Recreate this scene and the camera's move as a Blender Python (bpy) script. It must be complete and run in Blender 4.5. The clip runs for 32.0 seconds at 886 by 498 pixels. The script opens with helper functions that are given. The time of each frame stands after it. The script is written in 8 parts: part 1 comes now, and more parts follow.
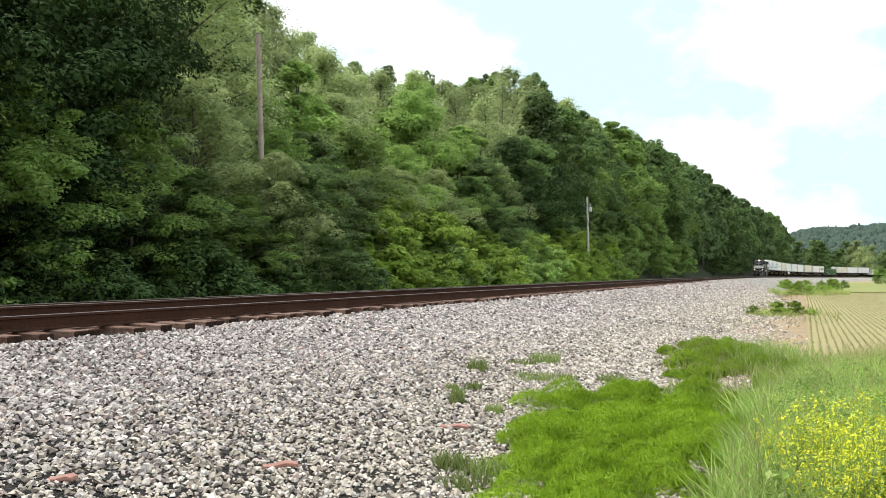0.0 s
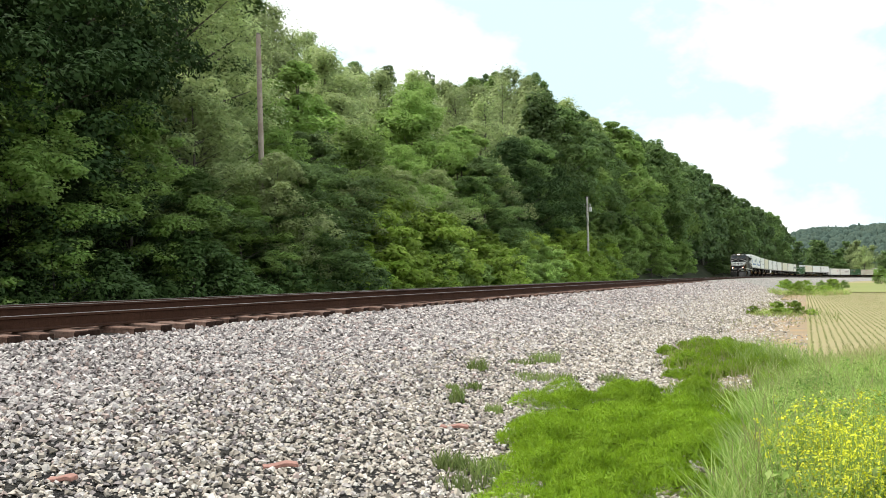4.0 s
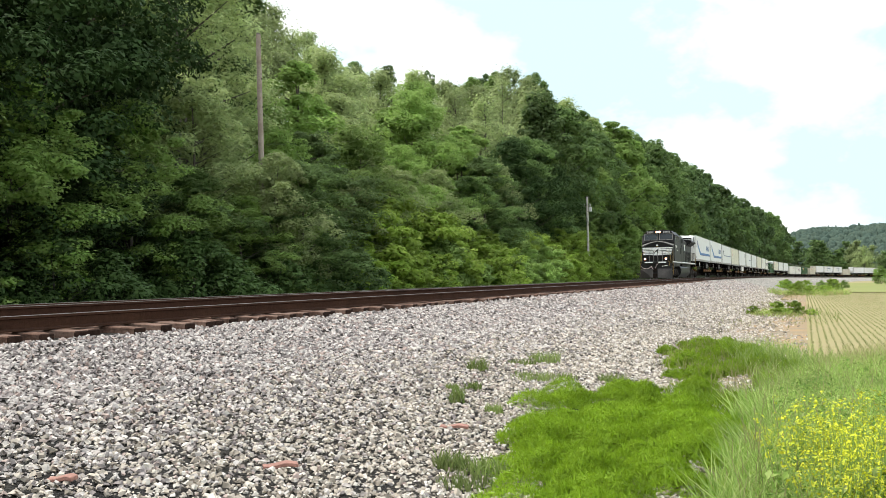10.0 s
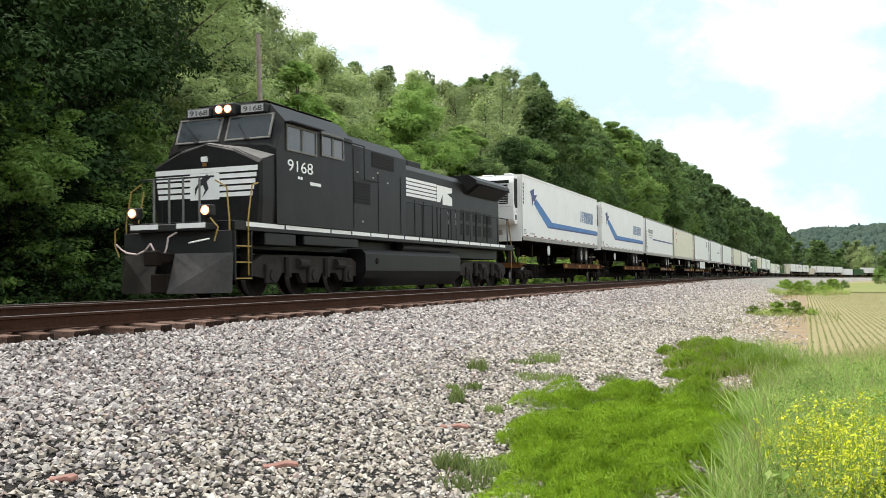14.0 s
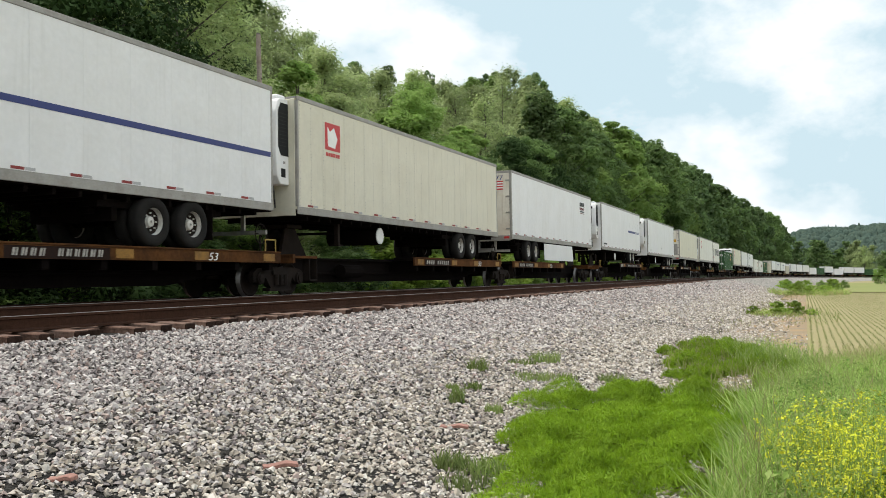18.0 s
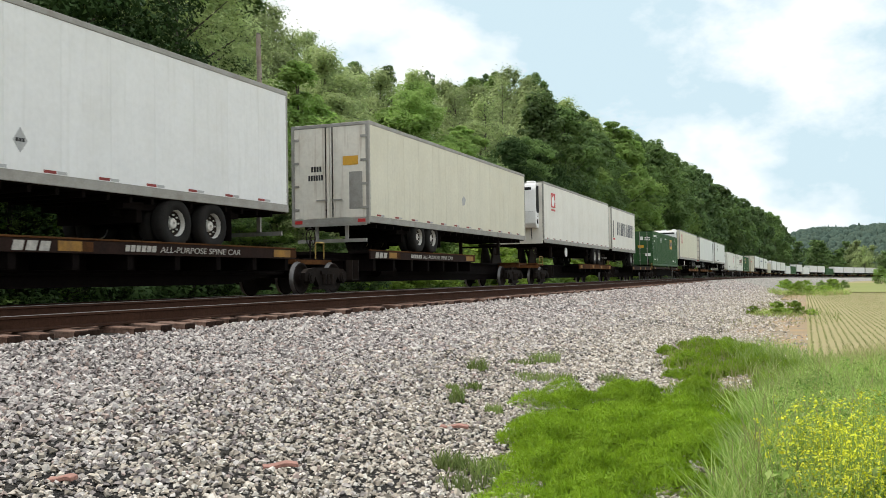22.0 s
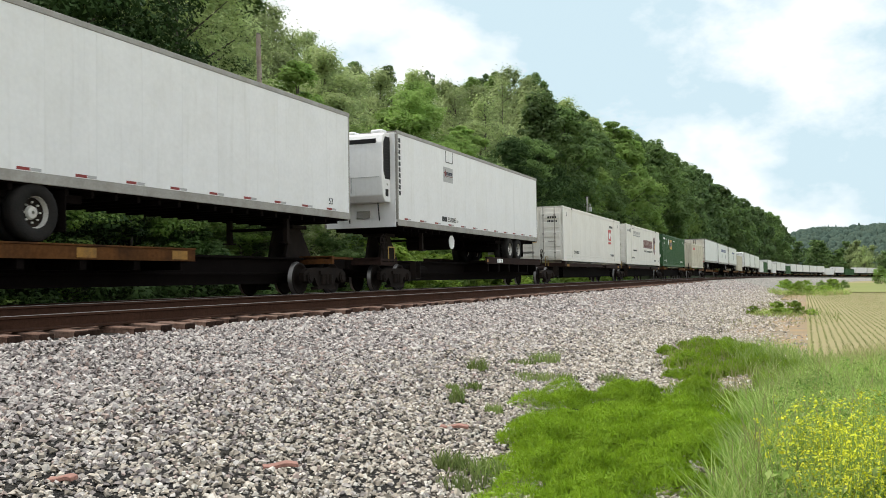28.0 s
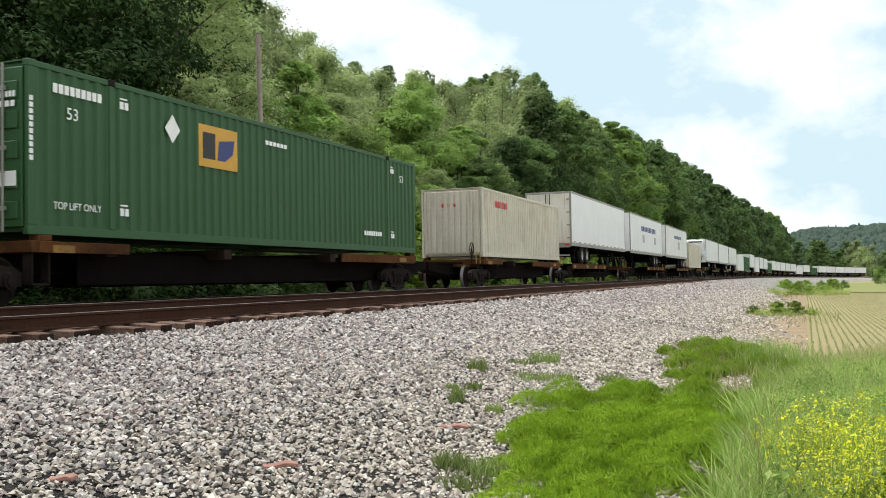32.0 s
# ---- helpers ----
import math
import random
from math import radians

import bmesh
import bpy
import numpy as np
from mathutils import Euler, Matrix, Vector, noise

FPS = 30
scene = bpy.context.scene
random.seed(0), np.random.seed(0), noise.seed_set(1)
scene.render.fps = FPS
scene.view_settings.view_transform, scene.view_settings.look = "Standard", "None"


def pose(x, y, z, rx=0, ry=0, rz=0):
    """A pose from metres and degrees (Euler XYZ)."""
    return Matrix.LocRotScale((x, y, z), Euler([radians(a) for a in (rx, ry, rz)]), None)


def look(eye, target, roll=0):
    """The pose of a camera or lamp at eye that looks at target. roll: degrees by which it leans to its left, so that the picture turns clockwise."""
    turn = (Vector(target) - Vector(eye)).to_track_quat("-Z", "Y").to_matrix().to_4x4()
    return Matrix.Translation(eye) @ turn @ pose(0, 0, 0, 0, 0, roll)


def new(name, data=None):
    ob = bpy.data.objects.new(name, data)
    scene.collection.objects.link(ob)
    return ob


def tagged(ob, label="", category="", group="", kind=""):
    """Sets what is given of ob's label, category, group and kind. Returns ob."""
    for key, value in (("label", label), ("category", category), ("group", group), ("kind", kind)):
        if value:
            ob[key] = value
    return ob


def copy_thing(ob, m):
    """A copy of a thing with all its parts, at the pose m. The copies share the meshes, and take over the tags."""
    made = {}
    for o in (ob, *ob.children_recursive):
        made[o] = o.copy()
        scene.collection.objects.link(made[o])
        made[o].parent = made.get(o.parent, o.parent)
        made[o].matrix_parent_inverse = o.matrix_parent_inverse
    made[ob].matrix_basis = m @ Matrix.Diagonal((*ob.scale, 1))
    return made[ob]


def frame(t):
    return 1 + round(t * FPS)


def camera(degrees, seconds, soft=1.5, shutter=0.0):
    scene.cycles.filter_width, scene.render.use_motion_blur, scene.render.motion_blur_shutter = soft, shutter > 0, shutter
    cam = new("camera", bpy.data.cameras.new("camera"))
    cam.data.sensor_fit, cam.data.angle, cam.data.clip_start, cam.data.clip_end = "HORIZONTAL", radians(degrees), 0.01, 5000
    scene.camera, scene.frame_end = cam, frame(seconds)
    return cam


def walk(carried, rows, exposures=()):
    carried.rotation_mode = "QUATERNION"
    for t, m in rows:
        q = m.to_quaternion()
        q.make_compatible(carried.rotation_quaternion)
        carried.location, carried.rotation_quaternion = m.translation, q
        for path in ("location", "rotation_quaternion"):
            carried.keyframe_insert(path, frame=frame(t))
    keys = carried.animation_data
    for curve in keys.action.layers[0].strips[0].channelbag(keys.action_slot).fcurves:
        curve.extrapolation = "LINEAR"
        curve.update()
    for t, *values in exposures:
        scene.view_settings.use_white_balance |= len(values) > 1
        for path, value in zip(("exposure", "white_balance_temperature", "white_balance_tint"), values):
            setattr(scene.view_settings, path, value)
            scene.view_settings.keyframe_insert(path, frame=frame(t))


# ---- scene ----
cam = camera(51.09, 32.0, soft=0.66, shutter=0.06)
EYE = Vector((0, 0, 0.363))
PITCH, ROLL = 0.03237, -0.914
STAND = look(EYE, EYE + Vector((0, math.cos(PITCH), math.sin(PITCH))), ROLL)
walk(cam, [(0.0, STAND), (32.0, STAND)], exposures=[(0.0, -0.1), (12.5, -0.1), (14.0, -0.18), (15.5, -0.36), (19.0, -0.45), (22.0, -0.4), (25.0, -0.3), (28.0, -0.4), (31.0, -0.46), (32.0, -0.34)])

# ---------------------------------------------------------------- light
SUN_AZ, SUN_EL = radians(285), radians(66)  # azimuth clockwise from +Y
world = bpy.data.worlds.new("sky")
scene.world = world
world.use_nodes = True


def build_world():
    nt = world.node_tree
    nt.nodes.clear()
    out = nt.nodes.new("ShaderNodeOutputWorld")
    bg = nt.nodes.new("ShaderNodeBackground")
    sky = nt.nodes.new("ShaderNodeTexSky")
    sky.sky_type = "NISHITA"
    sky.sun_disc = False
    sky.sun_elevation, sky.sun_rotation = SUN_EL, SUN_AZ
    sky.dust_density, sky.air_density, sky.ozone_density = 2.0, 1.0, 1.0
    tc = nt.nodes.new("ShaderNodeTexCoord")
    mp = nt.nodes.new("ShaderNodeMapping")
    mp.inputs["Scale"].default_value = (2.2, 2.2, 3.6)
    mp.inputs["Location"].default_value = (2.75, 0.4, 0.9)
    n1 = nt.nodes.new("ShaderNodeTexNoise")
    n1.inputs["Scale"].default_value, n1.inputs["Detail"].default_value = 1.5, 7
    n1.inputs["Roughness"].default_value = 0.58
    ramp = nt.nodes.new("ShaderNodeValToRGB")
    ramp.color_ramp.elements[0].position, ramp.color_ramp.elements[1].position = 0.42, 0.57
    mix = nt.nodes.new("ShaderNodeMix")
    mix.data_type = "RGBA"
    haze = nt.nodes.new("ShaderNodeMix")
    haze.data_type = "RGBA"
    haze.inputs[0].default_value = 0.9
    haze.inputs[7].default_value = (11.2, 14.2, 15.6, 1)
    mix.inputs[7].default_value = (19.0, 19.0, 19.0, 1)
    nt.links.new(tc.outputs["Generated"], mp.inputs["Vector"])
    nt.links.new(mp.outputs["Vector"], n1.inputs["Vector"])
    nt.links.new(n1.outputs["Fac"], ramp.inputs["Fac"])
    nt.links.new(ramp.outputs["Color"], mix.inputs[0])
    nt.links.new(sky.outputs["Color"], haze.inputs[6])
    nt.links.new(haze.outputs[2], mix.inputs[6])
    nt.links.new(mix.outputs[2], bg.inputs["Color"])
    bg.inputs["Strength"].default_value = 0.085
    nt.links.new(bg.outputs["Background"], out.inputs["Surface"])


build_world()
sun = new("sun", bpy.data.lights.new("sun", "SUN"))
sun.data.energy, sun.data.angle, sun.data.color = 4.0, radians(0.8), (1.0, 0.95, 0.87)
sun.matrix_basis = look((0, 0, 0), (-math.sin(SUN_AZ) * math.cos(SUN_EL), -math.cos(SUN_AZ) * math.cos(SUN_EL), -math.sin(SUN_EL)))

# ---------------------------------------------------------------- the line of the railway
# s: metres along the far track, 0 abreast of the camera; w: metres towards the camera's side
KNOT_S = (-60, 0, 60, 120, 200, 300, 400, 500, 600)
KNOT_K = (-0.000111, -0.000227, -0.000033, 0.000157, -0.00001, 0.000516, 0.001206, 0.001973, 0.002793)


def lay_line():
    step = 0.5
    s = np.arange(-420, 1300, step)
    k = np.interp(s, KNOT_S, KNOT_K)
    k[s < -60] = 0.0
    k[s > 860] = 0.0
    th = np.concatenate([[0], np.cumsum((k[1:] + k[:-1]) / 2 * step)])
    i = int(np.searchsorted(s, 0))
    th = th - th[i] + 0.37827
    mid = (th[1:] + th[:-1]) / 2
    x = np.concatenate([[0], np.cumsum(np.sin(mid) * step)])
    y = np.concatenate([[0], np.cumsum(np.cos(mid) * step)])
    x += -13.194 * math.cos(0.37827) - x[i]
    y += 13.194 * math.sin(0.37827) - y[i]
    return s, x, y, th


LS, LX, LY, LT = lay_line()


def grade(s):
    s = np.asarray(s, dtype=float)
    up = np.clip(s, -80, 640)
    return 0.00099 * up - 9.26e-6 * np.maximum(up, 0) ** 2


def spot(s, w, z=0.0):
    """Place at s along the line, w to the side, z over the rail head (arrays or numbers)."""
    x, y, t = np.interp(s, LS, LX), np.interp(s, LS, LY), np.interp(s, LS, LT)
    return x + w * np.cos(t), y - w * np.sin(t), z + grade(s)


def at(s, w, z=0.0):
    return Vector([float(c) for c in spot(s, w, z)])


def upright(s, w, z=0.0, turn=0.0):
    """A pose whose x axis runs along the line."""
    p = at(s, w, z)
    return pose(p.x, p.y, p.z, 0, 0, 90 - math.degrees(float(np.interp(s, LS, LT))) + turn)


START, SPEED, GAIN = 269.36, 17.84, 0.01427


def ridden(t):
    return START - SPEED * t - 0.5 * GAIN * t * t


def ride(off, length, t):
    """Pose of a rail vehicle whose front end is off metres behind the leading point."""
    a = ridden(t) + off
    p, q = at(a + 0.15 * length, 0), at(a + 0.85 * length, 0)
    d = (q - p).normalized()
    o = p - d * 0.15 * length
    return pose(o.x, o.y, o.z, 0, -math.degrees(math.asin(d.z)), math.degrees(math.atan2(d.y, d.x)))


moving = []  # (thing, offset, length)


# ---------------------------------------------------------------- mesh helpers
def mesh_of(bm, name, mats, smooth=False):
    me = bpy.data.meshes.new(name)
    bm.normal_update()
    bm.to_mesh(me)
    bm.free()
    for m in (mats if isinstance(mats, (list, tuple)) else [mats]):
        me.materials.append(m)
    if smooth:
        me.polygons.foreach_set("use_smooth", [True] * len(me.polygons))
    return me


def part(name, bm, material, parent=None, label="", smooth=False):
    ob = new(name, mesh_of(bm, name, material, smooth))
    if parent:
        ob.parent = parent
    if label:
        ob["label"] = label
    return ob


def empty(name, m=None):
    ob = new(name)
    ob.empty_display_size = 0.3
    if m is not None:
        ob.matrix_basis = m
    return ob


def box(bm, x0, x1, y0, y1, z0, z1, bevel=0.0, mi=0):
    geo = bmesh.ops.create_cube(bm, size=1.0)
    vs = geo["verts"]
    for v in vs:
        v.co = Vector(((x0 + x1) / 2 + v.co.x * (x1 - x0), (y0 + y1) / 2 + v.co.y * (y1 - y0), (z0 + z1) / 2 + v.co.z * (z1 - z0)))
    fs = {f for v in vs for f in v.link_faces}
    for f in fs:
        f.material_index = mi
    if bevel > 0:
        es = {e for v in vs for e in v.link_edges}
        bmesh.ops.bevel(bm, geom=list(es), offset=bevel, segments=1, profile=0.5, affect="EDGES")
    return bm


def rod(bm, a, b, r, n=8, r2=None, mi=0):
    a, b = Vector(a), Vector(b)
    d = b - a
    geo = bmesh.ops.create_cone(bm, cap_ends=True, segments=n, radius1=r, radius2=r if r2 is None else r2, depth=d.length)
    m = Matrix.Translation((a + b) / 2) @ d.to_track_quat("Z", "Y").to_matrix().to_4x4()
    bmesh.ops.transform(bm, matrix=m, verts=geo["verts"])
    for f in {f for v in geo["verts"] for f in v.link_faces}:
        f.material_index = mi
    return bm


def prism(bm, pts, y0, y1, mi=0, axis="y"):
    """Extrude a closed outline of (x, z) points from y0 to y1 (axis y), or (y, z) points along x."""
    def co(p, d):
        return Vector((p[0], d, p[1])) if axis == "y" else (Vector((d, p[0], p[1])) if axis == "x" else Vector((p[0], p[1], d)))
    a = [bm.verts.new(co(p, y0)) for p in pts]
    b = [bm.verts.new(co(p, y1)) for p in pts]
    fs = [bm.faces.new(a), bm.faces.new(b[::-1])]
    for i in range(len(pts)):
        j = (i + 1) % len(pts)
        fs.append(bm.faces.new((a[j], a[i], b[i], b[j])))
    for f in fs:
        f.material_index = mi
    bmesh.ops.recalc_face_normals(bm, faces=fs)
    return bm


def B(*boxes, bevel=0.0):
    bm = bmesh.new()
    for b in boxes:
        box(bm, *b[:6], bevel=b[6] if len(b) > 6 else bevel)
    return bm


def R(*rods):
    bm = bmesh.new()
    for r in rods:
        rod(bm, *r)
    return bm


# ---------------------------------------------------------------- materials
def paint(name, color, rough=0.5, metal=0.0, vary=0.12, scale=3.0, bump=0.0, bscale=40.0, dirt=None, dirt_amount=0.5, spec=0.5, streaks=0.0, streak_color=(0.12, 0.09, 0.06)):
    """Base colour with broad and fine variation, optional dirt colour in patches, and fine relief."""
    m = bpy.data.materials.new(name)
    m.use_nodes = True
    nt = m.node_tree
    p = nt.nodes["Principled BSDF"]
    p.inputs["Roughness"].default_value, p.inputs["Metallic"].default_value = rough, metal
    p.inputs["Specular IOR Level"].default_value = spec
    tc = nt.nodes.new("ShaderNodeTexCoord")
    oi = nt.nodes.new("ShaderNodeObjectInfo")
    sh = nt.nodes.new("ShaderNodeVectorMath")
    sh.operation = "MULTIPLY_ADD"
    sh.inputs[1].default_value = (13.0, 7.0, 5.0)
    nt.links.new(oi.outputs["Random"], sh.inputs[0])
    nt.links.new(tc.outputs["Object"], sh.inputs[2])
    place = sh.outputs[0]
    n1 = nt.nodes.new("ShaderNodeTexNoise")
    n1.inputs["Scale"].default_value, n1.inputs["Detail"].default_value = scale, 6
    n2 = nt.nodes.new("ShaderNodeTexNoise")
    n2.inputs["Scale"].default_value, n2.inputs["Detail"].default_value = scale * 9, 3
    for n in (n1, n2):
        nt.links.new(place, n.inputs["Vector"])
    add = nt.nodes.new("ShaderNodeMath")
    add.operation = "ADD"
    nt.links.new(n1.outputs["Fac"], add.inputs[0])
    nt.links.new(n2.outputs["Fac"], add.inputs[1])
    ramp = nt.nodes.new("ShaderNodeMapRange")
    ramp.inputs["From Min"].default_value, ramp.inputs["From Max"].default_value = 0.65, 1.35
    ramp.inputs["To Min"].default_value, ramp.inputs["To Max"].default_value = 1 - vary, 1 + vary
    nt.links.new(add.outputs[0], ramp.inputs["Value"])
    mul = nt.nodes.new("ShaderNodeVectorMath")
    mul.operation = "SCALE"
    mul.inputs[0].default_value = color[:3]
    nt.links.new(ramp.outputs["Result"], mul.inputs["Scale"])
    col = mul.outputs[0]
    if dirt:
        n3 = nt.nodes.new("ShaderNodeTexNoise")
        n3.inputs["Scale"].default_value, n3.inputs["Detail"].default_value = scale * 0.6, 8
        n3.inputs["Roughness"].default_value = 0.7
        nt.links.new(place, n3.inputs["Vector"])
        r3 = nt.nodes.new("ShaderNodeMapRange")
        r3.inputs["From Min"].default_value, r3.inputs["From Max"].default_value = 0.45, 0.75
        r3.inputs["To Max"].default_value = dirt_amount
        nt.links.new(n3.outputs["Fac"], r3.inputs["Value"])
        mx = nt.nodes.new("ShaderNodeMix")
        mx.data_type = "RGBA"
        mx.inputs[7].default_value = (*dirt[:3], 1)
        nt.links.new(r3.outputs["Result"], mx.inputs[0])
        nt.links.new(col, mx.inputs[6])
        col = mx.outputs[2]
    if streaks:
        st = nt.nodes.new("ShaderNodeVectorMath")
        st.operation = "MULTIPLY"
        st.inputs[1].default_value = (9.0, 9.0, 0.45)
        nt.links.new(place, st.inputs[0])
        n5 = nt.nodes.new("ShaderNodeTexNoise")
        n5.inputs["Scale"].default_value, n5.inputs["Detail"].default_value = 1.0, 5
        nt.links.new(st.outputs[0], n5.inputs["Vector"])
        r5 = nt.nodes.new("ShaderNodeMapRange")
        r5.inputs["From Min"].default_value, r5.inputs["From Max"].default_value = 0.56, 0.78
        r5.inputs["To Max"].default_value = streaks
        nt.links.new(n5.outputs["Fac"], r5.inputs["Value"])
        m5 = nt.nodes.new("ShaderNodeMix")
        m5.data_type = "RGBA"
        m5.inputs[7].default_value = (*streak_color, 1)
        nt.links.new(r5.outputs["Result"], m5.inputs[0])
        nt.links.new(col, m5.inputs[6])
        col = m5.outputs[2]
    nt.links.new(col, p.inputs["Base Color"])
    if bump:
        n4 = nt.nodes.new("ShaderNodeTexNoise")
        n4.inputs["Scale"].default_value, n4.inputs["Detail"].default_value = bscale, 4
        nt.links.new(tc.outputs["Object"], n4.inputs["Vector"])
        bp = nt.nodes.new("ShaderNodeBump")
        bp.inputs["Strength"].default_value, bp.inputs["Distance"].default_value = bump, 0.02
        nt.links.new(n4.outputs["Fac"], bp.inputs["Height"])
        nt.links.new(bp.outputs["Normal"], p.inputs["Normal"])
    return m


def per_island(name, colors, rough=0.9, object_random=False, vary=0.15, translucent=0.0, spec=0.3):
    """Colour drawn for each loose piece of a joined mesh (or for each object) from a ramp."""
    m = bpy.data.materials.new(name)
    m.use_nodes = True
    nt = m.node_tree
    p = nt.nodes["Principled BSDF"]
    p.inputs["Roughness"].default_value = rough
    p.inputs["Specular IOR Level"].default_value = spec
    if object_random:
        src = nt.nodes.new("ShaderNodeObjectInfo").outputs["Random"]
    else:
        src = nt.nodes.new("ShaderNodeNewGeometry").outputs["Random Per Island"]
    ramp = nt.nodes.new("ShaderNodeValToRGB")
    els = ramp.color_ramp.elements
    while len(els) < len(colors):
        els.new(0.5)
    for i, c in enumerate(colors):
        els[i].position = i / (len(colors) - 1) if translucent else i / len(colors)
        els[i].color = (*c, 1)
    if not translucent:
        ramp.color_ramp.interpolation = "CONSTANT"
    nt.links.new(src, ramp.inputs["Fac"])
    tc = nt.nodes.new("ShaderNodeTexCoord")
    n = nt.nodes.new("ShaderNodeTexNoise")
    n.inputs["Scale"].default_value, n.inputs["Detail"].default_value = (0.35 if translucent else 14.0), 4
    nt.links.new(tc.outputs["Object"], n.inputs["Vector"])
    mr = nt.nodes.new("ShaderNodeMapRange")
    mr.inputs["From Min"].default_value, mr.inputs["From Max"].default_value = 0.3, 0.7
    mr.inputs["To Min"].default_value, mr.inputs["To Max"].default_value = 1 - vary, 1 + vary
    nt.links.new(n.outputs["Fac"], mr.inputs["Value"])
    mul = nt.nodes.new("ShaderNodeVectorMath")
    mul.operation = "SCALE"
    nt.links.new(ramp.outputs["Color"], mul.inputs[0])
    nt.links.new(mr.outputs["Result"], mul.inputs["Scale"])
    if translucent:
        oi = nt.nodes.new("ShaderNodeObjectInfo")
        mo = nt.nodes.new("ShaderNodeMapRange")
        mo.inputs["To Min"].default_value, mo.inputs["To Max"].default_value = 0.72, 1.3
        nt.links.new(oi.outputs["Random"], mo.inputs["Value"])
        mm = nt.nodes.new("ShaderNodeMath")
        mm.operation = "MULTIPLY"
        nt.links.new(mr.outputs["Result"], mm.inputs[0])
        nt.links.new(mo.outputs["Result"], mm.inputs[1])
        nt.links.new(mm.outputs[0], mul.inputs["Scale"])
    nt.links.new(mul.outputs[0], p.inputs["Base Color"])
    if translucent:
        t = nt.nodes.new("ShaderNodeBsdfTranslucent")
        mixs = nt.nodes.new("ShaderNodeMixShader")
        mixs.inputs[0].default_value = translucent
        nt.links.new(mul.outputs[0], t.inputs["Color"])
        nt.links.new(p.outputs[0], mixs.inputs[1])
        nt.links.new(t.outputs[0], mixs.inputs[2])
        nt.links.new(mixs.outputs[0], nt.nodes["Material Output"].inputs["Surface"])
    return m


def glow(name, color, strength):
    m = bpy.data.materials.new(name)
    m.use_nodes = True
    p = m.node_tree.nodes["Principled BSDF"]
    p.inputs["Base Color"].default_value = (*color, 1)
    p.inputs["Emission Color"].default_value = (*color, 1)
    p.inputs["Emission Strength"].default_value = strength
    return m


# ---------------------------------------------------------------- material set
STONE = per_island("ballast_stone", [(0.20, 0.175, 0.168), (0.42, 0.375, 0.35), (0.52, 0.475, 0.445), (0.29, 0.252, 0.24), (0.60, 0.55, 0.52), (0.42, 0.33, 0.295), (0.36, 0.325, 0.31), (0.54, 0.495, 0.46), (0.24, 0.208, 0.20), (0.47, 0.425, 0.395)], 0.85, vary=0.25)


def ground_material(name, base, alt, scale, stones=0.0, rows=0.0):
    """Earth, gravel or field: two colours in patches, stone cells with relief, or sown rows."""
    m = bpy.data.materials.new(name)
    m.use_nodes = True
    nt = m.node_tree
    p = nt.nodes["Principled BSDF"]
    p.inputs["Roughness"].default_value = 0.95
    p.inputs["Specular IOR Level"].default_value = 0.2
    tc = nt.nodes.new("ShaderNodeTexCoord")
    n = nt.nodes.new("ShaderNodeTexNoise")
    n.inputs["Scale"].default_value, n.inputs["Detail"].default_value = scale, 8
    n.inputs["Roughness"].default_value = 0.65
    nt.links.new(tc.outputs["Object"], n.inputs["Vector"])
    mr = nt.nodes.new("ShaderNodeMapRange")
    mr.inputs["From Min"].default_value, mr.inputs["From Max"].default_value = 0.38, 0.62
    nt.links.new(n.outputs["Fac"], mr.inputs["Value"])
    mx = nt.nodes.new("ShaderNodeMix")
    mx.data_type = "RGBA"
    mx.inputs[6].default_value, mx.inputs[7].default_value = (*base, 1), (*alt, 1)
    nt.links.new(mr.outputs["Result"], mx.inputs[0])
    col = mx.outputs[2]
    bp = nt.nodes.new("ShaderNodeBump")
    if stones:
        v = nt.nodes.new("ShaderNodeTexVoronoi")
        v.inputs["Scale"].default_value = stones
        v2 = nt.nodes.new("ShaderNodeTexVoronoi")
        v2.feature = "DISTANCE_TO_EDGE"
        v2.inputs["Scale"].default_value = stones
        nt.links.new(tc.outputs["Object"], v.inputs["Vector"])
        nt.links.new(tc.outputs["Object"], v2.inputs["Vector"])
        rp = nt.nodes.new("ShaderNodeMapRange")
        rp.inputs["To Min"].default_value, rp.inputs["To Max"].default_value = 0.45, 1.5
        sep = nt.nodes.new("ShaderNodeSeparateColor")
        nt.links.new(v.outputs["Color"], sep.inputs[0])
        nt.links.new(sep.outputs[0], rp.inputs["Value"])
        sc = nt.nodes.new("ShaderNodeVectorMath")
        sc.operation = "SCALE"
        nt.links.new(col, sc.inputs[0])
        nt.links.new(rp.outputs["Result"], sc.inputs["Scale"])
        col = sc.outputs[0]
        nt.links.new(v2.outputs["Distance"], bp.inputs["Height"])
        bp.inputs["Strength"].default_value, bp.inputs["Distance"].default_value = 1.0, 0.12
    else:
        n2 = nt.nodes.new("ShaderNodeTexNoise")
        n2.inputs["Scale"].default_value, n2.inputs["Detail"].default_value = scale * 14, 6
        nt.links.new(tc.outputs["Object"], n2.inputs["Vector"])
        nt.links.new(n2.outputs["Fac"], bp.inputs["Height"])
        bp.inputs["Strength"].default_value, bp.inputs["Distance"].default_value = 0.8, 0.08
    nt.links.new(bp.outputs["Normal"], p.inputs["Normal"])
    nt.links.new(col, p.inputs["Base Color"])
    return m


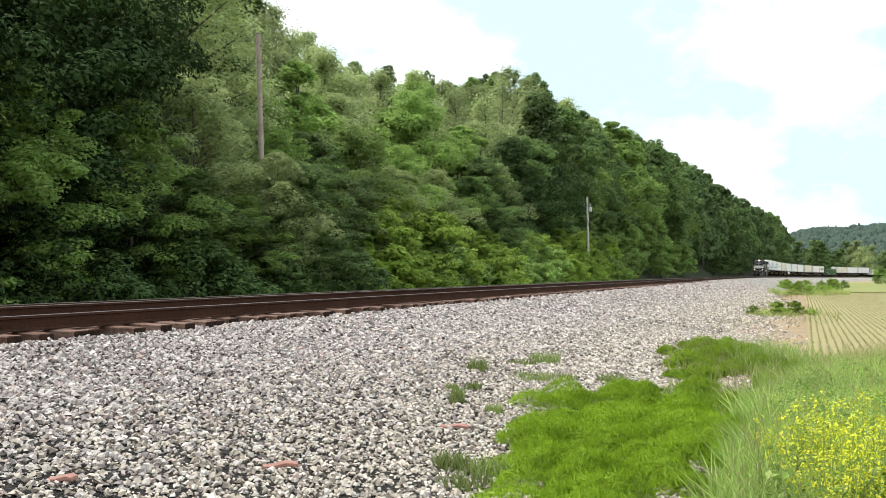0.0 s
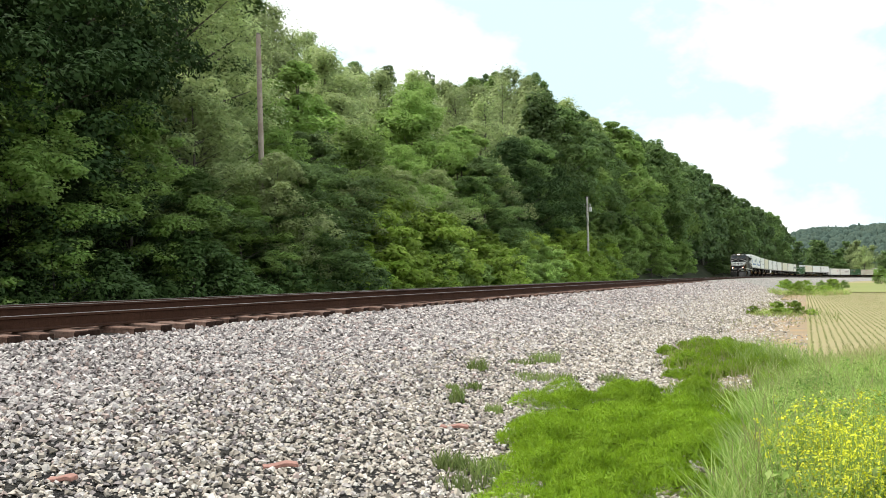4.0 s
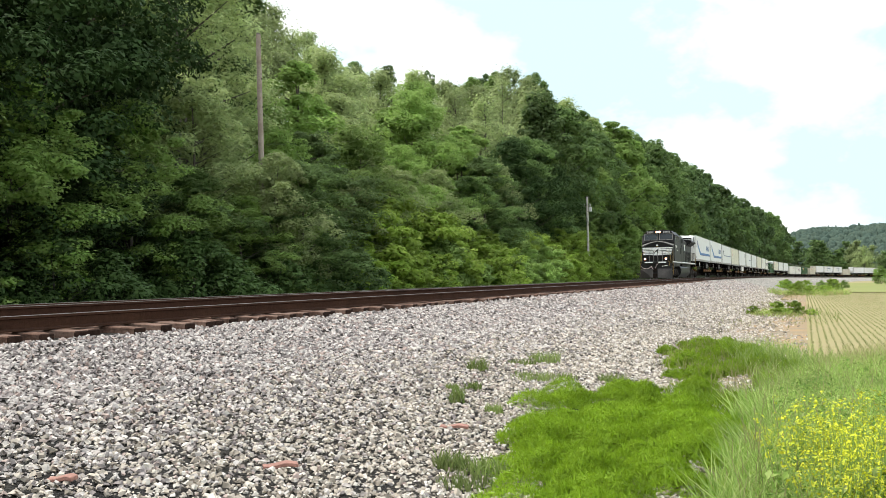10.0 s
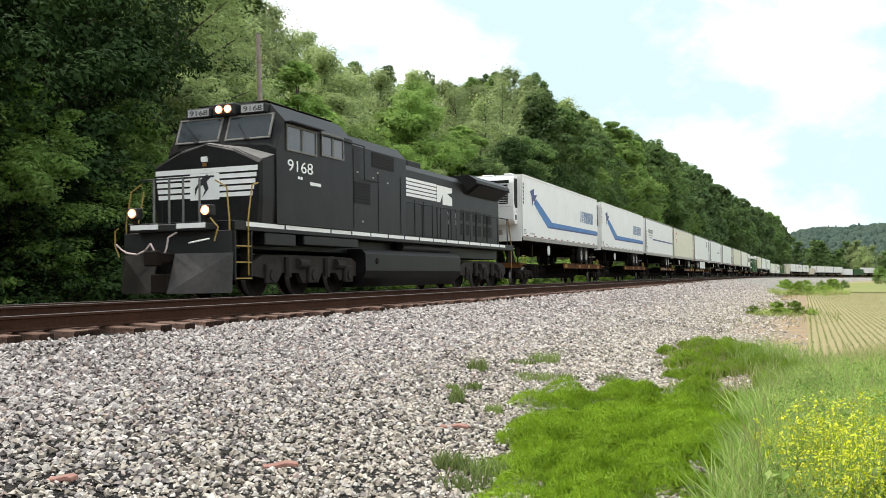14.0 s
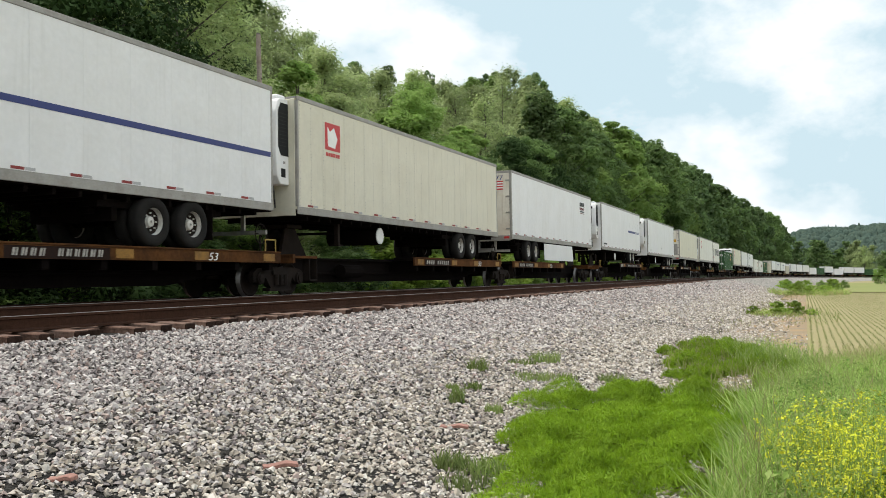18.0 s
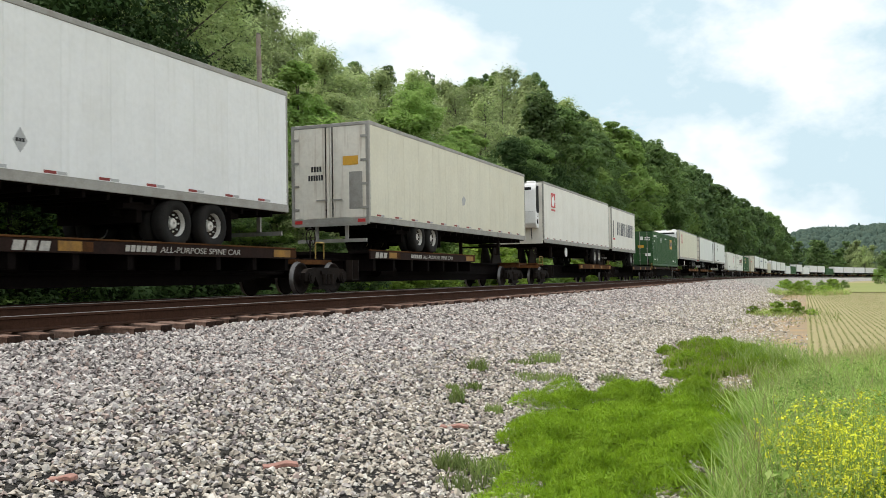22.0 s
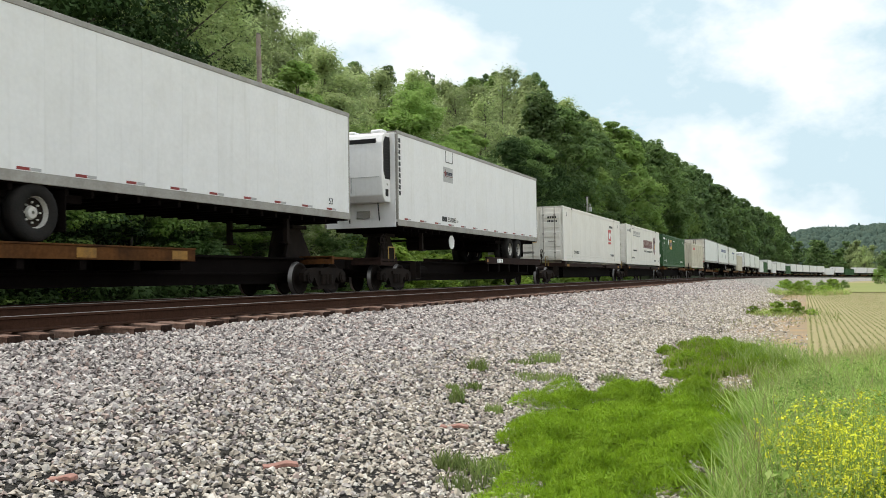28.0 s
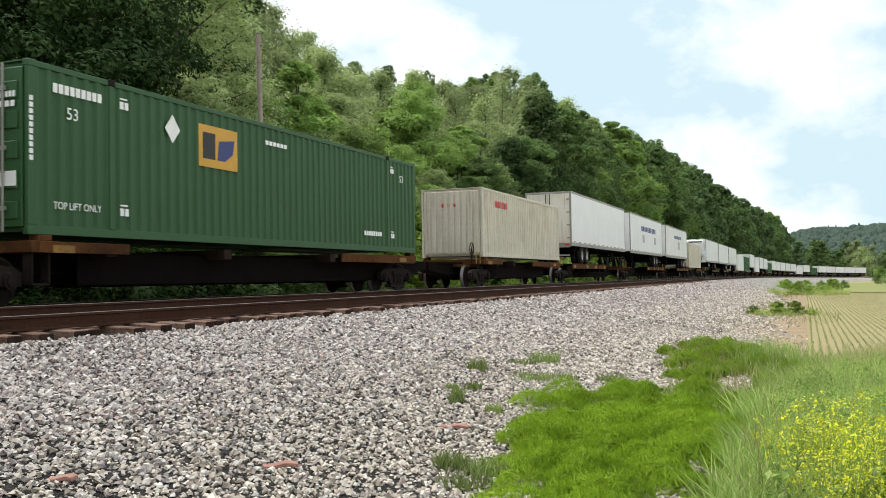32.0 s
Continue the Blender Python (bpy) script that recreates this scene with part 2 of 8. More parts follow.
STONE_TAN = per_island("tan_gravel_stone", [(0.27, 0.235, 0.195), (0.50, 0.44, 0.375), (0.60, 0.545, 0.475), (0.38, 0.335, 0.285), (0.66, 0.61, 0.545), (0.32, 0.275, 0.225), (0.54, 0.47, 0.39)], 0.9, vary=0.25)
GRAVEL = ground_material("gravel_bed", (0.30, 0.285, 0.265), (0.38, 0.35, 0.31), 0.35, stones=11.0)
# Near bed coloured almost black to paint the shade between loose stones.
GRAVEL_GAP_SHADE = ground_material("gravel_deep", (0.045, 0.042, 0.04), (0.075, 0.066, 0.055), 0.5, stones=30.0)
SOIL = ground_material("field_soil", (0.345, 0.285, 0.155), (0.30, 0.27, 0.13), 0.10)
DIRT = ground_material("bare_dirt", (0.27, 0.23, 0.17), (0.40, 0.27, 0.145), 0.9)
MEADOW = ground_material("far_meadow_turf", (0.20, 0.235, 0.075), (0.27, 0.27, 0.10), 0.06)
VERGE = ground_material("verge_earth", (0.10, 0.14, 0.045), (0.16, 0.15, 0.075), 0.9)
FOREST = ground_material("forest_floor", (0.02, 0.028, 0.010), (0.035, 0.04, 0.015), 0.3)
RAIL_RUST = paint("rusted_rail", (0.052, 0.025, 0.016), 0.9, 0, 0.3, 2.0, 0.4, 60, spec=0.08)
RAIL_HEAD = paint("polished_rail", (0.17, 0.15, 0.135), 0.55, 0.6, 0.2, 3.0)
TIE = paint("weathered_tie", (0.13, 0.075, 0.055), 0.9, 0, 0.45, 4.0, 0.6, 30, dirt=(0.38, 0.27, 0.22), dirt_amount=0.85, spec=0.15)
# Dark copy for the tie ends: their shaded side is put into the colour.
TIE_END_SHADE = paint("tie_end_grain", (0.028, 0.016, 0.012), 0.95, 0, 0.4, 9.0, 0.6, 60, dirt=(0.10, 0.055, 0.04), dirt_amount=0.5, spec=0.1)
BARK = paint("bark", (0.10, 0.085, 0.07), 0.9, 0, 0.3, 5.0, 0.6, 12)
POLE_WOOD = paint("weathered_pole", (0.34, 0.29, 0.25), 0.85, 0, 0.25, 2.5, 0.4, 25, dirt=(0.17, 0.10, 0.07), dirt_amount=0.8)
# Dark foliage whose colour also holds the deep shade of the wood's edge.
LEAF_DEEP_SHADE = per_island("leaves_deep_green", [(0.034, 0.066, 0.021), (0.044, 0.082, 0.025), (0.054, 0.096, 0.03), (0.038, 0.074, 0.022)], 0.7, vary=0.3, translucent=0.22, spec=0.1)
# Leaf green lowered to paint in the shade under taller trees.
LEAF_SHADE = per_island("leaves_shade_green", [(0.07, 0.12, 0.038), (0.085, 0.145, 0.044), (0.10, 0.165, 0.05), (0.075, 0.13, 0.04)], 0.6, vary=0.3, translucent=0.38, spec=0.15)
LEAF_MID = per_island("leaves_mid_green", [(0.205, 0.315, 0.078), (0.24, 0.355, 0.095), (0.275, 0.39, 0.115), (0.22, 0.335, 0.085)], 0.6, vary=0.3, translucent=0.56, spec=0.2)
LEAF_DARK = per_island("leaves_dark_green", [(0.115, 0.185, 0.06), (0.135, 0.21, 0.066), (0.155, 0.235, 0.076), (0.12, 0.195, 0.062)], 0.6, vary=0.3, translucent=0.5, spec=0.2)
# Paler, slightly bluish leaf green with air haze painted in, for far trees.
LEAF_LINE_HAZE = per_island("leaves_soft_green", [(0.10, 0.165, 0.062), (0.12, 0.19, 0.07), (0.145, 0.215, 0.08), (0.108, 0.175, 0.066)], 0.6, vary=0.3, translucent=0.42, spec=0.15)
LEAF_PALE = per_island("leaves_pale_green", [(0.30, 0.375, 0.155), (0.345, 0.42, 0.18), (0.385, 0.455, 0.21), (0.32, 0.395, 0.165)], 0.6, vary=0.25, translucent=0.56, spec=0.2)
LEAF_LIGHT = per_island("leaves_yellow_green", [(0.25, 0.38, 0.055), (0.31, 0.44, 0.075), (0.36, 0.48, 0.10), (0.27, 0.40, 0.06)], 0.6, vary=0.3, translucent=0.56, spec=0.2)


# ---------------------------------------------------------------- ground
def lie(x, y):
    """Height of the low ground beside the line, which falls away into the distance."""
    d = np.hypot(x, y)
    f = np.clip((d - 14) / 330, 0, 1)
    f = f * f * (3 - 2 * f)
    return -1.12 - 2.7 * f - 0.0006 * np.clip(d - 344, 0, 3000)


def axis(near, far, fine):
    a = [0.0]
    step = fine
    while a[-1] < near:
        a.append(a[-1] + fine)
    while a[-1] < far:
        step *= 1.22
        a.append(a[-1] + step)
    return np.array(a)


def sheet(name, px, py, pz, mat, kind="structure"):
    """A grid mesh from 2-D arrays."""
    r, c = px.shape
    co = np.stack([px, py, pz], -1).reshape(-1, 3)
    i = np.arange(r * c).reshape(r, c)
    q = np.stack([i[:-1, :-1], i[:-1, 1:], i[1:, 1:], i[1:, :-1]], -1).reshape(-1, 4)
    me = bpy.data.meshes.new(name)
    me.vertices.add(len(co))
    me.vertices.foreach_set("co", co.astype(np.float32).ravel())
    me.loops.add(q.size)
    me.loops.foreach_set("vertex_index", q.ravel().astype(np.int32))
    me.polygons.add(len(q))
    me.polygons.foreach_set("loop_start", np.arange(0, q.size, 4, dtype=np.int32))
    me.update(calc_edges=True)
    me.materials.append(mat)
    me.polygons.foreach_set("use_smooth", [True] * len(me.polygons))
    ob = new(name, me)
    ob["kind"] = kind
    return ob


def quads(name, co, faces_n, mat, smooth=False):
    """A mesh of loose pieces from vertex array and equal face size index array."""
    me = bpy.data.meshes.new(name)
    me.vertices.add(len(co))
    me.vertices.foreach_set("co", np.asarray(co, np.float32).ravel())
    me.loops.add(faces_n.size)
    me.loops.foreach_set("vertex_index", faces_n.ravel().astype(np.int32))
    me.polygons.add(len(faces_n))
    k = faces_n.shape[1]
    me.polygons.foreach_set("loop_start", np.arange(0, faces_n.size, k, dtype=np.int32))
    me.update(calc_edges=True)
    me.materials.append(mat)
    me.polygons.foreach_set("use_smooth", np.full(len(faces_n), smooth))
    return me


def bank_z(s, w):
    """Height of the stone bank on the camera's side of the tracks."""
    x, y, top = spot(s, w, -0.29)
    top = top - 0.034 * np.clip((np.asarray(w) - 4.72) / 0.3, 0, 1)
    low = lie(x, y)
    k = np.clip((np.asarray(w) - 5.1) / 5.9, 0, 2)
    return top * (1 - k) + (low + 0.02) * k


def build_ground():
    a = axis(24, 4200, 0.8)
    xs = np.concatenate([-a[:0:-1], a])
    gx, gy = np.meshgrid(xs, xs)
    gz = lie(gx, gy)
    g = sheet("ground", gx, gy, gz, SOIL)
    tagged(g, "tan earth of a sown field running to the horizon", "ground")
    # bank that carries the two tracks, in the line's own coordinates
    # near stretch uses the bed with gap shade in its colour
    bank_strip(np.arange(-60, 26.5, 1.0), "railway_bank", GRAVEL_GAP_SHADE)
    bank_strip(np.concatenate([np.arange(26.0, 100, 2.0), np.arange(100, 660, 6.0)]), "railway_bank_far", GRAVEL)
    # wooded hillside beyond the tracks
    w = np.array([-5.4, -6.5, -8, -10, -14, -20, -28, -38, -50, -65, -85, -120, -200, -330.0])
    s = np.concatenate([np.arange(-140, 60, 6.0), np.arange(60, 900, 15.0)])
    gs, gw = np.meshgrid(s, w, indexing="ij")
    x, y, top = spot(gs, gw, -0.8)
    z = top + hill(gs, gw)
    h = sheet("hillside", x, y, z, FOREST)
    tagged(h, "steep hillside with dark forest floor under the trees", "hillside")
    # rough earth under the grass beside the camera
    gs, gw = np.meshgrid(np.arange(-6, 13.3, 0.5), np.array([11.0, 11.3, 12, 13, 14, 16, 18, 21, 25.0]), indexing="ij")
    x, y, _ = spot(gs + 0.35 * np.sin(gw * 2.1), gw + 0.15 * np.sin(gs * 1.7))
    v = sheet("verge", x, y, lie(x, y) + 0.008, VERGE)
    tagged(v, "rough mossy earth under the roadside grass", "verge")
    # trodden strip between the stones and the first sown row
    gs, gw = np.meshgrid(np.concatenate([np.arange(12.5, 60, 0.8), np.arange(60, 200, 4.0)]), np.array([11.6, 11.9, 12.2, 12.5, 12.8, 13.0, 13.1]), indexing="ij")
    x, y, _ = spot(gs, gw + (0.26 * np.sin(gs * 0.45) + 0.14 * np.sin(gs * 1.9)) * np.clip((12.6 - gw) / 0.8, 0, 1))
    b = sheet("dirt_strip", x, y, np.maximum(bank_z(gs, np.minimum(gw, 11.0)), lie(x, y)) + 0.004, DIRT)
    gs, gw = np.meshgrid(np.concatenate([np.arange(92, 200, 4.0), np.arange(200, 420, 10.0)]), np.array([12.9, 14, 18, 25, 35, 50, 70, 100, 150, 220.0]), indexing="ij")
    x, y, _ = spot(gs + 3.0 * np.sin(gw * 0.13), gw)
    f = sheet("far_meadow", x, y, lie(x, y) + 0.05, MEADOW)
    tagged(f, "yellow-green grass meadow beyond the sown field", "meadow")
    tagged(b, "bare orange-tan dirt strip between ballast and field", "dirt strip")


def bank_strip(s, name, mat):
    w = np.array([-5.6, -4.6, -3.6, -2.6, -1.6, 0, 1.6, 2.2, 3.0, 3.7, 4.4, 4.7, 5.05, 5.4, 6, 7, 8, 9, 10, 11, 12, 14.0])
    gs, gw = np.meshgrid(s, w, indexing="ij")
    x, y, top = spot(gs, gw, -0.29)
    top = top - 0.034 * np.clip((gw - 4.72) / 0.3, 0, 1)
    low = lie(x, y)
    slope = np.clip((gw - 5.1) / 5.9, 0, 2)
    z = top * (1 - slope) + (low + 0.02) * slope
    z = np.where(gw > 11.2, low - 0.25 * (gw - 11.2), z)
    z = np.where(gw < -3.6, top + (gw + 3.6) * 0.35, z)
    bank = sheet(name, x, y, z, mat)
    tagged(bank, "bank of grey crushed stone carrying two tracks", "ballast bank")


def hill(s, w):
    d = np.maximum(-np.asarray(w, float) - 7, 0)
    s = np.asarray(s, float)
    k = 0.42 * (1 + 0.55 * np.clip((s - 60) / 120, 0, 1)) * np.clip(1.0 - (s - 400) / 240, 0.2, 1)
    return k * 52 * (1 - np.exp(-d / 52.0)) * 1.25 + np.sin(np.asarray(s) * 0.05) * np.clip(d / 40, 0, 1) * 1.5


def soil_height(s, w):
    return float(-0.8 + hill(s, w))


build_ground()


# ---------------------------------------------------------------- track
def rail_mesh(w, z0, s0, s1):
    """Rail of T section swept along the line; slot 1 is the polished head."""
    prof = [(-0.068, -0.186), (0.068, -0.186), (0.068, -0.172), (0.012, -0.150), (0.010, -0.045), (0.036, -0.036), (0.036, -0.006), (0.030, 0.0), (-0.030, 0.0), (-0.036, -0.006), (-0.036, -0.036), (-0.010, -0.045), (-0.012, -0.150), (-0.068, -0.172)]
    s = np.concatenate([np.arange(s0, 60, 2.0), np.arange(60, s1, 5.0)])
    bm = bmesh.new()
    rings = []
    for a in s:
        rings.append([bm.verts.new(at(a, w + p[0], z0 + p[1])) for p in prof])
    n = len(prof)
    for r0, r1 in zip(rings[:-1], rings[1:]):
        for i in range(n):
            j = (i + 1) % n
            f = bm.faces.new((r0[i], r0[j], r1[j], r1[i]))
            f.material_index = 1 if i in (6, 7, 8) else 0
    bmesh.ops.recalc_face_normals(bm, faces=bm.faces[:])
    return bm


TRACKS = ((0.0, 0.0, 0.0), (3.68, 0.0, 0.07))  # centre w, near rail z, far rail z


def build_track():
    tie_bm = bmesh.new()
    box(tie_bm, -0.115, 0.115, -1.3, 1.3, -0.18, 0, bevel=0.012)
    # faces at the ends take the painted-shade colour, the rest the pale one
    for f in tie_bm.faces:
        f.material_index = 1 if abs(f.normal.y) > 0.7 else 0
    tie = mesh_of(tie_bm, "tie", [TIE, TIE_END_SHADE])
    for k, (w, zn, zf) in enumerate(TRACKS):
        t = empty("track")
        tagged(t, "railway track of rusted steel rails on wooden ties", "track", "parallel tracks", "structure")
        part("rail", rail_mesh(w + 0.7525, zn, -60, 650), [RAIL_RUST, RAIL_HEAD], t)
        part("rail", rail_mesh(w - 0.7525, zf, -60, 650), [RAIL_RUST, RAIL_HEAD], t)
        cant = math.degrees(math.atan((zf - zn) / 1.505))
        rng = random.Random(5 + k)
        n = 190 if k else 100
        for i in range(n):
            s = -6 + i * 0.497
            ob = new("tie", tie)
            ob.parent = t
            m = upright(s + rng.uniform(-0.04, 0.04), w + rng.uniform(-0.30, 0.07), (zn + zf) / 2 - 0.187 + rng.uniform(-0.012, 0.006), rng.uniform(-2.0, 2.0))
            ob.matrix_basis = m @ pose(0, 0, 0, cant)


build_track()


# ---------------------------------------------------------------- trees
LEAF_NORMALS = {}


def leaf_cloud(rng, clumps, per, size, flat=0.8, droop=0.0, corners=4, spread=0.35, hearts=None, stray=0.7, shell=0.35, broad=(0.4, 0.65)):
    """Leaves scattered over the outside of clumps; clumps: array of centre + radius; hearts: middle of the lobe that each belongs to."""
    n = len(clumps) * per
    c = np.repeat(clumps, per, axis=0)
    d = rng.normal(size=(n, 3)) + np.array([0, 0, 0.25])
    d /= np.linalg.norm(d, axis=1, keepdims=True)
    r = rng.uniform(shell, 1.0, (n, 1)) ** 0.5
    r *= 1 + stray * rng.uniform(0, 1, (n, 1)) ** 4
    p = c[:, :3] + d * r * c[:, 3:4] * np.array([1, 1, flat])
    nrm = d * 0.9 + rng.normal(size=(n, 3)) * spread + np.array([0, 0, 0.8])
    nrm /= np.linalg.norm(nrm, axis=1, keepdims=True)
    u = np.cross(nrm, rng.normal(size=(n, 3)))
    u /= np.linalg.norm(u, axis=1, keepdims=True) + 1e-9
    v = np.cross(nrm, u)
    L = size * rng.uniform(0.6, 1.35, (n, 1))
    w = L * rng.uniform(*broad, (n, 1))
    if corners == 3:
        co = np.stack([p - u * L * 0.5 - v * w * 0.5, p + u * L * 0.6 - nrm * L * droop, p - u * L * 0.3 + v * w * 0.9], 1)
    else:
        co = np.stack([p - u * L * 0.5, p - v * w * 0.5 + nrm * L * 0.08, p + u * L * 0.5 - nrm * L * droop, p + v * w * 0.5 + nrm * L * 0.08], 1)
    soft = d * 0.8 + nrm * 0.45 + np.array([0, 0, 0.25])
    if hearts is not None:
        bough = p - np.repeat(hearts, per, axis=0)
        bough /= np.linalg.norm(bough, axis=1, keepdims=True) + 1e-6
        soft = d * 0.40 + nrm * 0.30 + bough * 0.65 + np.array([0, 0, 0.40])
    soft /= np.linalg.norm(soft, axis=1, keepdims=True)
    LEAF_NORMALS["last"] = np.repeat(soft, corners, axis=0)
    return co.reshape(-1, 3), np.arange(n * corners).reshape(-1, corners)


def tree_kind(name, mat, h, r, seed, leaves, size, base=0.12, lobes=20, taper=0.75, tag=("tree", "tree"), sub=10, corners=3, flat=0.75, lobe=(0.34, 0.56), airy=0.0, stray=0.5, shell=0.5):
    """Trunk with limbs and a crown of billowing lobes, each made of leaf clumps; the first copy is kept out and reused."""
    rng = np.random.default_rng(seed)
    bm = bmesh.new()
    bend = rng.normal(size=2) * 0.25
    pts = [Vector((bend[0] * (k / 5) ** 2, bend[1] * (k / 5) ** 2, h * 0.8 * k / 5)) for k in range(6)]
    r0 = max(0.04, h * 0.012)
    for k in range(5):
        rod(bm, pts[k], pts[k + 1] + Vector((0, 0, 0.02)), r0 * (1 - 0.17 * k), 6, r0 * (1 - 0.17 * (k + 1)))
    cl, hearts = [], []
    turn = rng.uniform(0, 6.28)
    for k in range(lobes):
        f = (k + 0.5) / lobes
        prof = math.sin(math.pi * min(1, max(0.02, (f * 0.90 + 0.10))) ** taper) ** 0.7
        turn += 2.4 + rng.normal() * 0.35
        big = r * rng.uniform(*lobe) * (0.68 + 0.32 * prof)
        rad = max(0.0, r * prof * rng.uniform(0.72, 1.16) - big * 0.55)
        c = np.array([rad * math.cos(turn), rad * math.sin(turn), h * (base + (0.89 - base) * f) + rng.normal() * h * 0.02])
        a = Vector((bend[0] * 0.4, bend[1] * 0.4, min(h * 0.76, max(h * 0.06, c[2] - 0.9 * rad * rng.uniform(0.5, 1.0)))))
        rod(bm, a, Vector(c), r0 * 0.35, 5, r0 * 0.10)
        for _ in range(sub):
            d = rng.normal(size=3) + np.array([0, 0, 0.55])
            d /= np.linalg.norm(d)
            q = c + d * big * rng.uniform(0.6, 1.0) * np.array([1, 1, 0.72])
            cl.append((*q, big * rng.uniform(0.22, 0.5)))
            hearts.append(c - np.array([0, 0, big * 0.45]) * 0.6 - np.array([c[0], c[1], 0]) * 0.25)
            if airy and rng.uniform() < airy:
                rod(bm, Vector(c), Vector(q), r0 * 0.10, 4, r0 * 0.05)
    cl = np.array(cl)
    per = max(3, leaves // len(cl))
    co, fc = leaf_cloud(rng, cl, per, size, flat, 0.12, corners, hearts=np.array(hearts), stray=stray, shell=shell, broad=(0.6, 0.95), spread=0.28)
    root = empty(name)
    part("trunk", bm, BARK, root)
    me = quads("crown", co, fc, mat, True)
    me.normals_split_custom_set_from_vertices(LEAF_NORMALS["last"].tolist())
    cr = new("crown", me)
    cr.parent = root
    root["label"], root["category"] = tag
    return root
# ---------------------------------------------------------------- woods
def plant_woods():
    rng = random.Random(11)
    full = 15.0
    kinds = {
        "dark": (15, tree_kind("tree", LEAF_DARK, 15, 4.4, 1, 15600, 0.25, corners=3, tag=("tall broadleaf tree with dark green dense crown", "tree"))),
        "dark2": (15, tree_kind("tree", LEAF_DARK, 15, 3.7, 21, 14400, 0.24, base=0.06, taper=0.62, lobes=22, corners=3, tag=("slim tall tree with dark green crown", "tree"))),
        "mid": (15, tree_kind("tree", LEAF_MID, 15, 4.6, 2, 16800, 0.245, corners=3, flat=0.5, tag=("broadleaf tree with mid green layered crown on the wooded slope", "tree"))),
        "mid2": (15, tree_kind("tree", LEAF_MID, 15, 4.2, 22, 16800, 0.235, base=0.05, lobes=22, corners=3, tag=("rounded leafy green tree on the wooded slope", "tree"))),
        "pale": (15, tree_kind("tree", LEAF_PALE, 15, 4.2, 3, 13200, 0.19, base=0.06, lobes=20, lobe=(0.38, 0.58), sub=10, flat=1.25, corners=3, airy=0.4, stray=1.0, shell=0.2, tag=("slender tree with pale grey-green airy crown", "tree"))),
        "pale2": (15, tree_kind("tree", LEAF_PALE, 15, 3.6, 23, 6000, 0.18, base=0.10, lobes=18, lobe=(0.34, 0.55), sub=10, flat=1.4, corners=3, airy=0.6, stray=1.2, shell=0.15, tag=("thin-crowned pale tree high on the slope", "tree"))),
        "far": (15, tree_kind("tree", LEAF_LINE_HAZE, 15, 4.4, 31, 6000, 0.42, stray=1.0, shell=0.3, taper=0.55, lobes=16, sub=8, corners=3, tag=("dark green tree in the woods along the line", "tree"))),
        "far2": (15, tree_kind("tree", LEAF_DARK, 15, 4.4, 32, 6000, 0.42, stray=1.0, shell=0.3, taper=0.6, lobes=16, sub=8, corners=3, tag=("green leafy tree in the woods along the line", "tree"))),
        "near": (12, tree_kind("tree", LEAF_DARK, 12, 4.2, 4, 36000, 0.125, base=0.02, lobes=20, sub=12, flat=0.55, tag=("dense dark green tree at the foot of the slope", "tree"))),
        "deep": (12, tree_kind("tree", LEAF_DEEP_SHADE, 12, 4.4, 41, 42000, 0.12, base=0.02, lobes=22, sub=12, flat=0.5, tag=("dark dense tree with sweeping branches, deep shade in its leaf colour", "tree"))),
        "near2": (12, tree_kind("tree", LEAF_MID, 12, 4.0, 5, 37200, 0.12, base=0.02, lobes=20, sub=12, flat=0.55, tag=("dense leafy green tree at the foot of the slope", "tree"))),
        "near3": (12, tree_kind("tree", LEAF_PALE, 12, 3.6, 24, 31200, 0.12, base=0.04, lobes=20, sub=12, tag=("silvery green leafy tree at the foot of the slope", "tree"))),
        "airy": (15, tree_kind("tree", LEAF_PALE, 15, 4.6, 33, 20400, 0.13, stray=1.0, shell=0.25, base=0.08, lobes=24, sub=12, lobe=(0.26, 0.4), tag=("tall airy pale green tree against the sky", "tree"))),
        "shrub": (4, tree_kind("shrub", LEAF_LIGHT, 4, 2.4, 6, 7200, 0.165, base=0.02, lobes=12, sub=8, flat=0.6, tag=("bright yellow-green shrub beside the track", "shrub"))),
        "shrub2": (4, tree_kind("shrub", LEAF_MID, 4, 2.3, 7, 7200, 0.15, base=0.02, lobes=12, sub=8, flat=0.6, tag=("leafy green shrub beside the track", "shrub"))),
        "shrub3": (4, tree_kind("shrub", LEAF_SHADE, 4, 2.4, 8, 7200, 0.15, base=0.02, lobes=12, sub=8, tag=("leafy shrub beside the track, tree shade in its leaf colour", "shrub"))),
        "scrub": (4, tree_kind("shrub", LEAF_LIGHT, 4, 2.6, 61, 2600, 0.26, base=0.02, lobes=11, sub=8, stray=1.1, shell=0.15, tag=("straggling yellow-green scrub at the edge of the field", "shrub"))),
        "spruce": (15, tree_kind("conifer", LEAF_DARK, 15, 2.6, 9, 8400, 0.27, base=0.05, taper=0.34, lobes=26, sub=6, flat=0.35, lobe=(0.22, 0.34), tag=("dark green conifer with a pointed crown", "tree"))),
    }
    used = set()

    bearing = (-25.6, -15.0, -14.7, -10.0, -9.5, -8.7, -7.6, -6.6, -5.6, -4.0, -3.1, -2.1, -0.7, 0.7, 2.5, 3.7, 4.8, 5.6, 7.2, 8.7, 9.7, 11.1, 12.2, 12.9, 13.5, 14.4, 15.3, 16.4, 17.1, 17.6, 18.5, 19.4, 20.0, 20.3, 20.7, 25.6)
